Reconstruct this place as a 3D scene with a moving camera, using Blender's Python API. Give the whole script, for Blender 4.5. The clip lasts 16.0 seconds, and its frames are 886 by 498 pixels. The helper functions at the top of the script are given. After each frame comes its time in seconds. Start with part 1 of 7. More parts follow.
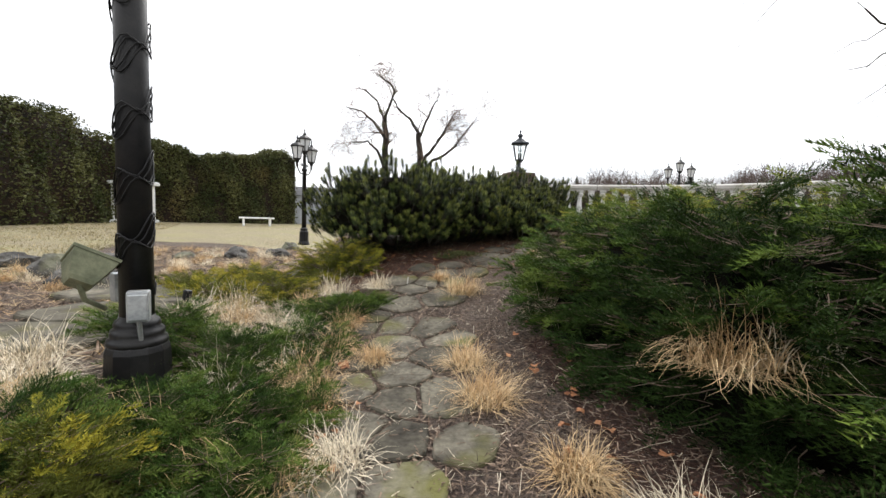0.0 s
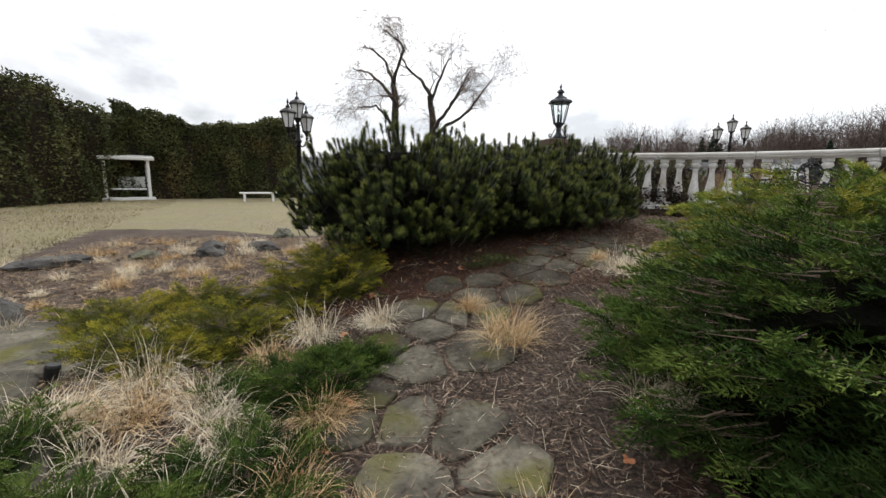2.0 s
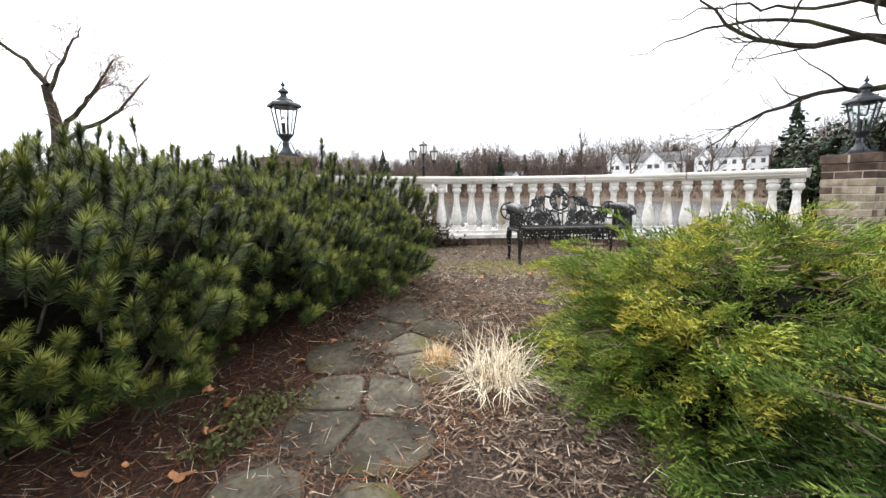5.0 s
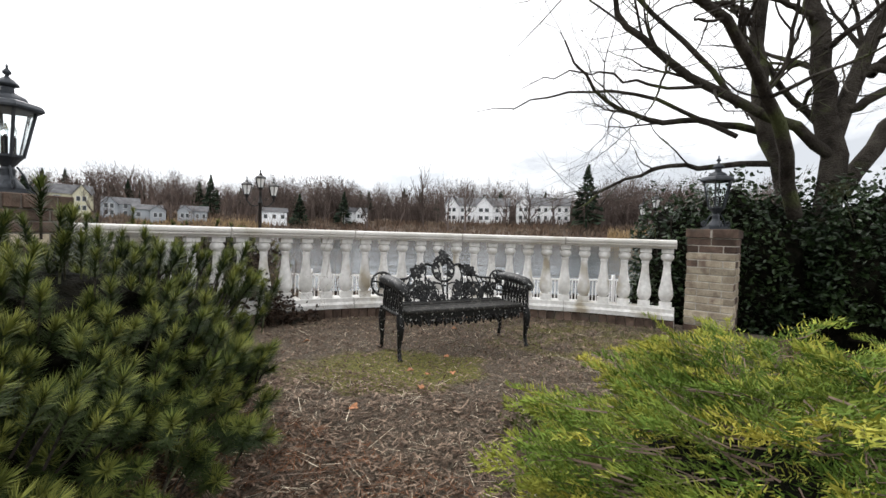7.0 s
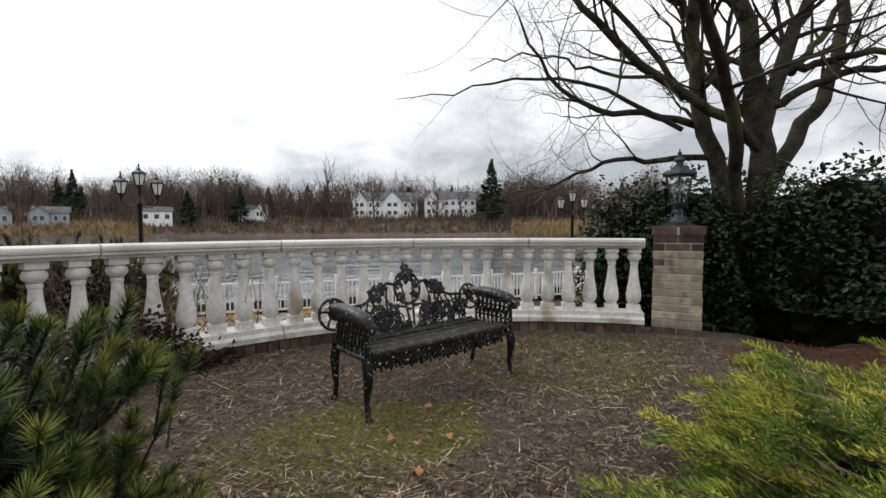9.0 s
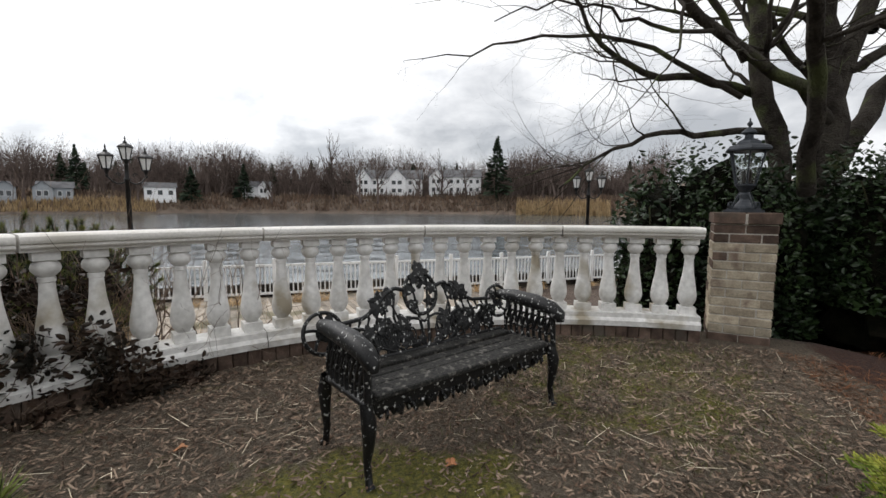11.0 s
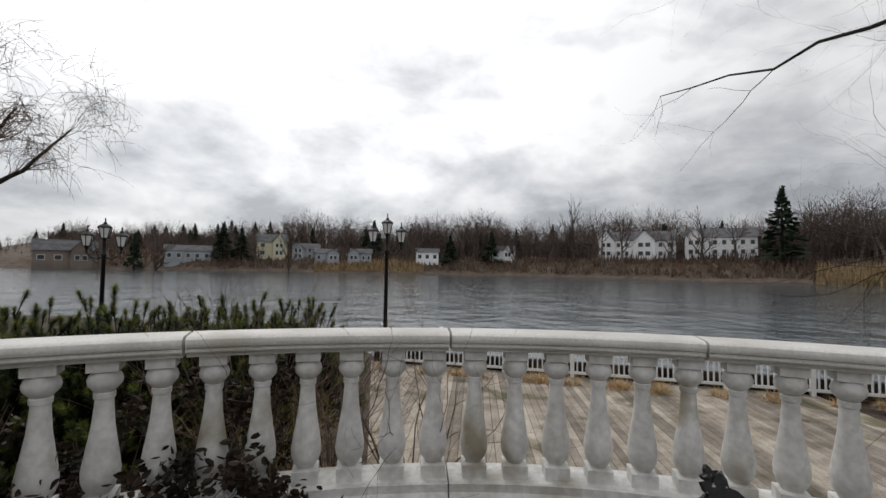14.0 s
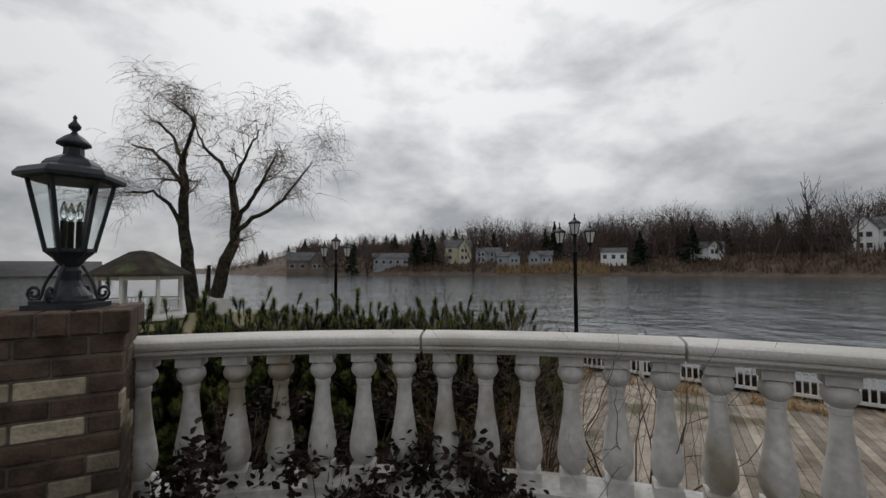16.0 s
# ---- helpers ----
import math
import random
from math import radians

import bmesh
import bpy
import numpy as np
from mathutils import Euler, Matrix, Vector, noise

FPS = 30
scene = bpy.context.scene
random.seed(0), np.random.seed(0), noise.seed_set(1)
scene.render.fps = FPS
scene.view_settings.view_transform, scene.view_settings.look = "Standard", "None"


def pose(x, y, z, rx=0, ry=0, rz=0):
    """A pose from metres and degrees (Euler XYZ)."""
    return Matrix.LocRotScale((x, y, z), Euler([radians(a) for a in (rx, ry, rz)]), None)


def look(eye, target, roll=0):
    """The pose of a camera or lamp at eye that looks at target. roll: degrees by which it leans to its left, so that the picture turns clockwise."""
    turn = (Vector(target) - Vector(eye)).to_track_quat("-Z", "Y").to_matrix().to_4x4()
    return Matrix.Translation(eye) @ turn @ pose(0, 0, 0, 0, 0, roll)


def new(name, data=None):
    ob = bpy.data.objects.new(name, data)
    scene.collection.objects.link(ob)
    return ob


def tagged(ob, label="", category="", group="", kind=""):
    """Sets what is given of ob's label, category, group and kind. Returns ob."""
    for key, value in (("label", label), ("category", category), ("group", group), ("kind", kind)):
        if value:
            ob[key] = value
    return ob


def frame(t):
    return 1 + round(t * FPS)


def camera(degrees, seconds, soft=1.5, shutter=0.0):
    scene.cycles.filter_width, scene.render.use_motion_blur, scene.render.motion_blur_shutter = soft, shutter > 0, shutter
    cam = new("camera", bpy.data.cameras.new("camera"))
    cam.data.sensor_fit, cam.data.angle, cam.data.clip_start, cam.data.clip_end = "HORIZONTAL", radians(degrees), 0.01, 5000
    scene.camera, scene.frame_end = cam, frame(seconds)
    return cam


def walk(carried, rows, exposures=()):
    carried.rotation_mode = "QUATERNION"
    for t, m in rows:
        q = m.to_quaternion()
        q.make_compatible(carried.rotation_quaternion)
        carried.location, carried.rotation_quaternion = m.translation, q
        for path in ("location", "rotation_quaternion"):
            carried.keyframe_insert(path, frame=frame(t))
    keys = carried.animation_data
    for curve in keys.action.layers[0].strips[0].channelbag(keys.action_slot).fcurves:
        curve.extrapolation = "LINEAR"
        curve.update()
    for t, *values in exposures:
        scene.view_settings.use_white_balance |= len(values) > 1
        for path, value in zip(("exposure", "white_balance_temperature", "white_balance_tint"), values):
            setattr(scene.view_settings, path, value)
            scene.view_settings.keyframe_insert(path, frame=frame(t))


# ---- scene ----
cam = camera(91.9, 16.0)
PATH = [
    (0, (-0.531, -0.016, 0.329), (-0.293, 1.963, 0.165), 2.0),
    (0.5, (-0.492, 0.372, 0.385), (-0.385, 2.364, 0.235), 2.1),
    (1, (-0.55, 0.805, 0.513), (-0.466, 2.803, 0.474), 1.5),
    (1.5, (-0.53, 1.193, 0.472), (-0.385, 3.175, 0.248), 1.5),
    (2, (-0.48, 1.647, 0.558), (-0.304, 3.613, 0.236), 0.9),
    (2.5, (-0.528, 2.137, 0.608), (-0.15, 4.08, 0.319), 1.5),
    (3, (-0.535, 2.507, 0.638), (0.025, 4.405, 0.351), 1.4),
    (3.5, (-0.496, 2.91, 0.669), (0.166, 4.774, 0.377), 1.2),
    (4, (-0.493, 3.194, 0.696), (0.527, 4.868, 0.3), 2.5),
    (4.5, (-0.46, 3.455, 0.725), (0.742, 4.996, 0.306), 3.1),
    (5, (-0.29, 3.788, 0.77), (1.103, 5.202, 0.522), -0.5),
    (5.2, (-0.262, 3.87, 0.772), (1.172, 5.253, 0.596), -0.9),
    (7.3, (0.743, 5.009, 1.074), (2.601, 5.746, 0.995), 1.8),
    (7.5, (0.81, 5.15, 1.067), (2.69, 5.826, 0.986), 1.6),
    (8, (0.922, 5.338, 1.117), (2.847, 5.873, 1.014), 0.1),
    (8.5, (1.035, 5.409, 1.124), (2.98, 5.867, 1.041), 0.8),
    (8.7, (1.118, 5.463, 1.14), (3.067, 5.902, 1.052), 0.2),
    (10.8, (1.866, 5.828, 1.236), (3.813, 6.257, 1.083), -0.1),
    (11, (1.977, 5.836, 1.224), (3.916, 6.286, 1.027), 0.4),
    (11.5, (2.245, 5.807, 1.284), (4.125, 6.473, 1.133), 1.3),
    (12, (2.448, 5.875, 1.298), (4.287, 6.652, 1.179), 1.0),
    (12.5, (2.725, 6.089, 1.371), (4.523, 6.964, 1.333), 1.4),
    (13, (2.89, 6.206, 1.407), (4.612, 7.223, 1.427), 0.5),
    (13.5, (3.071, 6.252, 1.426), (4.663, 7.461, 1.506), 2.1),
    (14, (3.119, 6.284, 1.42), (4.547, 7.682, 1.502), 1.0),
    (14.5, (3.094, 6.324, 1.42), (4.365, 7.866, 1.497), 0.9),
    (15, (3.051, 6.362, 1.418), (4.138, 8.039, 1.491), 0.5),
    (15.5, (3.017, 6.388, 1.428), (3.929, 8.166, 1.501), 0.0),
    (16, (2.973, 6.402, 1.425), (3.718, 8.256, 1.512), -0.2),
]
EXPOSURES = [(0.0, 0.9), (0.6, 0.65), (1.0, 0.6), (1.5, 0.3), (2.5, 0.5), (3.5, 0.95), (4.2, 0.98), (5.0, 1.5), (7.5, 0.55), (8.5, 0.24), (11.0, 0.22), (12.5, 0.1), (14.5, -0.6), (16.0, -0.9)]
walk(cam, [(t, look(eye, target, roll)) for t, eye, target, roll in PATH], EXPOSURES)

# ---- world and light ----
world = bpy.data.worlds.new("overcast")
scene.world = world
world.use_nodes = True
wn, wl = world.node_tree.nodes, world.node_tree.links
wn.clear()


def wnode(kind, **values):
    n = wn.new(kind)
    for key, value in values.items():
        n.inputs[key].default_value = value
    return n


w_out = wn.new("ShaderNodeOutputWorld")
w_bg = wnode("ShaderNodeBackground", Strength=1.0)
w_sky = wn.new("ShaderNodeTexSky")
w_sky.sky_type, w_sky.sun_disc = "NISHITA", False
w_sky.sun_elevation, w_sky.sun_rotation = radians(44), radians(18)
w_co = wn.new("ShaderNodeTexCoord")
w_map = wn.new("ShaderNodeMapping")
w_map.inputs["Scale"].default_value = (1.0, 1.0, 1.9)
w_map.inputs["Location"].default_value = (0.35, 0.1, 0.0)
w_n1 = wnode("ShaderNodeTexNoise", Scale=4.3, Detail=10.0, Roughness=0.54, Distortion=0.15)
w_ramp = wn.new("ShaderNodeValToRGB")
w_ramp.color_ramp.elements[0].position, w_ramp.color_ramp.elements[0].color = 0.26, (0.50, 0.52, 0.555, 1)
w_ramp.color_ramp.elements[1].position, w_ramp.color_ramp.elements[1].color = 0.60, (1.24, 1.24, 1.25, 1)
w_scale = wn.new("ShaderNodeVectorMath")
w_scale.operation = "SCALE"
w_scale.inputs["Scale"].default_value = 0.10
w_mix = wn.new("ShaderNodeMix")
w_mix.data_type = "RGBA"
w_mix.inputs["Factor"].default_value = 0.93
wl.new(w_co.outputs["Generated"], w_map.inputs["Vector"])
wl.new(w_map.outputs["Vector"], w_n1.inputs["Vector"])
# a heavier bank of cloud low over the horizon
w_sep = wn.new("ShaderNodeSeparateXYZ")
w_low = wn.new("ShaderNodeValToRGB")
for w_pos, w_val in ((0.09, 0.12), (0.20, 0.32), (0.36, 0.70)):
    w_el = w_low.color_ramp.elements.new(w_pos)
    w_el.color = (w_val, w_val, w_val, 1)
w_low.color_ramp.elements[0].color = (0.46, 0.46, 0.46, 1)
w_low.color_ramp.elements[-1].color = (0.66, 0.66, 0.66, 1)
w_ma = wn.new("ShaderNodeMath")
w_ma.operation = "MULTIPLY_ADD"
w_ma.inputs[1].default_value, w_ma.inputs[2].default_value = 0.42, -0.21
w_add = wn.new("ShaderNodeMath")
wl.new(w_co.outputs["Generated"], w_sep.inputs[0])
wl.new(w_sep.outputs["Z"], w_low.inputs["Fac"])
wl.new(w_low.outputs["Color"], w_ma.inputs[0])
wl.new(w_n1.outputs["Fac"], w_add.inputs[0])
wl.new(w_ma.outputs[0], w_add.inputs[1])
wl.new(w_add.outputs[0], w_ramp.inputs["Fac"])
wl.new(w_sky.outputs["Color"], w_scale.inputs[0])
wl.new(w_scale.outputs["Vector"], w_mix.inputs[6])
wl.new(w_ramp.outputs["Color"], w_mix.inputs[7])
# the cloud is brighter towards the hidden sun
w_dot = wn.new("ShaderNodeVectorMath")
w_dot.operation = "DOT_PRODUCT"
w_dot.inputs[1].default_value = Vector((4, 12, 12)).normalized()
w_glow = wn.new("ShaderNodeMapRange")
w_glow.inputs["From Min"].default_value, w_glow.inputs["From Max"].default_value = 0.5, 0.98
w_glow.inputs["To Min"].default_value, w_glow.inputs["To Max"].default_value = 0.90, 1.42
w_mul = wn.new("ShaderNodeVectorMath")
w_mul.operation = "SCALE"
wl.new(w_co.outputs["Generated"], w_dot.inputs[0])
wl.new(w_dot.outputs["Value"], w_glow.inputs["Value"])
wl.new(w_mix.outputs[2], w_mul.inputs[0])
wl.new(w_glow.outputs["Result"], w_mul.inputs["Scale"])
wl.new(w_mul.outputs["Vector"], w_bg.inputs["Color"])
wl.new(w_bg.outputs["Background"], w_out.inputs["Surface"])

sun_data = bpy.data.lights.new("sun", "SUN")
sun_data.energy, sun_data.angle, sun_data.color = 0.8, radians(25), (1.0, 0.97, 0.93)
sun = new("sun", sun_data)
sun.matrix_world = look((0, 0, 30), (-4, -12, 30 - 12))


# ---- materials ----
def material(name, a, b, scale=8.0, rough=0.8, bump=0.3, fine=60.0, third=None, per=0.0, metal=0.0, spot=0.55, obj=0.0, dist=0.01, spec=0.25, grain=0.55):
    """Two colours mixed by broad and fine noise, a third in patches; per: brightness change for each island, obj: for each object."""
    m = bpy.data.materials.new(name)
    m.use_nodes = True
    n, l = m.node_tree.nodes, m.node_tree.links
    bs = n["Principled BSDF"]
    bs.inputs["Roughness"].default_value, bs.inputs["Metallic"].default_value = rough, metal
    bs.inputs["Specular IOR Level"].default_value = spec
    geo = n.new("ShaderNodeNewGeometry")

    def noise_tex(s, detail=4.0):
        t = n.new("ShaderNodeTexNoise")
        t.inputs["Scale"].default_value, t.inputs["Detail"].default_value = s, detail
        l.new(geo.outputs["Position"], t.inputs["Vector"])
        return t

    def mix(fac, c1, c2, blend="MIX"):
        x = n.new("ShaderNodeMix")
        x.data_type, x.blend_type = "RGBA", blend
        for sock, v in ((x.inputs["Factor"], fac), (x.inputs[6], c1), (x.inputs[7], c2)):
            if isinstance(v, bpy.types.NodeSocket):
                l.new(v, sock)
            else:
                sock.default_value = v if isinstance(v, float) else (*v, 1)
        return x.outputs[2]

    def curve(sock, lo, hi, olo=0.0, ohi=1.0):
        r = n.new("ShaderNodeMapRange")
        r.inputs["From Min"].default_value, r.inputs["From Max"].default_value = lo, hi
        r.inputs["To Min"].default_value, r.inputs["To Max"].default_value = olo, ohi
        l.new(sock, r.inputs["Value"])
        return r.outputs["Result"]

    broad, small = noise_tex(scale), noise_tex(fine, 6.0)
    col = mix(curve(broad.outputs["Fac"], 0.35, 0.65), a, b)
    shade = n.new("ShaderNodeCombineColor")
    for i in range(3):
        l.new(curve(small.outputs["Fac"], 0.25, 0.75, 0.6, 1.3), shade.inputs[i])
    col = mix(grain, col, mix(1.0, col, shade.outputs[0], "MULTIPLY"))
    if third:
        patch = noise_tex(scale * 0.45, 5.0)
        col = mix(curve(patch.outputs["Fac"], spot, spot + 0.12), col, third)
    for amount, source in ((per, "isl"), (obj, "obj")):
        if amount:
            src = geo.outputs["Random Per Island"] if source == "isl" else n.new("ShaderNodeObjectInfo").outputs["Random"]
            g = n.new("ShaderNodeCombineColor")
            for i in range(3):
                l.new(curve(src, 0.0, 1.0, 1 - amount, 1 + amount), g.inputs[i])
            col = mix(1.0, col, g.outputs[0], "MULTIPLY")
    l.new(col, bs.inputs["Base Color"])
    if bump:
        bp = n.new("ShaderNodeBump")
        bp.inputs["Strength"].default_value, bp.inputs["Distance"].default_value = bump, dist
        l.new(small.outputs["Fac"], bp.inputs["Height"])
        l.new(bp.outputs["Normal"], bs.inputs["Normal"])
    return m


M = {
    "straw": material("dry_grass", (0.46, 0.30, 0.15), (0.62, 0.47, 0.28), 6.0, 0.7, 0.0, 40, per=0.3, spec=0.1),
    "straw_pale": material("pale_dry_grass", (0.60, 0.51, 0.37), (0.74, 0.66, 0.51), 6.0, 0.7, 0.0, 40, per=0.3, spec=0.1),
    "needle": material("pine_needles", (0.022, 0.036, 0.012), (0.055, 0.075, 0.023), 5.0, 0.6, 0.0, 30, per=0.2, spec=0.08),
    "needle_new": material("pine_needles_new", (0.115, 0.145, 0.036), (0.22, 0.23, 0.056), 5.0, 0.55, 0.0, 30, per=0.2, spec=0.1),
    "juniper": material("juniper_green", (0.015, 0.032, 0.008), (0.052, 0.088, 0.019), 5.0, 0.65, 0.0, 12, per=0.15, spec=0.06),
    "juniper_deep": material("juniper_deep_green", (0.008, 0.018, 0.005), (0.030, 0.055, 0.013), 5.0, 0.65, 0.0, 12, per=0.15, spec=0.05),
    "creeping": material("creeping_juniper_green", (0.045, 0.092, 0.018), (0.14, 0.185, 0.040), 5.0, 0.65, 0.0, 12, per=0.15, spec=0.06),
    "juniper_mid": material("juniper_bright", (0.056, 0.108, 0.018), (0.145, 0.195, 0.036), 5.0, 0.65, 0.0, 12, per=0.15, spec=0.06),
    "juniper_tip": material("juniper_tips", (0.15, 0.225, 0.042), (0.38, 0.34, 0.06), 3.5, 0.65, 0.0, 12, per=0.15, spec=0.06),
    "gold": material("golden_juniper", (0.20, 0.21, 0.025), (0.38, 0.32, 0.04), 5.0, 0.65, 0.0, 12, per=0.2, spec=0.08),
    # shade tone of the gold, for plume bases and low or deep sprays
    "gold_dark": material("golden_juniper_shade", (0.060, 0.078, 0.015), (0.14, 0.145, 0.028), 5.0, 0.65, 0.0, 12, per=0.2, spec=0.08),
    "leaf": material("glossy_leaves", (0.010, 0.022, 0.008), (0.030, 0.052, 0.017), 2.0, 0.34, 0.0, 30, per=0.35, spec=0.3),
    "ivy": material("ivy_leaves", (0.042, 0.053, 0.019), (0.115, 0.118, 0.043), 0.8, 0.55, 0.0, 30, per=0.35, third=(0.15, 0.12, 0.05), spot=0.58, spec=0.12),
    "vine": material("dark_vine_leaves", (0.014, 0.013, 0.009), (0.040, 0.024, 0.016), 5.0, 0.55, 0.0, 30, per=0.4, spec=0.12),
    "bark": material("grey_brown_bark", (0.024, 0.020, 0.017), (0.060, 0.053, 0.044), 5.0, 0.95, 1.0, 40, third=(0.075, 0.085, 0.038), dist=0.03, spec=0.1),
    "bark_far": material("far_bark", (0.085, 0.066, 0.058), (0.16, 0.125, 0.11), 0.05, 0.95, 0.0, 5, per=0.2, spec=0.0),
    "twig": material("dry_twigs", (0.09, 0.06, 0.045), (0.20, 0.15, 0.115), 5.0, 0.9, 0.0, 50, per=0.5),
    "chip": material("mulch_chips", (0.075, 0.048, 0.034), (0.23, 0.172, 0.128), 14.0, 0.95, 0.0, 50, per=0.7, spec=0.08),
    "rust": material("rust_needles", (0.12, 0.052, 0.028), (0.20, 0.09, 0.045), 4.0, 0.9, 0.0, 50, per=0.5, spec=0.08),
    "dead_leaf": material("fallen_leaves", (0.28, 0.11, 0.05), (0.40, 0.20, 0.10), 7.0, 0.7, 0.1, 70, per=0.4, obj=0.3),
    "flag": material("flagstone", (0.062, 0.056, 0.045), (0.145, 0.132, 0.102), 5.0, 0.9, 0.9, 34, third=(0.090, 0.086, 0.032), spot=0.54, obj=0.4, spec=0.1, grain=0.9),
    "rock": material("grey_boulder", (0.045, 0.042, 0.040), (0.13, 0.125, 0.115), 4.0, 0.9, 1.0, 22, third=(0.16, 0.16, 0.10), dist=0.03),
    "cast": material("white_cast_stone", (0.58, 0.57, 0.545), (0.73, 0.72, 0.70), 5.0, 0.7, 0.3, 25, third=(0.33, 0.29, 0.22), spot=0.55, dist=0.005, grain=0.5),
    "cast_rail": material("weathered_cast_stone", (0.55, 0.53, 0.49), (0.68, 0.66, 0.63), 2.5, 0.8, 0.4, 60, third=(0.42, 0.39, 0.33), spot=0.56, dist=0.006, grain=0.35),
    "brick": material("brick_buff", (0.27, 0.225, 0.165), (0.43, 0.375, 0.285), 9.0, 0.9, 0.6, 60, third=(0.15, 0.11, 0.085), spot=0.56, obj=0.3),
    "brick_red": material("brick_dark", (0.060, 0.040, 0.031), (0.13, 0.090, 0.069), 9.0, 0.9, 0.6, 60, third=(0.09, 0.075, 0.06), obj=0.35),
    "mortar": material("mortar", (0.38, 0.35, 0.31), (0.50, 0.47, 0.42), 9.0, 0.95, 0.5, 90),
    "mortar_dark": material("dark_mortar", (0.10, 0.088, 0.075), (0.18, 0.16, 0.14), 9.0, 0.95, 0.5, 90),
    "iron": material("black_iron", (0.006, 0.006, 0.007), (0.013, 0.0125, 0.012), 9.0, 0.42, 0.35, 70, dist=0.004),
    "iron_worn": material("chipped_black_iron", (0.005, 0.005, 0.0055), (0.012, 0.012, 0.012), 110.0, 0.42, 0.3, 120, third=(0.55, 0.55, 0.53), spot=0.60, dist=0.003, spec=0.25),
    "iron_grey": material("weathered_lantern_metal", (0.030, 0.035, 0.042), (0.055, 0.06, 0.068), 9.0, 0.45, 0.3, 70, metal=0.3, dist=0.003),
    "slat": material("black_painted_slats", (0.010, 0.010, 0.010), (0.034, 0.033, 0.030), 70.0, 0.7, 0.6, 90, third=(0.10, 0.094, 0.085), spot=0.55, obj=0.3, dist=0.004, spec=0.15, grain=0.9),
    "steel": material("grey_electric_box", (0.30, 0.32, 0.33), (0.42, 0.43, 0.43), 9.0, 0.45, 0.2, 60, metal=0.5),
    "bronze": material("weathered_floodlight", (0.11, 0.12, 0.075), (0.20, 0.205, 0.13), 9.0, 0.55, 0.3, 60, metal=0.3),
    "deck": material("weathered_deck", (0.24, 0.20, 0.16), (0.38, 0.335, 0.28), 2.5, 0.85, 0.6, 22, third=(0.13, 0.115, 0.075), spot=0.54, obj=0.35, dist=0.006),
    "bulk_timber": material("dark_timber", (0.012, 0.010, 0.009), (0.035, 0.029, 0.024), 3.0, 0.85, 0.6, 30, third=(0.06, 0.05, 0.038), spec=0.12),
    "white": material("white_paint", (0.72, 0.72, 0.71), (0.80, 0.80, 0.79), 2.0, 0.6, 0.1, 60),
    "siding": material("white_siding", (0.90, 0.90, 0.91), (0.94, 0.94, 0.94), 0.2, 0.7, 0.0, 6),
    "siding_grey": material("grey_siding", (0.30, 0.32, 0.34), (0.38, 0.40, 0.42), 0.2, 0.7, 0.0, 6),
    "siding_yellow": material("cream_siding", (0.55, 0.52, 0.36), (0.62, 0.59, 0.44), 0.2, 0.7, 0.0, 6),
    "siding_brown": material("brown_siding", (0.16, 0.13, 0.11), (0.22, 0.18, 0.15), 0.2, 0.7, 0.0, 6),
    "roof": material("dark_shingles", (0.085, 0.085, 0.09), (0.14, 0.14, 0.145), 0.5, 0.9, 0.0, 6),
    "roof_brown": material("mossy_shingles", (0.03, 0.026, 0.02), (0.06, 0.05, 0.038), 2.0, 0.9, 0.5, 14, third=(0.08, 0.10, 0.04)),
    "conifer": material("far_conifer", (0.022, 0.036, 0.024), (0.045, 0.062, 0.038), 0.3, 0.8, 0.0, 5, per=0.35, spec=0.05),
    # near-black, put in place of the shade deep inside the shrubs
    "inner": material("shade_black_core", (0.003, 0.004, 0.002), (0.010, 0.009, 0.006), 12.0, 0.95, 0.8, 60, dist=0.03, spec=0.05),
    "brush": material("far_brush", (0.13, 0.085, 0.06), (0.20, 0.15, 0.11), 0.15, 0.95, 0.0, 4, per=0.4),
    "reed": material("reeds", (0.32, 0.225, 0.12), (0.42, 0.31, 0.18), 0.3, 0.9, 0.0, 4, per=0.3, spec=0.05),
}


def glass_material(name, tint, rough=0.02):
    m = bpy.data.materials.new(name)
    m.use_nodes = True
    bs = m.node_tree.nodes["Principled BSDF"]
    bs.inputs["Base Color"].default_value, bs.inputs["Roughness"].default_value = (*tint, 1), rough
    bs.inputs["Transmission Weight"].default_value, bs.inputs["IOR"].default_value = 1.0, 1.45
    bs.inputs["Specular IOR Level"].default_value = 0.5
    return m


M["glass"] = glass_material("lantern_glass", (0.93, 0.96, 0.96))


def window_material():
    m = bpy.data.materials.new("far_window_glass")
    m.use_nodes = True
    bs = m.node_tree.nodes["Principled BSDF"]
    bs.inputs["Base Color"].default_value, bs.inputs["Roughness"].default_value = (0.045, 0.05, 0.055, 1), 0.12
    return m


M["window"] = window_material()


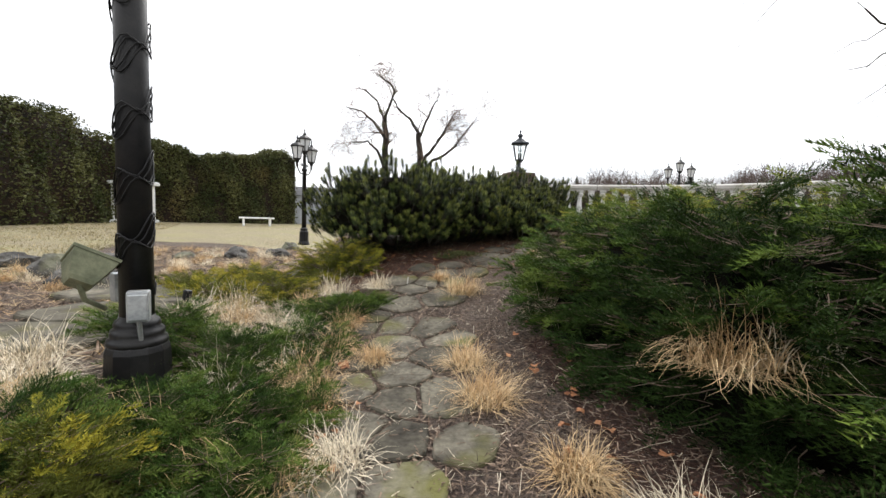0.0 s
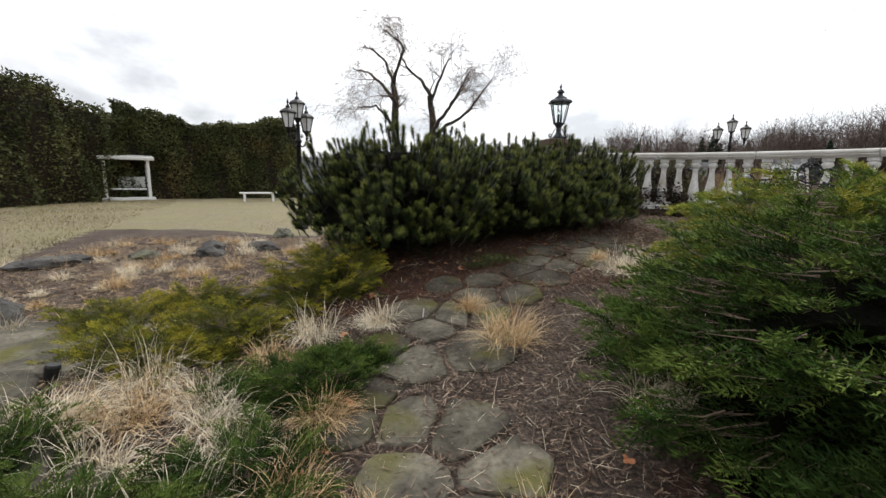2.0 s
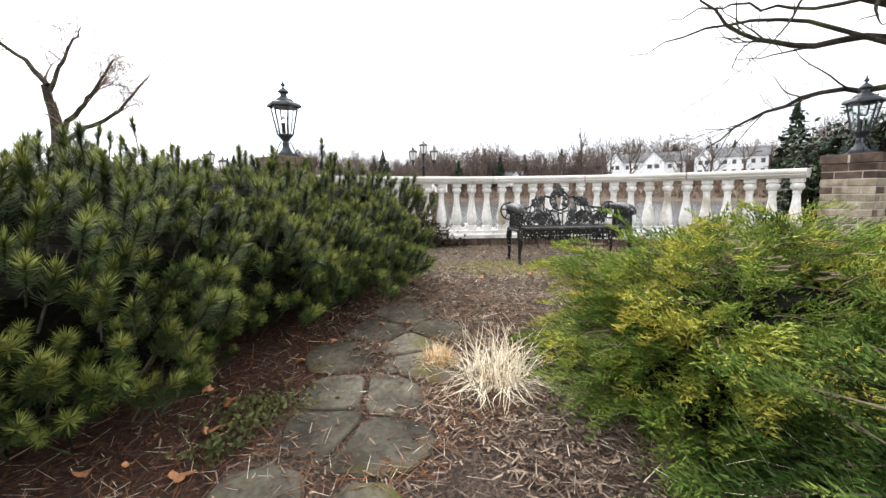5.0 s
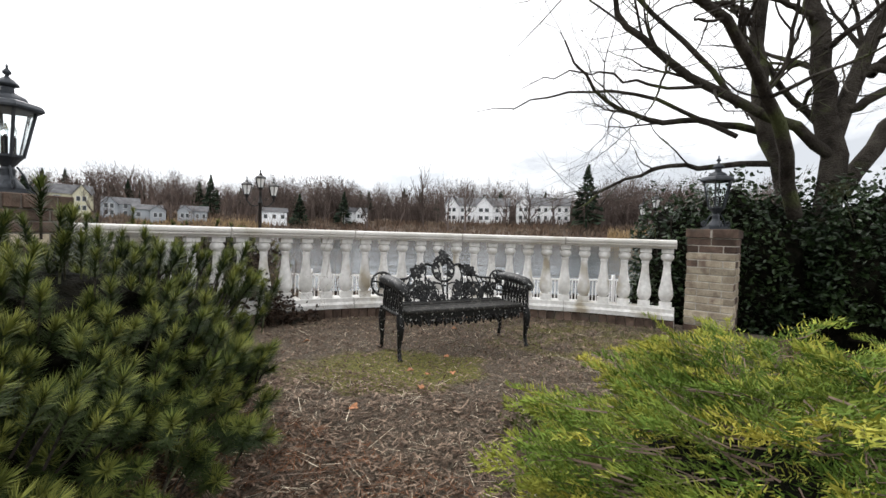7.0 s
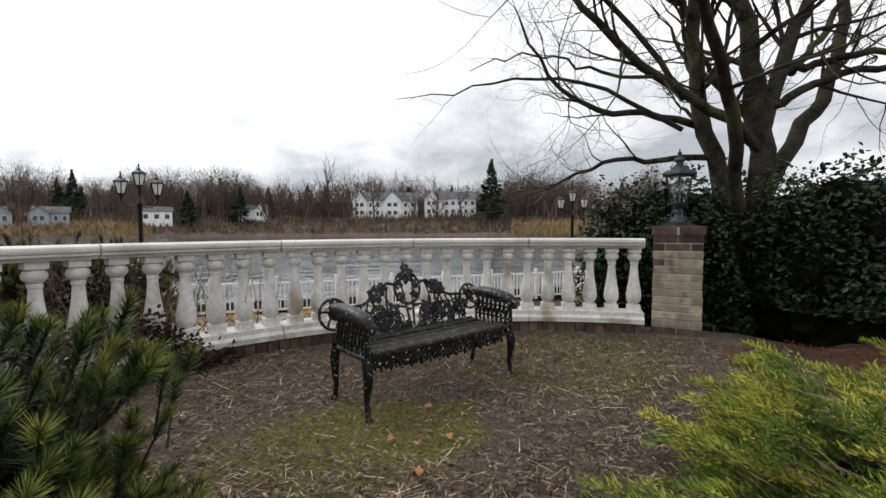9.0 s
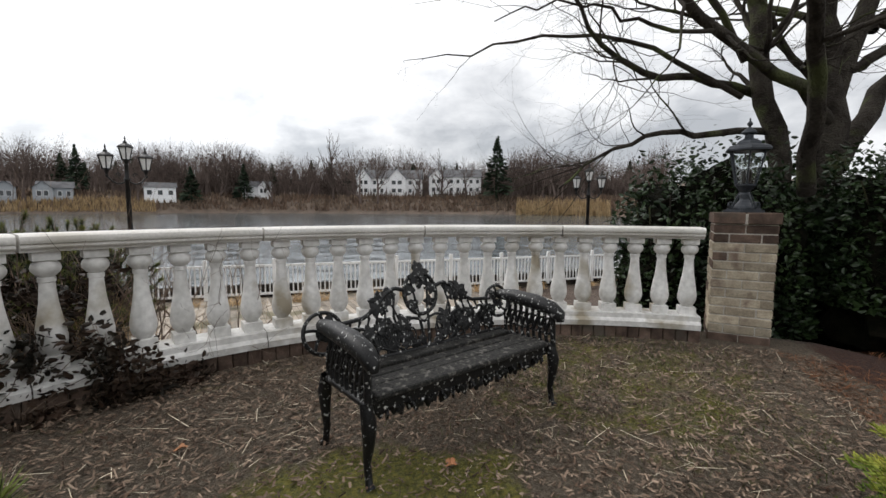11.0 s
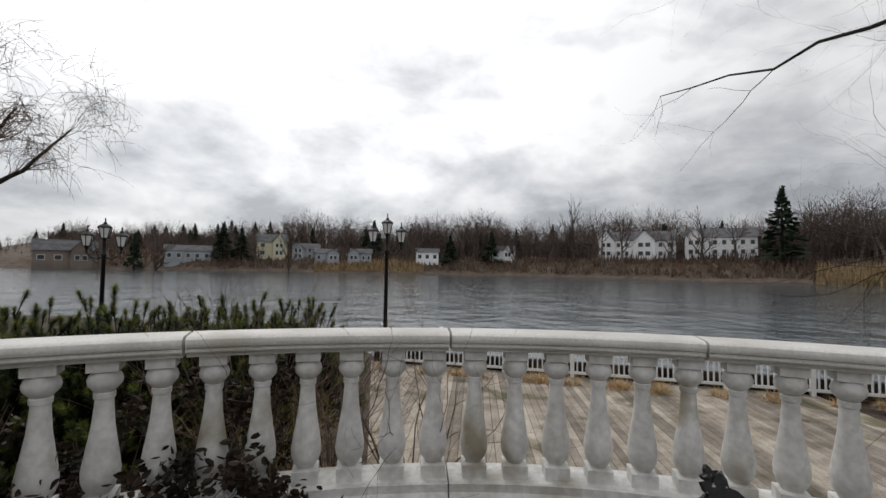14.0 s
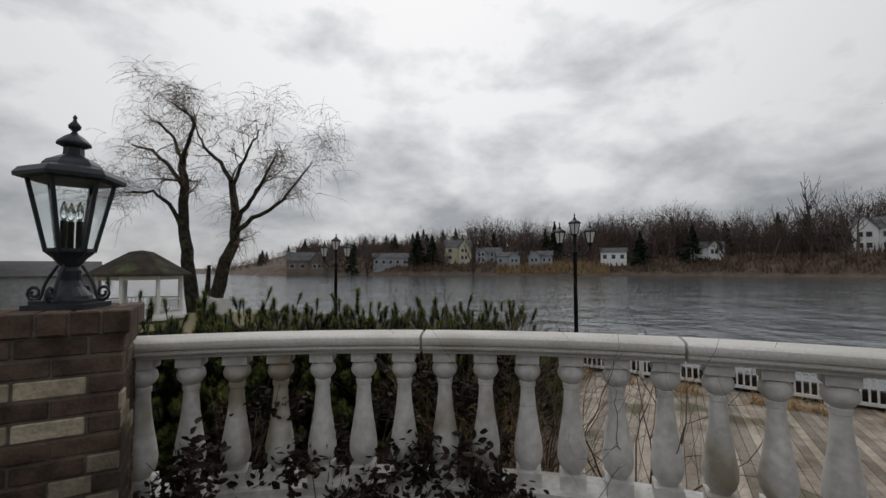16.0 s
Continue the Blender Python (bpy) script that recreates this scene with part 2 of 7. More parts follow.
def water_material():
    m = bpy.data.materials.new("pond_water")
    m.use_nodes = True
    n, l = m.node_tree.nodes, m.node_tree.links
    bs = n["Principled BSDF"]
    bs.inputs["Base Color"].default_value, bs.inputs["Roughness"].default_value = (0.07, 0.09, 0.10, 1), 0.09
    bs.inputs["IOR"].default_value = 1.33
    geo = n.new("ShaderNodeNewGeometry")
    last = None
    for s, stretch, power in ((0.16, 1.1, 0.55), (0.55, 1.4, 0.75), (1.8, 1.4, 0.9), (5.0, 1.2, 0.8)):
        mp, nt, bp = n.new("ShaderNodeMapping"), n.new("ShaderNodeTexNoise"), n.new("ShaderNodeBump")
        mp.inputs["Rotation"].default_value = (0, 0, radians(-60))
        mp.inputs["Scale"].default_value = (s, s * stretch, s)
        nt.inputs["Scale"].default_value, nt.inputs["Detail"].default_value = 1.0, 4.0
        bp.inputs["Strength"].default_value, bp.inputs["Distance"].default_value = power, 0.25 / s * 0.3
        l.new(geo.outputs["Position"], mp.inputs["Vector"])
        l.new(mp.outputs["Vector"], nt.inputs["Vector"])
        l.new(nt.outputs["Fac"], bp.inputs["Height"])
        if last:
            l.new(last.outputs["Normal"], bp.inputs["Normal"])
        last = bp
    l.new(last.outputs["Normal"], bs.inputs["Normal"])
    return m


M["water"] = water_material()


# ---- mesh helpers ----
def mesh_np(name, V, F, mats, slots=None, smooth=False):
    """A mesh from an array of points and an array of triangles or quads."""
    me = bpy.data.meshes.new(name)
    V, F = np.asarray(V, np.float32), np.asarray(F, np.int32)
    k = F.shape[1]
    me.vertices.add(len(V))
    me.vertices.foreach_set("co", V.ravel())
    me.loops.add(F.size)
    me.loops.foreach_set("vertex_index", F.ravel())
    me.polygons.add(len(F))
    me.polygons.foreach_set("loop_start", np.arange(0, F.size, k, dtype=np.int32))
    me.polygons.foreach_set("loop_total", np.full(len(F), k, np.int32))
    if slots is not None:
        me.polygons.foreach_set("material_index", np.asarray(slots, np.int32))
    me.polygons.foreach_set("use_smooth", np.full(len(F), smooth))
    for m in mats if isinstance(mats, (list, tuple)) else [mats]:
        me.materials.append(m)
    me.update(calc_edges=True)
    me.validate()
    return me


def part(name, shape, mat=None, parent=None, label="", place=None, smooth=False):
    """Links a bmesh or a mesh as one object, under parent where one is given."""
    if isinstance(shape, bmesh.types.BMesh):
        me = bpy.data.meshes.new(name)
        for f in shape.faces:
            f.smooth = smooth
        shape.to_mesh(me)
        shape.free()
        me.materials.append(mat)
    else:
        me = shape
    ob = new(name, me)
    if parent:
        ob.parent = parent
    if place is not None:
        ob.matrix_basis = place
    if label:
        ob["label"] = label
    return ob


def thing(name, place, label, category, group="", kind=""):
    ob = new(name)
    ob.empty_display_size = 0.1
    ob.matrix_basis = place
    return tagged(ob, label, category, group, kind)


def box(bm, x0, x1, y0, y1, z0, z1, m=None):
    vs = [bm.verts.new((x, y, z)) for z in (z0, z1) for x, y in ((x0, y0), (x1, y0), (x1, y1), (x0, y1))]
    if m is not None:
        for v in vs:
            v.co = m @ v.co
    for a in ((3, 2, 1, 0), (4, 5, 6, 7), (0, 1, 5, 4), (1, 2, 6, 5), (2, 3, 7, 6), (3, 0, 4, 7)):
        bm.faces.new([vs[i] for i in a])
    return vs


def bevelled(x, y, z, r=0.004, seg=1):
    """A box of that size on the origin, standing on z = 0, with bevelled edges."""
    bm = bmesh.new()
    box(bm, -x / 2, x / 2, -y / 2, y / 2, 0, z)
    bmesh.ops.bevel(bm, geom=bm.edges[:], offset=r, segments=seg, affect="EDGES", profile=0.6)
    return bm


def lathe(bm, profile, n=20, m=None, square=()):
    """A turned solid from (radius, height) pairs; rows whose index is in square become square."""
    rings = []
    for i, (r, z) in enumerate(profile):
        ring = []
        for k in range(n):
            a = 2 * math.pi * (k + 0.5) / n
            c, s = math.cos(a), math.sin(a)
            f = 1 / max(abs(c), abs(s)) if i in square else 1
            p = Vector((r * c * f, r * s * f, z))
            ring.append(bm.verts.new(m @ p if m is not None else p))
        rings.append(ring)
    for a, b in zip(rings, rings[1:]):
        for k in range(n):
            bm.faces.new((a[k], a[(k + 1) % n], b[(k + 1) % n], b[k]))
    bm.faces.new(rings[0][::-1])
    bm.faces.new(rings[-1])
    return bm


def tube_np(points, radii, sides=5):
    """Points and quads of a tube along a polyline."""
    P, R = np.asarray(points, float), np.asarray(radii, float)
    T = np.gradient(P, axis=0)
    T /= np.linalg.norm(T, axis=1)[:, None] + 1e-9
    # one reference for the whole tube, so that it never twists
    up = np.eye(3)[np.argmin(np.abs(T).max(axis=0) + np.abs(T).mean(axis=0))]
    A = np.cross(T, up)
    A /= np.linalg.norm(A, axis=1)[:, None] + 1e-9
    B = np.cross(T, A)
    ang = np.arange(sides) * 2 * np.pi / sides
    V = P[:, None] + R[:, None, None] * (A[:, None] * np.cos(ang)[None, :, None] + B[:, None] * np.sin(ang)[None, :, None])
    n = len(P)
    i, k = np.meshgrid(np.arange(n - 1), np.arange(sides), indexing="ij")
    F = np.stack([i * sides + k, i * sides + (k + 1) % sides, (i + 1) * sides + (k + 1) % sides, (i + 1) * sides + k], -1).reshape(-1, 4)
    return V.reshape(-1, 3), F


def join_np(pieces):
    V, F, off = [], [], 0
    for v, f in pieces:
        V.append(v)
        F.append(f + off)
        off += len(v)
    return np.concatenate(V), np.concatenate(F)


def tubes_mesh(name, lines, mat, smooth=True):
    V, F = join_np([tube_np(p, r, s) for p, r, s in lines])
    return mesh_np(name, V, F, mat, smooth=smooth)


def scatter_np(template, mats3, origins):
    """Copies of a template's points, each turned by a 3x3 and moved."""
    V, F = template
    n = len(mats3)
    W = np.einsum("nij,vj->nvi", mats3, V) + origins[:, None]
    G = F[None] + (np.arange(n) * len(V))[:, None, None]
    return W.reshape(-1, 3), G.reshape(-1, F.shape[1])


def frames_np(axis, spin, size):
    """3x3 matrices whose z goes along axis, spun and scaled."""
    Z = axis / (np.linalg.norm(axis, axis=1)[:, None] + 1e-9)
    up = np.where(np.abs(Z[:, 2:3]) > 0.95, [[1.0, 0, 0]], [[0, 0, 1.0]])
    X = np.cross(up, Z)
    X /= np.linalg.norm(X, axis=1)[:, None] + 1e-9
    Y = np.cross(Z, X)
    c, s = np.cos(spin)[:, None], np.sin(spin)[:, None]
    return np.stack([X * c + Y * s, -X * s + Y * c, Z], -1) * np.asarray(size)[:, None, None]


# ---- ground ----
CX, CY = 1.93, 4.75          # middle of the balustrade's arc
RAIL_R = 4.45
WATER_Z, DECK_Z = -1.9, -1.4


def smooth(a, b, x):
    t = np.clip((x - a) / (b - a), 0, 1)
    return t * t * (3 - 2 * t)


def hill(x, y):
    """Height of the ground."""
    x, y = np.asarray(x, float), np.asarray(y, float)
    u = 0.6 * x + 0.8 * y
    path = np.interp(u, [-6, 0, 1.7, 2.6, 3.3, 4.5, 5.5, 6.6, 60], [-1.2, -0.95, -0.78, -0.68, -0.53, -0.30, -0.14, 0, 0])
    lawn = -0.60 + 0 * x
    z = path + (lawn - path) * smooth(-1.15, -2.2, x)
    r, a = np.hypot(x - CX, y - CY), np.degrees(np.arctan2(y - CY, x - CX))
    outside = smooth(4.75, 5.6, r) * smooth(63, 52, a) * smooth(-30, -12, a)
    z = z + (-1.5 - z) * outside
    z = z + (-0.75 - z) * smooth(9.5, 12, y) * smooth(-5, -3, x) * (1 - outside)
    z = np.where((y > 12) & (x > -4), np.minimum(z, -0.75), z)
    # shore: the water lies beyond the fence line and beyond the gazebo
    s = 0.866 * (x - 11.3) + 0.5 * (y - 16.2)
    s = np.maximum(s, (y - 31) * 0.6 + (x + 2) * 0.25)
    z = z + (-4.0 - z) * smooth(0.5, 6, s)
    return z


def shore(az):
    """Distance of the far waterline from the terrace, by azimuth in degrees."""
    return np.interp(az, [-40, -5, 5, 20, 40, 60, 75, 90, 110, 140], [150, 168, 176, 180, 186, 190, 196, 230, 420, 600])


def polar_ground():
    az = np.radians(np.concatenate([np.arange(-180, 180, 1.0)]))
    rad = np.concatenate([np.arange(0.15, 12, 0.15), np.geomspace(12, 150, 40)[0:], np.arange(155, 262, 4.0), np.geomspace(275, 4500, 14)])
    A, R = np.meshgrid(az, rad)
    X, Y = 2.0 + R * np.cos(A), 4.5 + R * np.sin(A)
    Z = hill(X, Y)
    deg = np.degrees(A)
    sh = shore(deg)
    side = smooth(-45, -30, deg) * smooth(130, 112, deg)
    away = R - sh
    rise = np.interp(away, [-12, 0, 4, 10, 20, 45, 80, 300, 4000], [-4, -1.9, 1.0, 4.2, 5.5, 9, 14, 16, 16])
    rise = np.where(rise > -1.9, -1.9 + (rise + 1.9) * (0.15 + 0.85 * smooth(97, 84, deg)), rise)
    far = smooth(120, 140, R)
    Z = np.where((far > 0) & (side > 0), Z + (rise - Z) * far * side, Z)
    V = np.concatenate([[[2.0, 4.5, float(hill(2.0, 4.5))]], np.stack([X, Y, Z], -1).reshape(-1, 3)])
    n, m = len(rad), len(az)
    i, k = np.meshgrid(np.arange(n - 1), np.arange(m), indexing="ij")
    q = np.stack([1 + i * m + k, 1 + i * m + (k + 1) % m, 1 + (i + 1) * m + (k + 1) % m, 1 + (i + 1) * m + k], -1).reshape(-1, 4)[:, ::-1]
    return V, q[:, ::-1], m


def ground_material():
    """Mulch, lawn, gravelly terrace soil, moss and far brush, mixed by place with ragged edges."""
    m = bpy.data.materials.new("garden_ground")
    m.use_nodes = True
    n, l = m.node_tree.nodes, m.node_tree.links
    bs = n["Principled BSDF"]
    bs.inputs["Roughness"].default_value = 0.95
    geo = n.new("ShaderNodeNewGeometry")
    att = n.new("ShaderNodeVertexColor")
    att.layer_name = "cover"
    sep = n.new("ShaderNodeSeparateColor")
    l.new(att.outputs["Color"], sep.inputs[0])

    def tex(s, d=6.0, rough=0.6):
        t = n.new("ShaderNodeTexNoise")
        t.inputs["Scale"].default_value, t.inputs["Detail"].default_value, t.inputs["Roughness"].default_value = s, d, rough
        l.new(geo.outputs["Position"], t.inputs["Vector"])
        return t.outputs["Fac"]

    def ramp(fac, stops):
        r = n.new("ShaderNodeValToRGB")
        while len(r.color_ramp.elements) < len(stops):
            r.color_ramp.elements.new(0.5)
        for e, (p, c) in zip(r.color_ramp.elements, stops):
            e.position, e.color = p, (*c, 1)
        l.new(fac, r.inputs["Fac"])
        return r.outputs["Color"]

    def mix(fac, a, b):
        x = n.new("ShaderNodeMix")
        x.data_type = "RGBA"
        l.new(fac, x.inputs["Factor"])
        l.new(a, x.inputs[6])
        l.new(b, x.inputs[7])
        return x.outputs[2]

    def ragged(mask, fac, spread=0.5):
        add = n.new("ShaderNodeMath")
        add.operation = "MULTIPLY_ADD"
        l.new(fac, add.inputs[0])
        add.inputs[1].default_value = spread * 2
        l.new(mask, add.inputs[2])
        r = n.new("ShaderNodeMapRange")
        r.inputs["From Min"].default_value, r.inputs["From Max"].default_value = spread + 0.42, spread + 0.62
        l.new(add.outputs[0], r.inputs["Value"])
        return r.outputs["Result"]

    fine, mid, broad = tex(48, 9, 0.75), tex(9), tex(1.6)
    mulch = ramp(fine, [(0.3, (0.018, 0.012, 0.009)), (0.45, (0.06, 0.042, 0.032)), (0.56, (0.145, 0.105, 0.078)), (0.7, (0.31, 0.26, 0.21))])
    rust = ramp(fine, [(0.3, (0.014, 0.006, 0.004)), (0.5, (0.052, 0.022, 0.013)), (0.72, (0.15, 0.07, 0.038))])
    soil = ramp(fine, [(0.3, (0.022, 0.017, 0.012)), (0.46, (0.085, 0.064, 0.043)), (0.57, (0.15, 0.118, 0.082)), (0.70, (0.30, 0.27, 0.23))])
    moss = ramp(tex(38, 8, 0.7), [(0.32, (0.04, 0.042, 0.008)), (0.48, (0.115, 0.112, 0.014)), (0.66, (0.24, 0.205, 0.03))])
    lawn = ramp(tex(24), [(0.3, (0.12, 0.10, 0.055)), (0.48, (0.25, 0.21, 0.125)), (0.7, (0.40, 0.345, 0.23))])
    lawn2 = ramp(broad, [(0.4, (0.30, 0.26, 0.14)), (0.62, (0.24, 0.23, 0.09))])
    lawn = mix(ramp(tex(0.6), [(0.45, (0, 0, 0)), (0.6, (0.7, 0.7, 0.7))]), lawn, lawn2)
    brushy = ramp(tex(0.35), [(0.3, (0.07, 0.05, 0.038)), (0.7, (0.16, 0.12, 0.09))])
    dark_mulch = ramp(fine, [(0.3, (0.012, 0.008, 0.006)), (0.47, (0.05, 0.032, 0.023)), (0.6, (0.12, 0.078, 0.055)), (0.75, (0.26, 0.20, 0.16))])
    mulch = mix(ramp(tex(2.2, 5.0), [(0.42, (0, 0, 0)), (0.62, (1, 1, 1))]), mulch, dark_mulch)
    col = mix(ragged(sep.outputs[0], tex(2.6, 8.0, 0.65)), mulch, lawn)
    col = mix(ragged(sep.outputs[1], mid), col, soil)
    mossy = n.new("ShaderNodeMath")
    mossy.operation = "MULTIPLY"
    l.new(ragged(att.outputs["Alpha"], tex(3.2), 0.5), mossy.inputs[0])
    mossy.inputs[1].default_value = 0.95
    col = mix(mossy.outputs[0], col, moss)
    col = mix(ragged(sep.outputs[2], tex(4.5, 8.0, 0.65)), col, rust)
    alpha = n.new("ShaderNodeMapRange")
    alpha.inputs["From Min"].default_value, alpha.inputs["From Max"].default_value = 60, 90
    dist = n.new("ShaderNodeVectorMath")
    dist.operation = "LENGTH"
    l.new(geo.outputs["Position"], dist.inputs[0])
    l.new(dist.outputs["Value"], alpha.inputs["Value"])
    col = mix(alpha.outputs["Result"], col, brushy)
    l.new(col, bs.inputs["Base Color"])
    bp = n.new("ShaderNodeBump")
    bp.inputs["Strength"].default_value, bp.inputs["Distance"].default_value = 1.0, 0.04
    l.new(fine, bp.inputs["Height"])
    l.new(bp.outputs["Normal"], bs.inputs["Normal"])
    return m


V, Q, m_az = polar_ground()
F3 = np.stack([np.zeros(m_az, int), 1 + np.arange(m_az), 1 + (np.arange(m_az) + 1) % m_az, np.zeros(m_az, int)], -1)
me = bpy.data.meshes.new("ground")
me.from_pydata(V.tolist(), [], [tuple(f) for f in Q] + [tuple(f[:3]) for f in F3])
me.materials.append(ground_material())
gx, gy = V[:, 0], V[:, 1]
gu = 0.6 * gx + 0.8 * gy
lawn_mask = smooth(-4.6, -5.6, gx + 0.35 * (gy - 6)) * smooth(3, 5, gy) * smooth(60, 50, np.hypot(gx, gy))
lawn_mask = np.maximum(lawn_mask, smooth(10.5, 12, gy) * smooth(4, 2, gx) * smooth(60, 50, gy))
soil_mask = smooth(5.0, 6.4, gu) * smooth(4.9, 4.5, np.hypot(gx - CX, gy - CY)) * smooth(-1, 1, gx)
rust_mask = smooth(0.9, 0.3, np.abs(-0.42 * (gx + 0.3) + (gy - 6.2)) / 0.9) * smooth(-1.6, -0.9, gx) * smooth(3.2, 2.6, gx)
rust_mask = np.maximum(rust_mask, smooth(0.8, 0.35, np.abs(gy - 5.72 - 0.62 * (gx + 0.3))) * smooth(-1.6, -1.0, gx) * smooth(2.2, 1.4, gx))
rust_mask = np.maximum(rust_mask, smooth(1.3, 0.6, np.hypot(gx - 6.0, gy - 2.6)))
rust_mask = np.maximum(rust_mask, 0.8 * smooth(0.5, 0.1, np.abs(gx - 0.75)) * smooth(3.6, 3.0, gy))
layer = me.color_attributes.new("cover", "FLOAT_COLOR", "POINT")
moss_mask = 0.86 * smooth(0.9, 0.15, np.hypot((0.55 * (gx - 3.42) - 0.83 * (gy - 6.5)) * 0.62, 0.83 * (gx - 3.42) + 0.55 * (gy - 6.5)))
moss_mask = np.maximum(moss_mask, 0.5 * smooth(2.0, 0.6, np.hypot(gx - 5.2, gy - 5.2)))
moss_mask = np.maximum(moss_mask, 0.30 * soil_mask)
layer.data.foreach_set("color", np.stack([lawn_mask, soil_mask, rust_mask, moss_mask], -1).astype(np.float32).ravel())
me.polygons.foreach_set("use_smooth", np.full(len(me.polygons), True))
ground = new("ground", me)
tagged(ground, "mulched garden ground with dry lawn and mossy terrace soil", "ground", kind="structure")

wm = bmesh.new()
for p in ((-900, -200), (2500, -200), (2500, 2500), (-900, 2500)):
    wm.verts.new((*p, WATER_Z))
wm.faces.new(wm.verts[:])
water = part("water", wm, M["water"])
tagged(water, "rippled grey-green pond water under an overcast sky", "water", kind="structure")


# ---- balustrade ----
def polar(r, deg, z=0.0):
    return CX + r * math.cos(radians(deg)), CY + r * math.sin(radians(deg)), z


A0, A1 = -4.6, 86.4
balustrade = thing("balustrade", pose(0, 0, 0), "curved white cast-stone balustrade on a dark brick curb", "balustrade", kind="structure")


def arc_sweep(profile, a0, a1, steps):
    """A solid of that (radius, height) outline swept round the arc."""
    bm = bmesh.new()
    rings = []
    for i in range(steps + 1):
        a = a0 + (a1 - a0) * i / steps
        rings.append([bm.verts.new(polar(r, a, z)) for r, z in profile])
    k = len(profile)
    for p, q in zip(rings, rings[1:]):
        for j in range(k):
            bm.faces.new((p[j], p[(j + 1) % k], q[(j + 1) % k], q[j]))
    bm.faces.new(rings[0][::-1])
    bm.faces.new(rings[-1])
    bmesh.ops.recalc_face_normals(bm, faces=bm.faces[:])
    return bm


def rail_outline(w, z0, z1):
    h = z1 - z0
    half = [(0.34, 0.0), (0.36, 0.15), (0.42, 0.19), (0.455, 0.29), (0.455, 0.40), (0.43, 0.45), (0.485, 0.50), (0.505, 0.62), (0.505, 0.76), (0.485, 0.88), (0.43, 0.96), (0.34, 1.0)]
    return [(RAIL_R + w * s, z0 + h * t) for s, t in half] + [(RAIL_R - w * s, z0 + h * t) for s, t in half[::-1]]


joints = [A0, 12.0, 29.3, 47.2, 65.1, A1]
for a, b in zip(joints, joints[1:]):
    rail_ob = part("rail", arc_sweep(rail_outline(0.27, 0.945, 1.05), a + 0.1, b - 0.1, 10), M["cast_rail"], balustrade, "weathered cast-stone handrail length", smooth=True)
    rail_ob.data.set_sharp_from_angle(angle=radians(32))
    base = [(RAIL_R - 0.16, 0.115), (RAIL_R - 0.165, 0.165), (RAIL_R - 0.13, 0.19), (RAIL_R - 0.13, 0.233), (RAIL_R + 0.13, 0.233), (RAIL_R + 0.13, 0.19), (RAIL_R + 0.16, 0.165), (RAIL_R + 0.16, 0.115)]
    part("base_stone", arc_sweep(base, a + 0.05, b - 0.05, 10), M["cast"], balustrade, "white moulded base course")

bal = bmesh.new()
H = 0.712
prof = [(0.068, 0.0), (0.068, 0.10), (0.045, 0.105), (0.052, 0.125), (0.066, 0.15), (0.078, 0.20), (0.080, 0.26), (0.073, 0.33), (0.060, 0.44), (0.047, 0.56), (0.040, 0.68), (0.038, 0.735),
        (0.044, 0.74), (0.045, 0.775), (0.038, 0.78), (0.052, 0.80), (0.069, 0.83), (0.073, 0.86), (0.066, 0.895), (0.050, 0.915), (0.064, 0.925), (0.064, 1.0)]
lathe(bal, [(r, z * H) for r, z in prof], 20, square=(0, 1, 20, 21))
bal_mesh = bpy.data.meshes.new("baluster")
for f in bal.faces:
    f.smooth = True
bal.to_mesh(bal_mesh)
bal.free()
bal_mesh.materials.append(M["cast"])
bal_mesh.set_sharp_from_angle(angle=radians(35))
n_bal = 30
for i in range(n_bal):
    a = -3.3 + 3.035 * i
    x, y, z = polar(RAIL_R, a, 0.233)
    part("baluster", bal_mesh, None, balustrade, place=pose(x, y, z, 0, 0, a))
part("curb_core", arc_sweep([(RAIL_R - 0.095, -0.25), (RAIL_R - 0.095, 0.112), (RAIL_R + 0.15, 0.112), (RAIL_R + 0.15, -1.5)], A0, A1, 40), M["mortar"], balustrade, "mortar core of the curb")


# ---- brick pillars ----
def shared(bm, mat, name):
    me = bpy.data.meshes.new(name)
    bm.to_mesh(me)
    bm.free()
    me.materials.append(mat)
    return me


COURSE = 0.084
brick_full = shared(bevelled(0.232, 0.105, COURSE - 0.011, 0.005), M["brick"], "brick")
brick_half = shared(bevelled(0.113, 0.105, COURSE - 0.011, 0.005), M["brick"], "brick_half")
brick_full_d = shared(bevelled(0.232, 0.105, COURSE - 0.011, 0.005), M["brick_red"], "brick_dark")
brick_half_d = shared(bevelled(0.113, 0.105, COURSE - 0.011, 0.005), M["brick_red"], "brick_half_dark")
brick_cap = shared(bevelled(0.098, 0.245, 0.10, 0.006), M["brick_red"], "cap_brick")


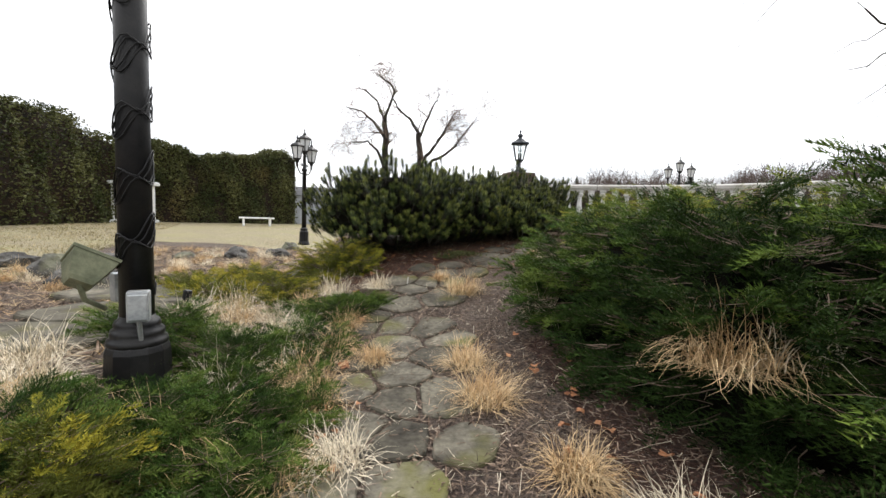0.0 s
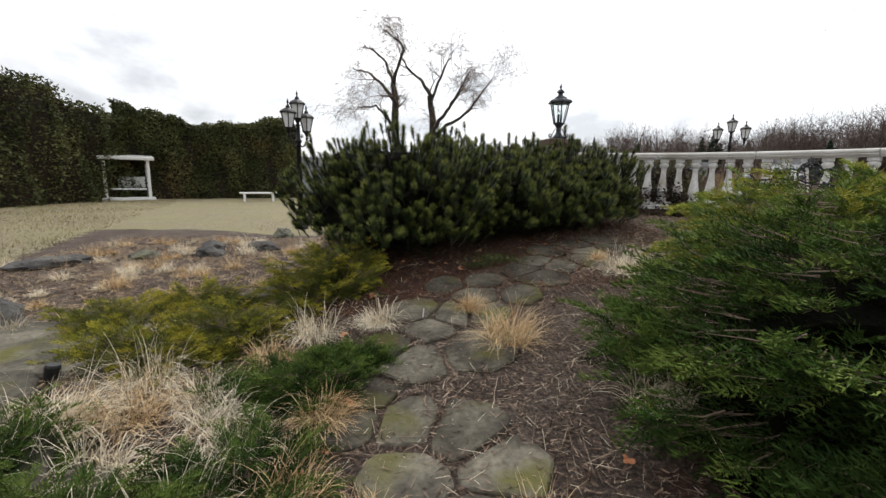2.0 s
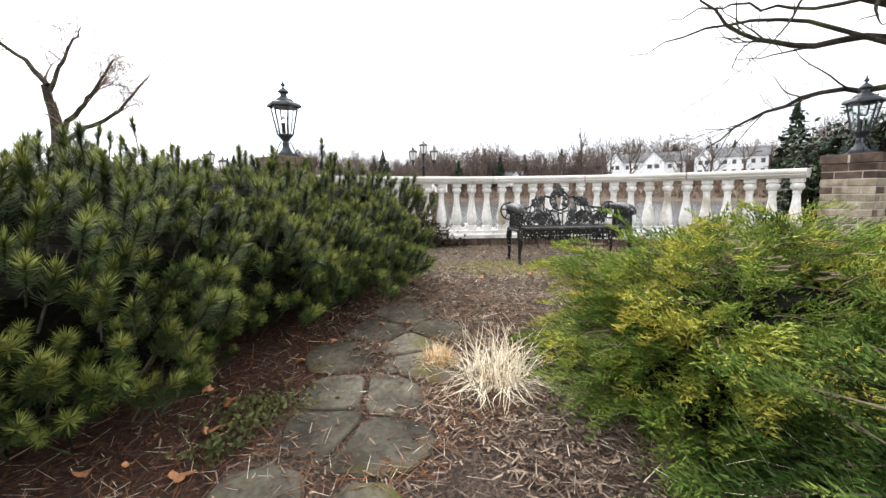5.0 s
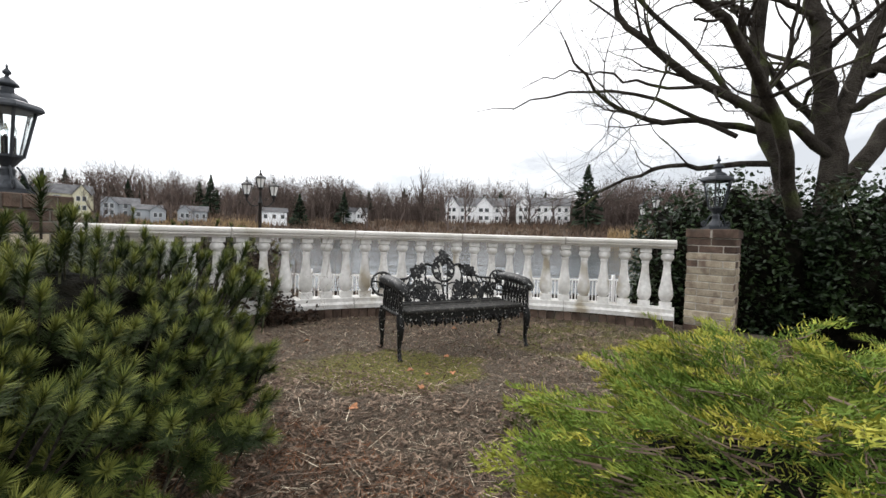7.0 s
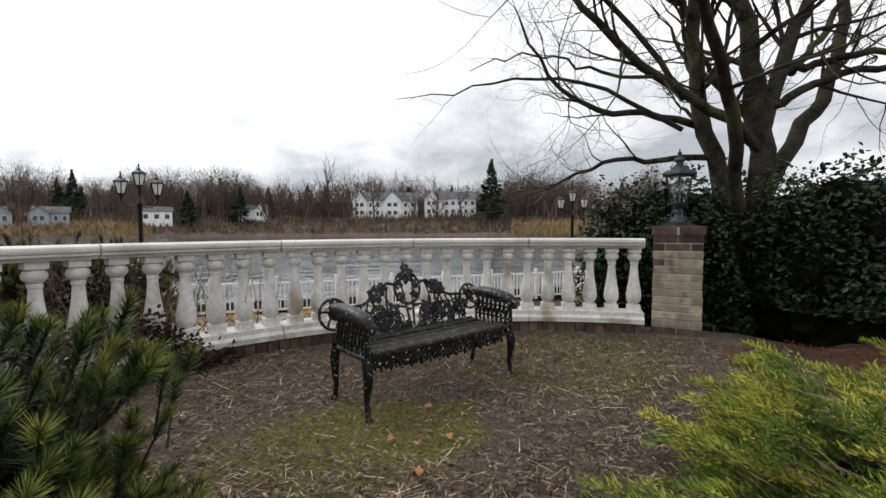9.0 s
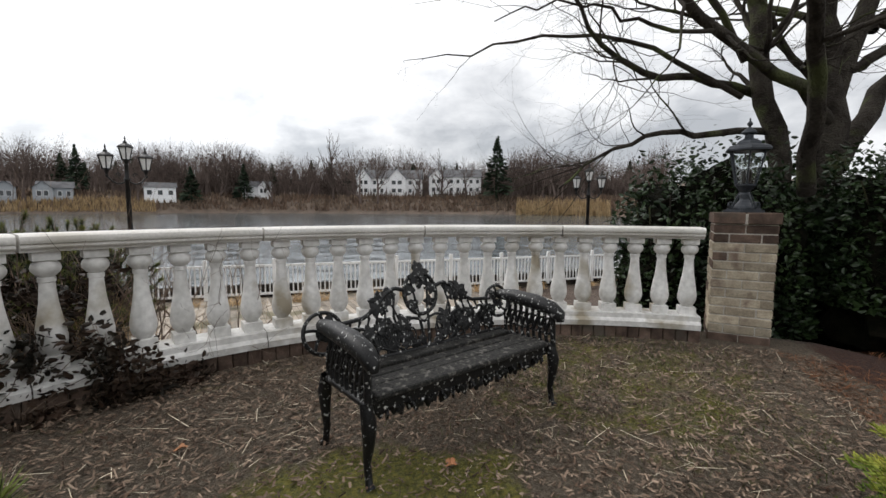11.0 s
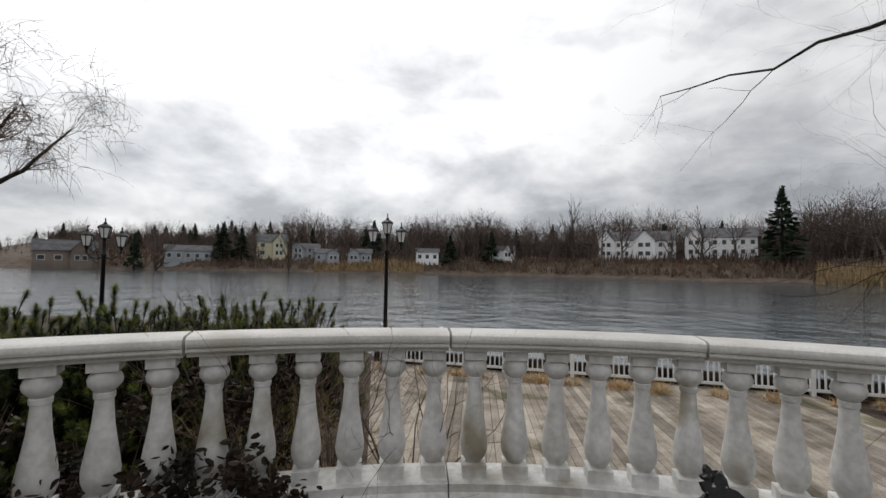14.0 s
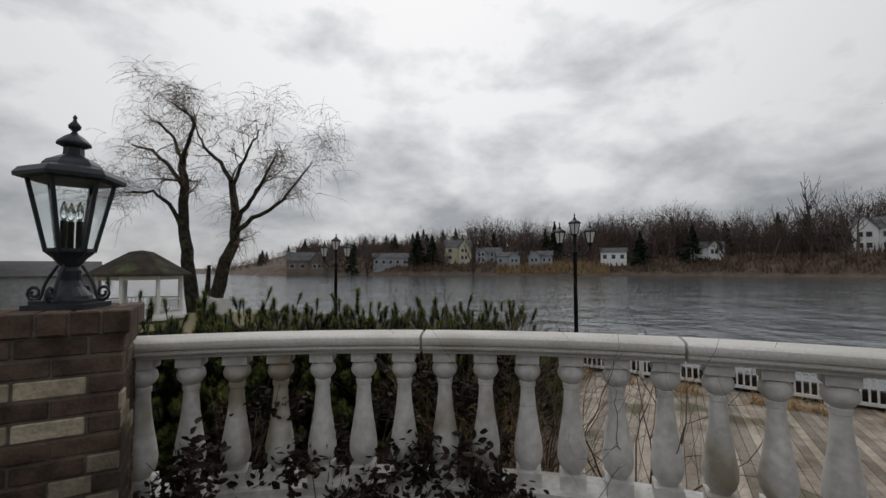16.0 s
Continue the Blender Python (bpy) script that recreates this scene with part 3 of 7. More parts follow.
def pillar(x, y, turn, lift, label, dark_share=0.14):
    p = thing("brick_pillar", pose(x, y, lift, 0, 0, turn), label, "pillar", "brick pillars", "structure")
    w = 0.485
    core = bmesh.new()
    box(core, -w / 2 + 0.008, w / 2 - 0.008, -w / 2 + 0.008, w / 2 - 0.008, -0.25, 1.085)
    part("mortar_core", core, M["mortar_dark" if dark_share > 0.5 else "mortar"], p, "sandy mortar between the bricks")
    rng = random.Random(int(x * 100))
    for c in range(13):
        dark = c >= 11 or c == 0
        for side in range(4):
            turnm = pose(0, 0, c * COURSE - 0.005, 0, 0, 90 * side)
            row = [(-0.121 + 0.0015, 1), (0.121 - 0.0015, 1)] if (c + side) % 2 else [(-0.1835, 0), (0.0, 1), (0.1835, 0)]
            for bx, full in row:
                d = dark or rng.random() < dark_share
                me = (brick_full_d if d else brick_full) if full else (brick_half_d if d else brick_half)
                part("brick", me, None, p, place=turnm @ pose(bx, -w / 2 + 0.0525 + rng.uniform(-0.003, 0.003), 0))
    for side in (0, 2):
        for k in range(5):
            part("cap_brick", brick_cap, None, p, place=pose(0, 0, 1.088, 0, 0, 90 * side) @ pose(-0.218 + 0.109 * k, -0.133, 0))
    bed = bmesh.new()
    box(bed, -0.255, 0.255, -0.245, 0.245, 1.087, 1.176)
    part("cap_mortar", bed, M["mortar_dark" if dark_share > 0.5 else "mortar"], p, "mortar bed of the cap")
    return p


curb_brick = shared(bevelled(0.098, 0.07, 0.15, 0.006), M["brick_red"], "curb_brick")
n_curb = 66
for i in range(n_curb):
    a = A0 + (A1 - A0) * (i + 0.5) / n_curb
    x, y, z = polar(RAIL_R - 0.105, a, -0.037)
    part("curb_brick", curb_brick, None, balustrade, place=pose(x, y, z, 0, 0, a + 90))

PR, PL = (6.56, 4.0), (2.1, 8.92)
pillar(*PR, -15, 0.0, "buff brick pillar with a projecting dark brick cap")
# left pillar: three in four bricks dark, with the dark mortar
pillar(*PL, 7, 0.055, "soot-stained brick pillar with a projecting cap", 0.75)


# ---- lanterns ----
def lantern(place, s, label, group, mat, bracket=True):
    """A six-sided carriage lantern on a turned foot."""
    t = thing("lantern", place @ Matrix.Diagonal((s * 0.83, s * 0.83, s, 1)), label, "lantern", group)
    foot = bmesh.new()
    box(foot, -0.125, 0.125, -0.125, 0.125, 0, 0.02)
    box(foot, -0.105, 0.105, -0.105, 0.105, 0.02, 0.035)
    lathe(foot, [(0.095, 0.035), (0.09, 0.05), (0.055, 0.085), (0.042, 0.11), (0.045, 0.15), (0.035, 0.165), (0.05, 0.18), (0.07, 0.205), (0.085, 0.22)], 16)
    part("foot", foot, mat, t, "stepped square foot")
    if bracket:
        for k in range(4):
            a = k * math.pi / 2
            pts = []
            for i in range(26):
                q = i / 25
                ang = q * 3.6 * math.pi
                if q < 0.45:
                    ang = q / 0.45
                    rr, zz = 0.05 + 0.06 * math.sin(ang * 1.5), 0.17 - 0.115 * ang
                    pts.append((rr, zz))
                else:
                    u = (q - 0.45) / 0.55
                    ra = 0.034 * (1 - 0.7 * u)
                    th = math.pi * 1.1 + u * 3.1 * math.pi
                    pts.append((0.142 + ra * math.cos(th), 0.062 + ra * math.sin(th)))
            P = [(r * math.cos(a), r * math.sin(a), z) for r, z in pts]
            part("scroll_bracket", tubes_mesh("scroll_bracket", [(P, [0.007] * len(P), 6)], mat), None, t)
    z0, z1, r0, r1 = 0.225, 0.52, 0.09, 0.165
    floor_bm = bmesh.new()
    lathe(floor_bm, [(0.06, z0 - 0.03), (r0 + 0.008, z0), (r0 + 0.008, z0 + 0.014)], 6)
    part("cage_floor", floor_bm, mat, t)
    for k in range(6):
        a, b = [math.pi * 2 * (q + 0.5) / 6 for q in (k, k + 1)]
        p0, p1 = Vector((r0 * math.cos(a), r0 * math.sin(a), z0)), Vector((r1 * math.cos(a), r1 * math.sin(a), z1))
        part("cage_bar", tubes_mesh("cage_bar", [([p0, p0.lerp(p1, 0.5), p1], [0.011] * 3, 4)], mat, False), None, t)
        pane = bmesh.new()
        q0, q1 = Vector((r0 * math.cos(b), r0 * math.sin(b), z0)), Vector((r1 * math.cos(b), r1 * math.sin(b), z1))
        inn = 0.96
        quad = [Vector((v.x * inn, v.y * inn, v.z)) for v in (p0, q0, q1, p1)]
        fv = [pane.verts.new(v) for v in quad]
        f = pane.faces.new(fv)
        ext = bmesh.ops.extrude_face_region(pane, geom=[f])
        for v in ext["geom"]:
            if isinstance(v, bmesh.types.BMVert):
                v.co.x *= 0.975
                v.co.y *= 0.975
        bmesh.ops.recalc_face_normals(pane, faces=pane.faces[:])
        ob = part("pane", pane, M["glass"], t, "clear glass pane")
        ob.visible_shadow = False
    roof = bmesh.new()
    lathe(roof, [(r1 + 0.015, z1 - 0.012), (r1 + 0.048, z1 - 0.006), (r1 + 0.05, z1 + 0.008), (r1 + 0.03, z1 + 0.03), (r1 - 0.01, z1 + 0.042), (r1 - 0.045, z1 + 0.047),
                 (r1 - 0.05, z1 + 0.06), (r1 - 0.065, z1 + 0.075), (0.055, z1 + 0.095), (0.042, z1 + 0.1), (0.04, z1 + 0.135)], 6)
    part("roof", roof, mat, t, "stepped hexagonal roof")
    fin = bmesh.new()
    lathe(fin, [(0.04, z1 + 0.13), (0.07, z1 + 0.142), (0.066, z1 + 0.152), (0.04, z1 + 0.175), (0.015, z1 + 0.19), (0.01, z1 + 0.2), (0.025, z1 + 0.212), (0.026, z1 + 0.222), (0.01, z1 + 0.24), (0.006, z1 + 0.25), (0.01, z1 + 0.256), (0.003, z1 + 0.268)], 14)
    part("finial", fin, mat, t, smooth=True)
    for k in range(3):
        a = k * 2.1
        c = bmesh.new()
        m = pose(0.034 * math.cos(a), 0.034 * math.sin(a), z0 + 0.014)
        lathe(c, [(0.014, 0), (0.014, 0.11), (0.011, 0.112)], 10, m)
        cn = part("candle", c, M["iron"], t, "dark candle tube")
        b = bmesh.new()
        lathe(b, [(0.008, 0.112), (0.016, 0.135), (0.017, 0.15), (0.01, 0.175), (0.002, 0.19)], 10, m)
        part("bulb", b, M["glass"], cn, "clear flame bulb", smooth=True)
    return t


lantern(pose(*PR, 1.19, 0, 0, 15), 1.10, "weathered grey six-sided lantern on a brick pillar", "pillar lanterns", M["iron_grey"])
lantern(pose(*PL, 1.243, 0, 0, -8), 1.16, "dark six-sided lantern with scrolled brackets on a brick pillar", "pillar lanterns", M["iron_grey"])


# ---- lamp posts ----
def lamp_head(parent, place, scale):
    """A six-sided lantern head with its bars and glass."""
    f = bmesh.new()
    r0, r1, z0, z1 = 0.075, 0.135, 0.0, 0.27
    m = place @ Matrix.Scale(scale, 4)
    lathe(f, [(0.02, -0.16), (0.03, -0.12), (0.018, -0.10), (0.04, -0.05), (0.05, -0.02), (r0 + 0.01, 0.0), (r0 + 0.01, 0.015)], 8, m)
    head = part("lamp_head", f, M["iron"], parent)
    for k in range(6):
        a = math.pi * 2 * (k + 0.5) / 6
        p0, p1 = Vector((r0 * math.cos(a), r0 * math.sin(a), z0)), Vector((r1 * math.cos(a), r1 * math.sin(a), z1))
        part("cage_bar", tubes_mesh("cage_bar", [([m @ p0, m @ p0.lerp(p1, 0.5), m @ p1], [0.011 * scale] * 3, 4)], M["iron"], False), None, head)
    c = bmesh.new()
    lathe(c, [(r1 + 0.02, z1 - 0.015), (r1 + 0.03, z1), (r1, z1 + 0.03), (0.06, z1 + 0.075), (0.035, z1 + 0.09), (0.045, z1 + 0.105), (0.02, z1 + 0.13), (0.012, z1 + 0.16), (0.022, z1 + 0.18), (0.004, z1 + 0.24)], 6, m)
    part("cap", c, M["iron"], head, "pointed cap")
    g = bmesh.new()
    lathe(g, [(r0 - 0.004, z0 + 0.016), (r1 - 0.006, z1 - 0.016)], 6, m)
    part("shade", g, M["milk"], head, "pale lamp glass")


M["milk"] = material("pale_lamp_glass", (0.62, 0.64, 0.64), (0.72, 0.73, 0.73), 6.0, 0.25, 0.0, 30)


def street_lamp(x, y, z, top, turn, label, group):
    """A black post with three lanterns, one raised in the middle."""
    t = thing("street_lamp", pose(x, y, z, 0, 0, turn), label, "street lamp", group)
    h = top - z
    base = bmesh.new()
    lathe(base, [(0.15, 0), (0.15, 0.03), (0.12, 0.10), (0.115, 0.35), (0.09, 0.38), (0.1, 0.42), (0.07, 0.46)], 12)
    part("base", base, M["iron"], t)
    post = bmesh.new()
    lathe(post, [(0.062, 0.44), (0.052, h - 1.12), (0.075, h - 1.10), (0.075, h - 1.06), (0.05, h - 1.04), (0.04, h - 0.75), (0.055, h - 0.73), (0.03, h - 0.70), (0.025, h - 0.60)], 12)
    part("post", post, M["iron"], t, smooth=True)
    heads = [(0, 0, h - 0.60)] + [(sx * 0.40, 0, h - 0.84) for sx in (-1, 1)]
    for hx, hy, hz in heads:
        lamp_head(t, Matrix.Translation((hx, hy, hz)), 1.18)
    for sx in (-1, 1):
        pts = []
        for i in range(15):
            q = i / 14
            pts.append((sx * (0.03 + 0.37 * q), 0, h - 1.12 + 0.12 * q ** 2 - 0.09 * math.sin(q * math.pi) + 0.0))
        curl = [(sx * (0.16 + 0.06 * (1 - i / 16) * math.cos(i / 16 * 7)), 0, h - 0.97 + 0.06 * (1 - i / 16) * math.sin(i / 16 * 7)) for i in range(17)]
        part("arm", tubes_mesh("arm", [(pts, [0.017] * 15, 6), (curl, [0.011] * 17, 5)], M["iron"]), None, t)
    return t


LAMP = "black three-lantern lamp post "
street_lamp(10.75, 16.0, DECK_Z, 2.92, -38, LAMP + "by the deck rail", "lamp posts")
street_lamp(17.4, 4.35, DECK_Z, 2.72, -95, LAMP + "at the end of the deck", "lamp posts")
street_lamp(5.1, 21.8, -0.75, 2.66, -20, LAMP + "near the water", "lamp posts")
street_lamp(-2.85, 11.7, -0.62, 2.42, 75, LAMP + "at the edge of the dry lawn", "lamp posts")


# ---- bench ----
def leaf_outline(bm, m, s, lobes=5, thick=0.012):
    """A lobed cast leaf, thick and slightly domed."""
    n = lobes * 4
    rim, top = [], []
    for i in range(n):
        a = 2 * math.pi * i / n
        r = s * (0.78 + 0.22 * math.cos(lobes * a)) * (1.0 + 0.18 * math.cos(a))
        rim.append((r * math.cos(a), r * math.sin(a)))
    lo = [bm.verts.new(m @ Vector((x, y, -thick / 2))) for x, y in rim]
    hi = [bm.verts.new(m @ Vector((x, y, thick / 2))) for x, y in rim]
    c0, c1 = bm.verts.new(m @ Vector((0, 0, -thick * 0.9))), bm.verts.new(m @ Vector((0, 0, thick * 0.9)))
    for i in range(n):
        j = (i + 1) % n
        bm.faces.new((lo[i], lo[j], hi[j], hi[i]))
        bm.faces.new((hi[i], hi[j], c1))
        bm.faces.new((lo[j], lo[i], c0))


def bench(place):
    """Cast-iron garden bench: x along the seat, the front towards -y."""
    t = thing("garden_bench", place, "chipped black cast-iron garden bench with vine-leaf back and slatted seat", "bench")
    W, D, SH = 1.36, 0.46, 0.37
    for yy, ww in ((-0.165, 0.105), (-0.062, 0.082), (0.025, 0.07), (0.135, 0.075)):
        part("seat_slat", bevelled(W - 0.16, ww, 0.03, 0.006), M["slat"], t, "worn black painted slat", place=pose(0, yy, SH + 0.05 * abs(yy) ** 1.2))
    apron = bmesh.new()
    box(apron, -W / 2 + 0.06, W / 2 - 0.06, -D / 2 + 0.035, -D / 2 + 0.055, SH - 0.05, SH + 0.012)
    for k in range(30):
        leaf_outline(apron, pose(-W / 2 + 0.11 + k * 0.0395, -D / 2 + 0.045, SH - 0.055 - 0.015 * (k % 2) - 0.015 * math.sin(k / 29 * math.pi), 90, 0, k * 70), 0.036, 4)
    part("front_apron", apron, M["iron_worn"], t, "pierced leaf apron")
    rng = random.Random(5)
    lean = pose(0, D / 2 - 0.035, SH, -15, 0, 0)

    def crest_h(x):
        return float(np.interp(abs(x), [0.0, 0.11, 0.18, 0.25, 0.31, 0.40, 0.52], [0.40, 0.375, 0.395, 0.365, 0.30, 0.255, 0.245]))

    def on(x, z, y=0.0):
        return lean @ Vector((x, y, z))

    def ring(x0, z0, r0, thick, squash=1.0):
        return ([on(x0 + r0 * math.cos(a), z0 + r0 * squash * math.sin(a)) for a in np.linspace(0, 2 * math.pi, 25)], [thick] * 25, 6)

    for sx in (-1, 1):
        rail = [on(sx * x, crest_h(x)) for x in np.linspace(0.115, 0.53, 24)]
        part("crest_rail", tubes_mesh("crest_rail", [(rail, [0.0125] * 24, 7)], M["iron_worn"]), None, t, "curved top rail")
        for k in range(6):
            x0 = 0.20 + 0.058 * k
            strut = [on(sx * (x0 + 0.008 * math.sin(q * 6)), 0.185 + (crest_h(x0) - 0.185) * q) for q in np.linspace(0, 1, 5)]
            part("strut", tubes_mesh("strut", [(strut, [0.007, 0.009, 0.006, 0.009, 0.007], 5)], M["iron_worn"]), None, t)
    part("medallion", tubes_mesh("medallion", [ring(0, 0.345, 0.118, 0.0125, 1.06)], M["iron_worn"]), None, t, "round central medallion")
    lines = []
    low = [on(x, 0.025) for x in np.linspace(-W / 2 + 0.06, W / 2 - 0.06, 9)]
    lines.append((low, [0.017] * 9, 6))
    mid = [on(x, 0.175 + 0.032 * abs(math.sin(x * 17))) for x in np.linspace(-0.56, 0.56, 61)]
    lines.append((mid, [0.009] * 61, 6))
    for sx in (-1, 1):
        # stems that spread from the middle of the seat
        for x1, z1, bow in ((0.05, 0.44, 0.05), (0.20, 0.30, -0.05), (0.33, 0.21, -0.06), (0.48, 0.20, -0.05)):
            pts = [on(sx * (0.012 + x1 * q), 0.03 + (z1 - 0.03) * q ** 1.3 + bow * math.sin(q * 3.14)) for q in np.linspace(0, 1, 9)]
            lines.append((pts, np.linspace(0.011, 0.006, 9), 5))
        for k in range(8):
            x0 = sx * (0.10 + 0.062 * k)
            lines.append(([on(x0 + 0.012 * math.sin(q * 6), 0.02 + 0.16 * q) for q in np.linspace(0, 1, 6)], [0.0075] * 6, 5))
            lines.append(ring(x0, 0.115, 0.026, 0.006, 1.5))
    part("vine_relief", tubes_mesh("vine_relief", lines, M["iron_worn"]), None, t, "cast vine stems")
    leaves = bmesh.new()
    spots = [(0, 0.475, 0.062), (-0.035, 0.435, 0.045), (0.04, 0.432, 0.045), (0.0, 0.515, 0.032), (-0.075, 0.37, 0.045), (0.078, 0.365, 0.045), (-0.06, 0.29, 0.042), (0.062, 0.285, 0.042), (0.0, 0.40, 0.035)]
    for sx in (-1, 1):
        spots += [(sx * x, z, q) for x, z, q in ((0.24, 0.355, 0.058), (0.29, 0.33, 0.062), (0.33, 0.295, 0.05), (0.27, 0.30, 0.045), (0.16, 0.185, 0.06), (0.22, 0.15, 0.065), (0.15, 0.10, 0.055), (0.27, 0.19, 0.055), (0.31, 0.12, 0.06), (0.23, 0.075, 0.05),
                                                   (0.37, 0.17, 0.05), (0.43, 0.12, 0.055), (0.48, 0.17, 0.045), (0.40, 0.06, 0.045), (0.52, 0.09, 0.05), (0.09, 0.06, 0.04), (0.60, 0.26, 0.042), (0.635, 0.20, 0.04), (0.575, 0.175, 0.038))]
    for k in range(22):
        x = rng.uniform(-0.54, 0.54)
        spots.append((x, rng.uniform(0.04, 0.19), rng.uniform(0.028, 0.045)))
    for x, z, q in spots:
        leaf_outline(leaves, lean @ pose(x, rng.uniform(-0.012, 0.012), z, 90 + rng.uniform(-14, 14), rng.uniform(-14, 14), 0) @ pose(0, 0, 0, 0, 0, rng.uniform(0, 360)), q, rng.choice((3, 5, 5, 7)))
    part("leaf_relief", leaves, M["iron_worn"], t, "cast vine leaves with chipped paint")
    for sx in (-1, 1):
        x = sx * (W / 2 - 0.035)
        wheel = []
        cx_, cz_ = sx * (W / 2 - 0.045), 0.215
        for rr in (0.105, 0.03):
            wheel.append(([lean @ Vector((cx_ + rr * math.cos(a), 0, cz_ + rr * math.sin(a))) for a in np.linspace(0, 2 * math.pi, 25)], [0.011] * 25, 6))
        for k in range(5):
            a = k * 2 * math.pi / 5
            wheel.append(([lean @ Vector((cx_ + q * math.cos(a + q * 4), 0, cz_ + q * math.sin(a + q * 4))) for q in (0.03, 0.055, 0.08, 0.105)], [0.009] * 4, 5))
        part("corner_rosette", tubes_mesh("corner_rosette", wheel, M["iron_worn"]), None, t, "round pierced rosette")
        pts = [(x, D / 2 + 0.01, SH + 0.255), (x, 0.1, SH + 0.262), (x, -0.08, SH + 0.255), (x, -D / 2 + 0.03, SH + 0.235), (x, -D / 2 - 0.03, SH + 0.20), (x, -D / 2 - 0.035, SH + 0.165)]
        part("arm_rest", tubes_mesh("arm_rest", [(pts, [0.034, 0.046, 0.05, 0.047, 0.04, 0.024], 10)], M["iron_worn"]), None, t, "rounded arm with flaking paint")
        side = [([(x, -D / 2 + 0.02, SH + 0.23), (x, -D / 2 + 0.015, SH + 0.1), (x, -D / 2 + 0.01, SH)], [0.018] * 3, 6), ([(x, D / 2 - 0.05, SH), (x, -D / 2 + 0.01, SH)], [0.018] * 2, 6)]
        part("side_frame", tubes_mesh("side_frame", side, M["iron_worn"]), None, t, "side frame")
        for k in range(8):
            y0 = -D / 2 + 0.05 + k * 0.048
            bar = [([(x, y0 + 0.02 * math.sin(q * 6), SH + 0.24 * q) for q in np.linspace(0, 1, 7)], [0.013] * 7, 5),
                   ([(x, y0 + 0.03 * math.cos(a), SH + 0.12 + 0.05 * math.sin(a)) for a in np.linspace(0, 6.3, 11)], [0.008] * 11, 5)]
            part("side_spindle", tubes_mesh("side_spindle", bar, M["iron_worn"]), None, t)
        for sy in (-1, 1):
            y0 = sy * (D / 2 - 0.02)
            leg = [(x, y0 * 0.95, SH + 0.01), (x, y0 + sy * 0.015, SH - 0.08), (x, y0 + sy * 0.012, SH - 0.16), (x, y0 - sy * 0.005, SH - 0.26), (x, y0 + sy * 0.012, 0.02), (x, y0 + sy * 0.03, 0.0)]
            part("leg", tubes_mesh("leg", [(leg, [0.03, 0.036, 0.028, 0.018, 0.018, 0.024], 8)], M["iron_worn"]), None, t, "curved cabriole leg")
    return t


bench(pose(4.26, 6.32, 0.0, 0, 0, -37.6))


# ---- foliage makers ----
def tri_blades(base, tip, side):
    """One thin triangle for each base, tip and half-width vector."""
    V = np.stack([base - side, base + side, tip], 1).reshape(-1, 3)
    return V, np.arange(len(V)).reshape(-1, 3)


def pine_shoot(seed, n=185, L=0.105):
    """A blunt pine candle, thick with spreading needles. Returns points, faces and slots."""
    r = np.random.RandomState(seed)
    h = L * r.rand(n) ** 0.62
    a = r.rand(n) * 2 * np.pi
    open_ = np.interp(h / L, [0, 0.5, 0.9, 1], [1.1, 0.95, 0.72, 0.5]) + r.normal(0, 0.16, n)
    ln = np.interp(h / L, [0, 0.5, 1], [0.046, 0.052, 0.044]) * r.uniform(0.8, 1.2, n)
    d = np.stack([np.cos(a) * np.sin(open_), np.sin(a) * np.sin(open_), np.cos(open_)], -1)
    base = np.stack([0 * h, 0 * h, h], -1)
    side = np.stack([-np.sin(a), np.cos(a), 0 * a], -1) * 0.0021
    V, F = tri_blades(base, base + d * ln[:, None], side)
    slot = ((h > L * 0.70) & (r.rand(n) < 0.75)).astype(int)
    sv, sf = tube_np([(0, 0, -0.06), (0, 0, 0), (0, 0, L)], [0.004, 0.004, 0.002], 3)
    sf3 = np.concatenate([sf[:, [0, 1, 2]], sf[:, [0, 2, 3]]])
    return np.concatenate([V, sv]), np.concatenate([F, sf3 + len(V)]), np.concatenate([slot, np.full(len(sf3), 2)])


def spray(seed, L=0.27, n=13, droop=0.25, tips=True):
    """A feathery juniper plume along +z, broader across than deep, bending to -y at the tip."""
    r = np.random.RandomState(seed)
    B, T, S, slot = [], [], [], []

    def axis(q):
        return np.array([0.03 * math.sin(q * 3 + seed), -droop * L * q ** 2.2, L * q])

    for i in range(n):
        q = 0.05 + 0.95 * i / (n - 1)
        p = axis(q)
        for sgn in (-1, 1):
            ln = (0.085 * (1 - q) ** 0.7 + 0.026) * r.uniform(0.7, 1.2)
            dv = np.array([sgn * 0.75, r.uniform(-0.3, 0.5), 0.75 + 0.3 * q])
            dv /= np.linalg.norm(dv)
            for j in range(4):
                o = p + dv * ln * (0.05 + j / 4)
                dd = dv + np.array([r.uniform(-0.65, 0.65), r.uniform(-0.45, 0.55), r.uniform(-0.2, 0.35)])
                dd /= np.linalg.norm(dd)
                l2 = 0.031 * r.uniform(0.7, 1.3)
                w = np.cross(dd, r.normal(0, 1, 3))
                w = w / (np.linalg.norm(w) + 1e-6) * 0.0038
                # bright tips over a darker base also paint the plume's shading
                B.append(o), T.append(o + dd * l2), S.append(w), slot.append(1 if tips and (q > 0.6 or j > 2) else 0)
    V, F = tri_blades(np.array(B), np.array(T), np.array(S))
    ax = [axis(q) for q in (0, 0.6)]
    sv, sf = tube_np([(0, 0.03, -0.10)] + ax, [0.004, 0.003, 0.001], 3)
    sf3 = np.concatenate([sf[:, [0, 1, 2]], sf[:, [0, 2, 3]]])
    return np.concatenate([V, sv]), np.concatenate([F, sf3 + len(V)]), np.concatenate([np.array(slot), np.full(len(sf3), 2)])


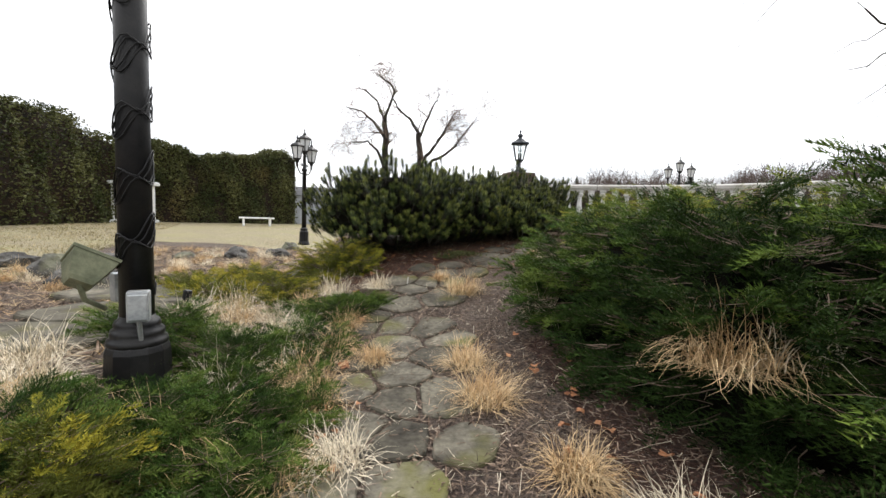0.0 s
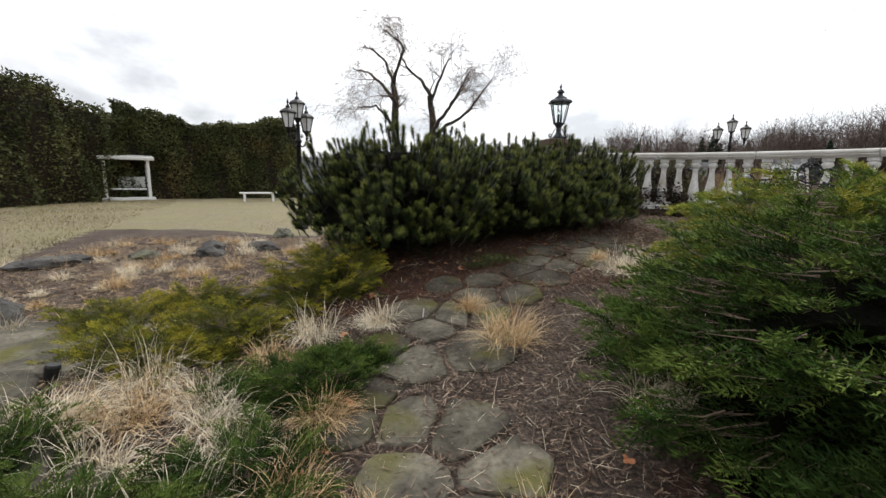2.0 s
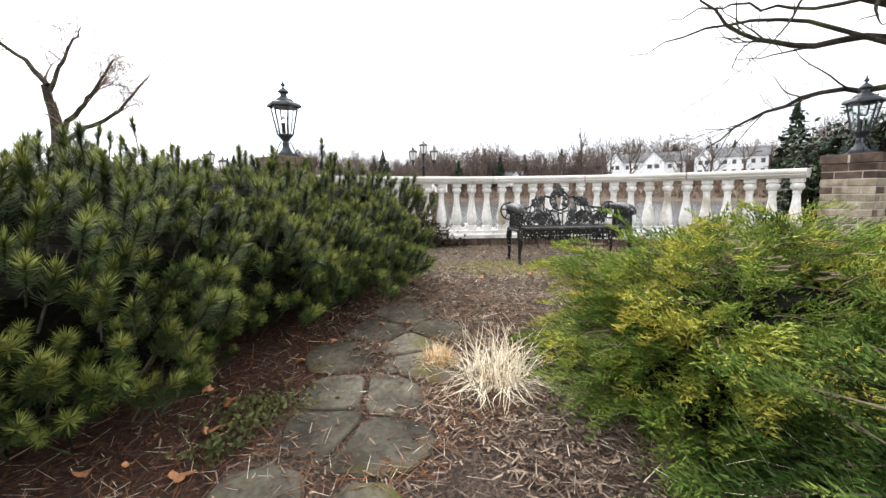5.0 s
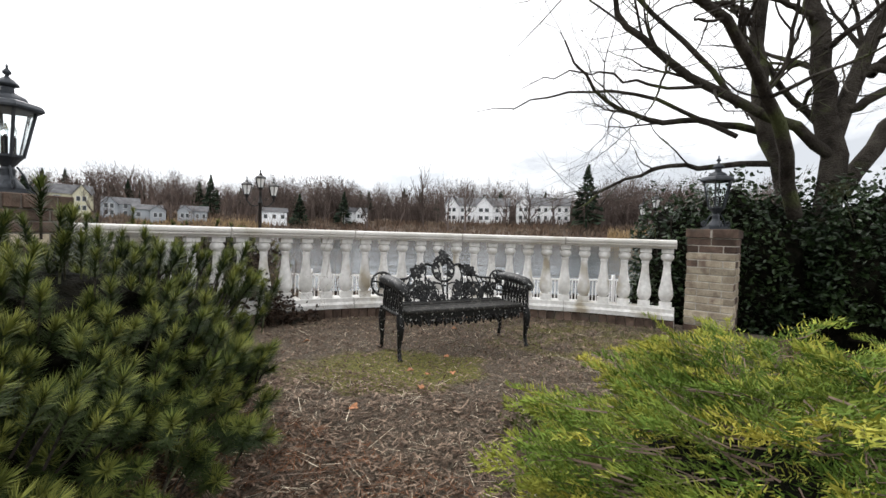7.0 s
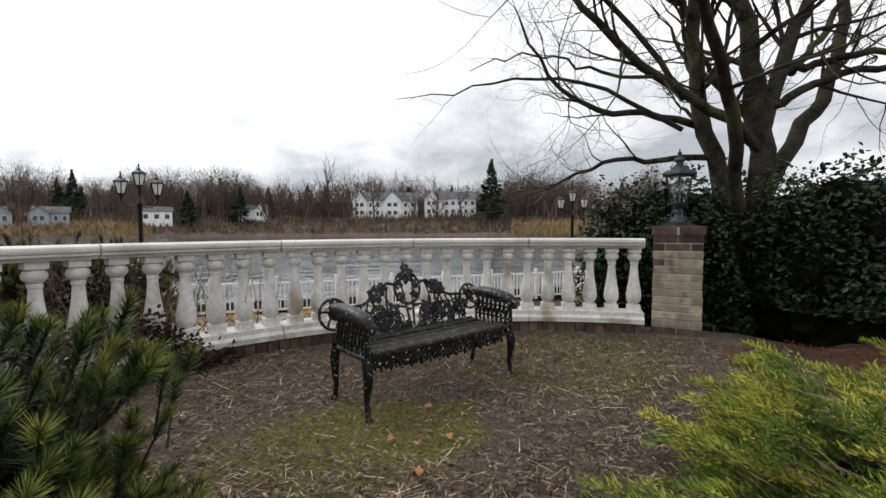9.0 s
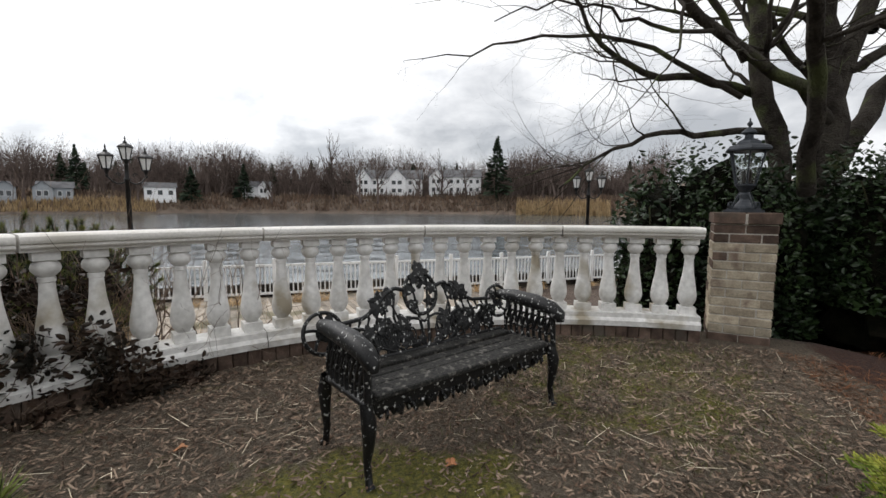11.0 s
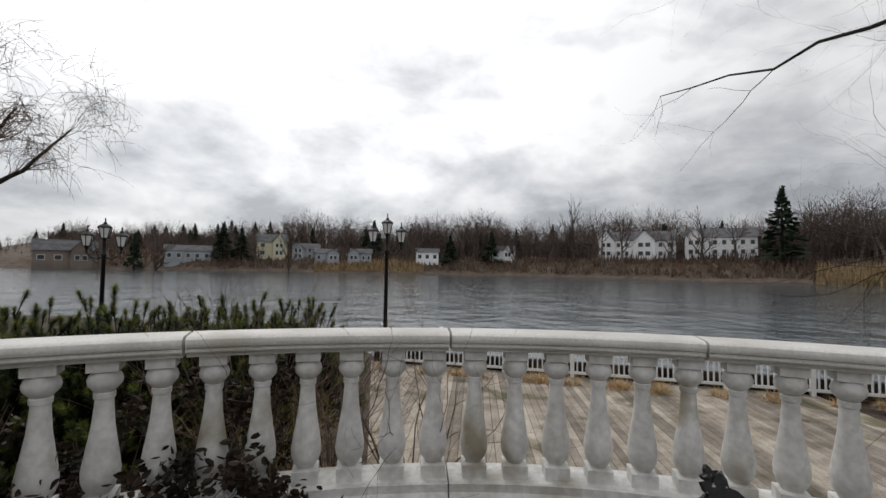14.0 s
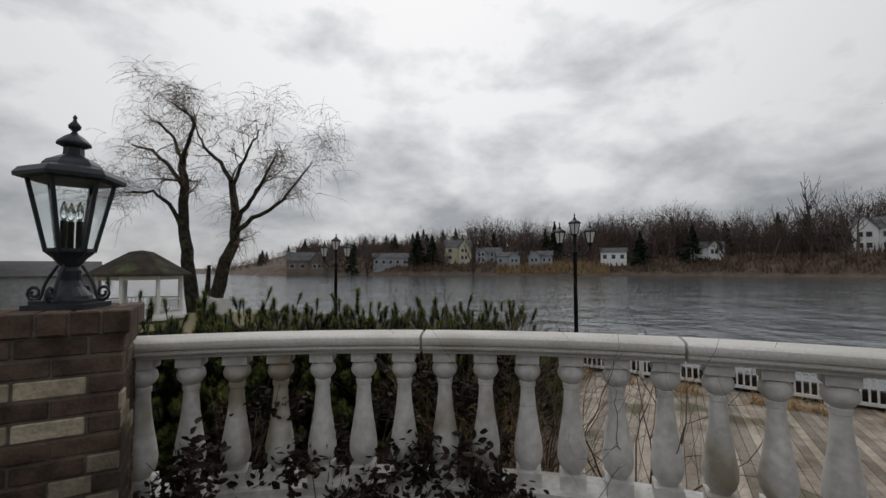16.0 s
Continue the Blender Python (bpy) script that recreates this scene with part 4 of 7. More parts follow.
def assemble(name, templates, mats3, origins, mats, pick):
    V, F, S, off = [], [], [], 0
    for i, (tv, tf, ts) in enumerate(templates):
        sel = pick == i
        if sel.any():
            v, f = scatter_np((tv, tf), mats3[sel], origins[sel])
            V.append(v), F.append(f + off), S.append(np.tile(ts, sel.sum()))
            off += len(v)
    return mesh_np(name, np.concatenate(V), np.concatenate(F), mats, np.concatenate(S))


SHOOTS = [pine_shoot(i) for i in range(5)]
SPRAYS = [spray(i, droop=0.15 + 0.05 * i, tips=i < 6) for i in range(12)]


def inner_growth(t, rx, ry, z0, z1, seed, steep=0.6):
    """A core rough all over, its near-black colour standing for a shrub's inner shade."""
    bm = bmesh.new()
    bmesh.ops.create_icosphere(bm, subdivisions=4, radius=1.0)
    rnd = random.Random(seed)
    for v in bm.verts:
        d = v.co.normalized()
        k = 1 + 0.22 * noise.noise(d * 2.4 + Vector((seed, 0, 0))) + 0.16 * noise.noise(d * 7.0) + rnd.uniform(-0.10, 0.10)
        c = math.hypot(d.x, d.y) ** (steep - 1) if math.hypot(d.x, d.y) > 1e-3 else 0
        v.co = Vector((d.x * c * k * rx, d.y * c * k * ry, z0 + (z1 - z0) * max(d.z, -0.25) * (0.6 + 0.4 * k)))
    return part("inner_growth", bm, M["inner"], t, "near-black core that stands in for the shade between the foliage")


def mugo(x, y, rx, ry, top, n, seed, label, group, base=None):
    """A mounded mountain pine: dark limbs below, a shell of upright candles above."""
    r = np.random.RandomState(seed)
    gz = float(hill(x, y)) if base is None else base
    t = thing("mountain_pine", pose(x, y, gz), label, "shrub", group)
    hgt = top - gz
    # candles spread evenly over the mound, a second layer deeper in
    i_ = np.arange(n) + r.uniform(-0.35, 0.35, n)
    a = i_ * 2.39996 + r.normal(0, 0.05, n)
    el = np.arcsin(np.clip(i_ / n * 1.25 - 0.25 + r.normal(0, 0.012, n), -0.25, 1))
    lump = 1 + 0.13 * np.sin(a * 3 + seed) * np.cos(el * 4 + seed) + 0.06 * np.sin(a * 7 + 2 * seed) + 0.14 * np.sin(a * 10 + seed + 2 * np.sin(el * 5)) * np.sin(el * 10 + 2 * seed + np.sin(a * 4))
    depth = np.where(r.rand(n) < 0.32, r.uniform(0.74, 0.88, n), r.uniform(0.95, 1.03, n))
    k = lump * depth
    ex = np.sign(np.cos(el)) * np.abs(np.cos(el)) ** 0.75
    o = np.stack([rx * k * ex * np.cos(a), ry * k * ex * np.sin(a), 0.32 * hgt + 0.60 * hgt * k * np.sin(el) * (1 + 0.06 * r.randn(n))], -1)
    o[:, 2] = np.maximum(o[:, 2], 0.16) - 0.10
    nrm = np.stack([np.cos(a) * np.cos(el) * 0.5, np.sin(a) * np.cos(el) * 0.5, np.sin(el) * 0.45 + 0.62], -1) + r.normal(0, 0.17, (n, 3))
    size = r.uniform(0.95, 1.35, n)
    tall = (r.rand(n) < (0.035 if seed < 10 else 0.012)) & (el > 0.75)
    size[tall] *= 1.3
    o[tall, 2] += 0.08
    nrm[tall] = [0, 0, 1]
    m3 = frames_np(nrm, r.rand(n) * 6.3, size)
    part("foliage", assemble("foliage", SHOOTS, m3, o, [M["needle"], M["needle_new"], M["bark"]], r.randint(0, 5, n)), None, t, "dark green needle candles with paler tips")
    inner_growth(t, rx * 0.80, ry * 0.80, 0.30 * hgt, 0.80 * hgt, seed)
    lines = []
    for i in range(34):
        b = r.rand() * 2 * np.pi
        rr = r.uniform(0.4, 0.80)
        end = np.array([rx * rr * math.cos(b), ry * rr * math.sin(b), hgt * r.uniform(0.12, 0.42)])
        p0 = np.array([0.12 * math.cos(b), 0.12 * math.sin(b), 0.0])
        pts = [p0 + (end - p0) * q + np.array([0, 0, -0.16 * math.sin(q * 3.14)]) + r.normal(0, 0.02, 3) * q for q in np.linspace(0, 1, 7)]
        lines.append((pts, np.linspace(0.022, 0.006, 7), 5))
        for j in range(2):
            s0 = pts[3 + j]
            lines.append(([s0, s0 + r.normal(0, 0.13, 3) + [0, 0, 0.05], s0 + r.normal(0, 0.2, 3) + [0, 0, 0.02]], [0.007, 0.005, 0.003], 4))
    part("woody_frame", tubes_mesh("woody_frame", lines, M["bark"]), None, t, "twisted grey lower branches")
    return t


def juniper(x, y, rx, ry, top, n, seed, label, group, mats=("juniper", "juniper_tip"), scale=1.0, lift=0.18, base=None, low=0.0):
    """A spreading juniper: layered drooping sprays over a low mound."""
    r = np.random.RandomState(seed)
    gz = float(hill(x, y)) if base is None else base
    t = thing("juniper", pose(x, y, gz), label, "shrub", group)
    hgt = top - gz
    # fronds: each a flat plume of sprays along an outward branch
    per = 8
    nb = n // 7 if scale > 0.9 else n // 4
    i_ = np.arange(nb) + r.uniform(-0.4, 0.4, nb)
    a = i_ * 2.39996 + r.normal(0, 0.1, nb)
    el = np.arcsin(np.clip(i_ / nb * (1.02 - low) + low, 0.0, 1))
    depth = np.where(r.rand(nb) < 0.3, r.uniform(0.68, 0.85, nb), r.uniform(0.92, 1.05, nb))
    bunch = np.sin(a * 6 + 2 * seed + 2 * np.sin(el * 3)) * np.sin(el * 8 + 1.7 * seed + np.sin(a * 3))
    lump = 1 + 0.10 * np.sin(a * 4 + seed) + 0.20 * bunch + 0.05 * np.sin(a * 13 + el * 9)
    k = depth * lump
    tip = np.stack([rx * k * np.cos(el) ** 0.5 * np.cos(a), ry * k * np.cos(el) ** 0.5 * np.sin(a), hgt * (0.05 + 0.95 * depth * np.sin(el) * (1 + 0.10 * np.sin(a * 5 + seed)))], -1)
    d = np.stack([np.cos(a), np.sin(a), lift + 0.5 * np.sin(el) ** 2], -1) + r.normal(0, 0.22, (nb, 3)) * [1, 1, 0.45]
    d /= np.linalg.norm(d, axis=1)[:, None]
    across = np.cross(d, [0, 0, 1.0])
    across /= np.linalg.norm(across, axis=1)[:, None] + 1e-9
    L = 0.62 * scale * r.uniform(0.7, 1.2, nb)
    sg = r.rand(nb, per)
    q = 0.15 + 0.85 * r.rand(nb, per) ** 0.8
    wide = 0.20 * (1.12 - q) * np.where(sg < 0.5, -1, 1) * r.uniform(0.2, 1, (nb, per))
    o = tip[:, None] - d[:, None] * (L[:, None] * (1.05 - q))[..., None] + across[:, None] * (L[:, None] * wide)[..., None]
    o[..., 2] += -0.10 * scale * (1 - q) + r.normal(0, 0.015, (nb, per)) * scale
    dd = d[:, None] + across[:, None] * (wide * 2.2)[..., None] + r.normal(0, 0.10, (nb, per, 3))
    o = o - dd * 0.10 * scale
    # upper outer sprays get bright tips; low, deep, hollow ones take a shade tone
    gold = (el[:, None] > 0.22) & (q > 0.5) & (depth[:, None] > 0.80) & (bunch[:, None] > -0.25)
    o, dd, el_, gold, n = o.reshape(-1, 3), dd.reshape(-1, 3), np.repeat(el, per), gold.ravel(), nb * per
    gl = hill(x + o[:, 0], y + o[:, 1]) - gz if base is None else 0 * o[:, 2]
    o[:, 2] = np.maximum(o[:, 2], 0.0) + gl * (1 - np.sin(el_)) * 0.9
    m3 = frames_np(dd, r.normal(0, 0.35, n), 0.85 * scale * r.uniform(0.7, 1.25, n))
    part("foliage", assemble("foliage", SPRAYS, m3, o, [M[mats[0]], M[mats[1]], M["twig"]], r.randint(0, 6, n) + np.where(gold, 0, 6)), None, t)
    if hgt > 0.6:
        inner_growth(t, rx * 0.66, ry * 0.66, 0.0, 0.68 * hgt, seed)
    lines = []
    for i in range(16):
        b = r.rand() * 2 * np.pi
        end = np.array([rx * 0.66 * math.cos(b), ry * 0.66 * math.sin(b), hgt * r.uniform(0.2, 0.5)])
        pts = [end * q + np.array([0, 0, -0.06 * math.sin(q * 3.14)]) + r.normal(0, 0.02, 3) * q for q in np.linspace(0, 1, 6)]
        lines.append((pts, np.linspace(0.016, 0.004, 6), 4))
    part("woody_frame", tubes_mesh("woody_frame", lines, M["bark"]), None, t)
    return t


def tuft(x, y, h, n, seed, label, mat="straw", spread=0.9, z=None, width=0.0022):
    """A clump of dry ornamental grass: arching blades."""
    r = np.random.RandomState(seed)
    gz = float(hill(x, y)) if z is None else z
    a = r.rand(n) * 2 * np.pi
    lean = np.abs(r.normal(0.55, 0.5, n)) * spread
    curl = np.abs(r.normal(1.15, 0.8, n)) * spread
    ln = h * r.uniform(0.5, 1.25, n)
    head = np.where(r.rand(n) < 0.4, r.rand() * 6.3 + r.normal(0, 0.5, n), a + r.normal(0, 0.8, n))
    sway = r.normal(0, 0.7, n)
    b = np.stack([np.cos(a), np.sin(a), 0 * a], -1) * (0.14 * np.sqrt(r.rand(n)) * h / 0.3)[:, None]
    c, rows, steps = b.copy(), [], 5
    for i in range(steps + 1):
        q = i / steps
        ang = np.clip(lean + curl * q ** 1.3 * 1.6, 0, 2.3)
        w = np.stack([-np.sin(head), np.cos(head), 0 * a], -1) * width * (1.1 - q)
        rows += [c - w, c + w]
        hd = head + sway * q
        c = c + np.stack([np.sin(ang) * np.cos(hd), np.sin(ang) * np.sin(hd), np.cos(ang)], -1) * (ln / steps)[:, None]
        c[:, 2] = np.maximum(c[:, 2], 0.012 + 0.02 * r.rand(n))
    V = np.stack(rows, 1)
    F = np.array([[2 * i, 2 * i + 1, 2 * i + 3, 2 * i + 2] for i in range(steps)])
    F = (F[None] + (np.arange(n) * 2 * (steps + 1))[:, None, None]).reshape(-1, 4)
    ob = part("grass_tuft", mesh_np("grass_tuft", V.reshape(-1, 3), F, M[mat]), None, place=pose(x, y, gz - 0.01))
    return tagged(ob, label, "grass", "dry grass tufts")


def leaf_cloud(name, o, size, mat, seed, up=0.3, droop=0.0):
    """Broad leaves at given points, each two folded quads."""
    r = np.random.RandomState(seed)
    n = len(o)
    T = np.array([(0, 0, 0), (0.28, 0.08, 0.35), (0, -0.03, 0.42), (-0.28, 0.08, 0.35), (0.2, 0.07, 0.75), (0, 0, 1.0), (-0.2, 0.07, 0.75)], float)
    Fq = np.array([(0, 1, 2), (0, 2, 3), (1, 4, 2), (4, 5, 2), (5, 6, 2), (6, 3, 2)])
    d = r.normal(0, 1, (n, 3))
    d[:, 2] = d[:, 2] * 0.5 + up
    m3 = frames_np(d, r.rand(n) * 6.3, np.asarray(size) * r.uniform(0.7, 1.3, n))
    V, F = scatter_np((T, Fq), m3, o)
    return mesh_np(name, V, F, mat)


def grow(r, p, d, rad, L, depth, lines, bend=0.18, up=0.12, spread=0.75, kids=(2, 4), thin=0.62, sides=6):
    """A branching limb: adds its own polyline and those of its twigs."""
    n = 6
    pts, rr = [np.array(p, float)], [rad]
    d = np.array(d, float) / np.linalg.norm(d)
    for i in range(n):
        d = d + r.normal(0, bend, 3) * 0.55 + np.array([0, 0, up * 0.25])
        d /= np.linalg.norm(d)
        pts.append(pts[-1] + d * L / n)
        rr.append(rad * (1 - (1 - thin * 0.8) * (i + 1) / n))
    lines.append((pts, rr, max(3, sides)))
    if depth > 0:
        for _ in range(r.randint(kids[0], kids[1] + 1)):
            i = r.randint(2, n + 1)
            side = np.cross(d, r.normal(0, 1, 3))
            side /= np.linalg.norm(side) + 1e-6
            nd = d * (1 - spread * 0.5) + side * spread
            grow(r, pts[i], nd, rr[i] * r.uniform(0.45, 0.7), L * r.uniform(0.5, 0.8), depth - 1, lines, bend, up, spread, kids, thin, sides - 1)
        grow(r, pts[-1], d, rr[-1] * 0.85, L * 0.7, depth - 1, lines, bend, up, spread, kids, thin, sides - 1)


# ---- planting along the path ----
PINE = "dense mounded mountain pine with upright green candles"
mugo(-0.50, 6.72, 1.16, 1.16, 1.12, 1350, 1, PINE + " beside the stone path", "mountain pines")
mugo(0.48, 7.05, 1.05, 1.05, 1.10, 1200, 2, PINE + " in the row", "mountain pines")
mugo(1.48, 7.30, 1.0, 1.0, 1.04, 1500, 3, PINE + " near the terrace", "mountain pines")
for i, (x, y) in enumerate(((1.9, 10.9), (2.9, 10.9), (3.9, 10.7), (4.8, 10.3))):
    mugo(x, y, 0.85, 0.8, 1.15 - 0.02 * i, 800, 11 + i, PINE + " behind the balustrade", "mountain pines")

JUN = "spreading juniper with feathery green sprays and golden tips"
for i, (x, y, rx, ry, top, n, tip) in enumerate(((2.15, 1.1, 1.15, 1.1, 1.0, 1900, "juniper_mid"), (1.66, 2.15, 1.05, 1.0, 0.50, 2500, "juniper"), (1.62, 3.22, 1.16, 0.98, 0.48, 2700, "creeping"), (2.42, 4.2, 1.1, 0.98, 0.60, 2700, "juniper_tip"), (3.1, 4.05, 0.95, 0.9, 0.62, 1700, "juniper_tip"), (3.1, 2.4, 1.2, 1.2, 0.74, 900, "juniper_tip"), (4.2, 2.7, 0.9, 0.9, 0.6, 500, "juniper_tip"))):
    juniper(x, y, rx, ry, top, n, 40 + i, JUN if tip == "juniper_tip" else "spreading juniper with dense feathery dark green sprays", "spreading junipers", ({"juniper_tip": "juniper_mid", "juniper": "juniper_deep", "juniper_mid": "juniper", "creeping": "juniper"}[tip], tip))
LOW = "low creeping juniper with bright green sprays"
for i, (x, y, rx, ry, h) in enumerate(((-1.3, 2.45, 0.5, 0.42, 0.24), (-1.7, 2.1, 0.45, 0.42, 0.22), (-1.6, 2.95, 0.4, 0.35, 0.2), (-1.2, 4.05, 0.38, 0.26, 0.17), (-2.05, 1.65, 0.45, 0.45, 0.22), (-0.85, 4.25, 0.3, 0.18, 0.14), (-1.25, 1.85, 0.38, 0.34, 0.24), (-1.65, 2.85, 0.5, 0.4, 0.26), (-2.2, 3.2, 0.45, 0.4, 0.22), (-1.15, 3.3, 0.36, 0.4, 0.22), (-1.0, 4.0, 0.34, 0.26, 0.2), (-1.35, 2.2, 0.45, 0.4, 0.26))):
    juniper(x, y, rx, ry, float(hill(x, y)) + h, 440, 60 + i, LOW, "creeping junipers", ("juniper", "creeping"), 0.62, 0.45)
GOLD = "yellow-green golden juniper mound"
for i, (x, y, rx, ry, h) in enumerate(((-1.2, 5.4, 0.52, 0.46, 0.44), (-2.15, 5.35, 0.5, 0.4, 0.26), (-1.75, 4.75, 0.5, 0.4, 0.27), (-2.15, 4.35, 0.45, 0.35, 0.22), (-2.6, 5.0, 0.5, 0.4, 0.2), (-1.1, 5.85, 0.4, 0.35, 0.36), (-1.72, 1.5, 0.3, 0.28, 0.36))):
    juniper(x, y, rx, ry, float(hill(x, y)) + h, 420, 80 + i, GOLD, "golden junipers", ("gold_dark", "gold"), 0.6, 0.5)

TUFTS = ((0.2, 4.3, 0.27, "straw"), (1.47, 5.18, 0.30, "straw_pale"), (-1.13, 4.72, 0.32, "straw_pale"), (-1.85, 3.75, 0.32, "straw"), (-1.33, 3.05, 0.34, "straw_pale"), (-1.25, 3.55, 0.30, "straw_pale"), (0.0, 2.85, 0.2, "straw"), (0.04, 2.37, 0.24, "straw"), (-0.63, 3.03, 0.16, "straw"),
         (-0.66, 4.76, 0.2, "straw_pale"), (-1.5, 1.98, 0.32, "straw"), (-0.98, 1.82, 0.22, "straw"), (-2.35, 2.3, 0.32, "straw_pale"), (-2.7, 2.0, 0.3, "straw_pale"), (0.03, 4.79, 0.15, "straw"), (0.3, 1.7, 0.2, "straw"), (0.55, 1.3, 0.22, "straw_pale"), (1.05, 1.75, 0.34, "straw"),
         (0.85, 3.45, 0.22, "straw_pale"), (-1.6, 3.95, 0.26, "straw_pale"), (-1.35, 4.35, 0.24, "straw"), (1.35, 5.5, 0.12, "straw"), (-0.9, 3.75, 0.2, "straw"))
for i, (x, y, h, m) in enumerate(TUFTS):
    zt = None if (x, y) != (1.05, 1.75) else -0.32
    tuft(x, y, h * (1.0 if x < -0.9 else 1.15), 330 if x < -0.9 else 480, 100 + i, "tuft of dry straw-coloured ornamental grass", m, 1.45 if m == "straw_pale" else 1.15, zt)

for i, (x, y, z, h) in enumerate(((0.95, 3.72, -0.40, 0.42), (1.3, 3.65, -0.25, 0.40), (1.62, 3.62, -0.12, 0.36), (0.72, 3.45, -0.48, 0.34), (1.15, 1.95, -0.40, 0.42), (1.3, 1.7, -0.30, 0.40))):
    tuft(x, y, h, 90, 180 + i, "sparse dry stalks growing up through the juniper", "straw_pale" if i % 2 else "straw", 0.8, z, 0.003)
rt_ = np.random.RandomState(77)
for i, (x, y) in enumerate(((-1.05, 2.75), (-1.5, 2.6), (-1.75, 3.3), (-0.95, 3.2), (-1.45, 3.75), (-2.1, 3.6), (-0.95, 2.45), (-1.95, 4.1), (-0.75, 1.9), (-2.2, 1.9), (-2.6, 2.7))):
    tuft(x, y, rt_.uniform(0.24, 0.36), 380, 150 + i, "sprawling tuft of bleached ornamental grass", "straw_pale" if i % 3 else "straw", 1.4)

# lawn-side dry clumps
rl = np.random.RandomState(9)
for i in range(75):
    x, y = rl.uniform(-5.4, -1.9), rl.uniform(4.6, 9.8)
    tuft(x, y, rl.uniform(0.10, 0.24), 170, 200 + i, "matted clump of dry grass at the lawn edge", "straw" if i % 2 else "straw_pale", 1.1)


# ---- flagstones ----
def flagstone(x, y, rx, ry, turn, seed, h=0.05):
    r = random.Random(seed)
    bm = bmesh.new()
    n = r.choice((5, 6, 6, 7))
    rim, corners = [], []
    for i in range(n):
        a = 2 * math.pi * i / n + r.uniform(-0.18, 0.18)
        k = r.uniform(0.92, 1.22)
        corners.append((rx * k * math.cos(a), ry * k * math.sin(a)))
    # worn, chipped edges between the corners
    for i in range(n):
        (ax, ay), (bx, by) = corners[i], corners[(i + 1) % n]
        for q in (0.06, 0.3, 0.5, 0.72, 0.94):
            w = 1 + r.uniform(-0.035, 0.03)
            rim.append(((ax + (bx - ax) * q) * w, (ay + (by - ay) * q) * w))
    n = len(rim)
    lo = [bm.verts.new((px * 1.02, py * 1.02, -0.08)) for px, py in rim]
    mi = [bm.verts.new((px, py, h * 0.7)) for px, py in rim]
    hi = [bm.verts.new((px * 0.965, py * 0.965, h + r.uniform(-0.004, 0.004))) for px, py in rim]
    for a, b in ((lo, mi), (mi, hi)):
        for i in range(n):
            bm.faces.new((a[i], a[(i + 1) % n], b[(i + 1) % n], b[i]))
    bm.faces.new(hi)
    e = 0.1
    sx, sy = float(hill(x + e, y) - hill(x - e, y)) / (2 * e), float(hill(x, y + e) - hill(x, y - e)) / (2 * e)
    m = pose(x, y, float(hill(x, y)), math.degrees(math.atan(sy)) * 0.8, -math.degrees(math.atan(sx)) * 0.8, 0) @ pose(0, 0, 0, 0, 0, turn)
    ob = part("flagstone", bm, M["flag"], None, place=m)
    return tagged(ob, "mossy irregular flagstone set in the garden path", "paving stone", "path flagstones", "structure")


def clipped(poly, p, q, gap):
    """The part of a polygon nearer to p than to q, with half a joint left free."""
    nx, ny = q[0] - p[0], q[1] - p[1]
    L = math.hypot(nx, ny)
    nx, ny = nx / L, ny / L
    lim = L / 2 - gap
    out = []
    for (ax, ay), (bx, by) in zip(poly, poly[1:] + poly[:1]):
        da, db = ax * nx + ay * ny - lim, bx * nx + by * ny - lim
        if da <= 0:
            out.append((ax, ay))
        if da * db < 0:
            k = da / (da - db)
            out.append((ax + (bx - ax) * k, ay + (by - ay) * k))
    return out


def path_stone(p, others, seed, h=0.02):
    """A stone of the crazy paving, its sides following its neighbours'."""
    r = random.Random(seed)
    reach = r.uniform(0.19, 0.30)
    poly = [(reach * r.uniform(0.85, 1.1) * math.cos(a), reach * r.uniform(0.85, 1.1) * math.sin(a)) for a in [2 * math.pi * (i + r.uniform(-0.25, 0.25)) / 8 for i in range(8)]]
    for q in others:
        if q != p and math.hypot(q[0] - p[0], q[1] - p[1]) < 0.8:
            poly = clipped(poly, p, q, 0.011)
            if len(poly) < 3:
                return None
    rim = []
    for (ax, ay), (bx, by) in zip(poly, poly[1:] + poly[:1]):
        L = math.hypot(bx - ax, by - ay)
        for k in ((0.12, 0.38, 0.62, 0.88) if L > 0.09 else (0.25, 0.75) if L > 0.03 else (0.5,)):
            w = 1 - r.uniform(0.0, 0.035)
            rim.append(((ax + (bx - ax) * k) * w, (ay + (by - ay) * k) * w))
    bm = bmesh.new()
    n = len(rim)
    lo = [bm.verts.new((x, y, -0.08)) for x, y in rim]
    mi = [bm.verts.new((x, y, h * 0.55)) for x, y in rim]
    hi = [bm.verts.new((x * 0.95, y * 0.95, h + r.uniform(-0.004, 0.003))) for x, y in rim]
    for a, b in ((lo, mi), (mi, hi)):
        for i in range(n):
            bm.faces.new((a[i], a[(i + 1) % n], b[(i + 1) % n], b[i]))
    c = bm.verts.new((0, 0, h + 0.003))
    for i in range(n):
        bm.faces.new((hi[i], hi[(i + 1) % n], c))
    x, y, e = p[0], p[1], 0.1
    sx, sy = float(hill(x + e, y) - hill(x - e, y)) / (2 * e), float(hill(x, y + e) - hill(x, y - e)) / (2 * e)
    m = pose(x, y, float(hill(x, y)), math.degrees(math.atan(sy)) + r.uniform(-2, 2), -math.degrees(math.atan(sx)) + r.uniform(-2, 2), 0)
    ob = part("flagstone", bm, M["flag"], None, place=m)
    return tagged(ob, "mossy irregular flagstone set in the garden path", "paving stone", "path flagstones", "structure")


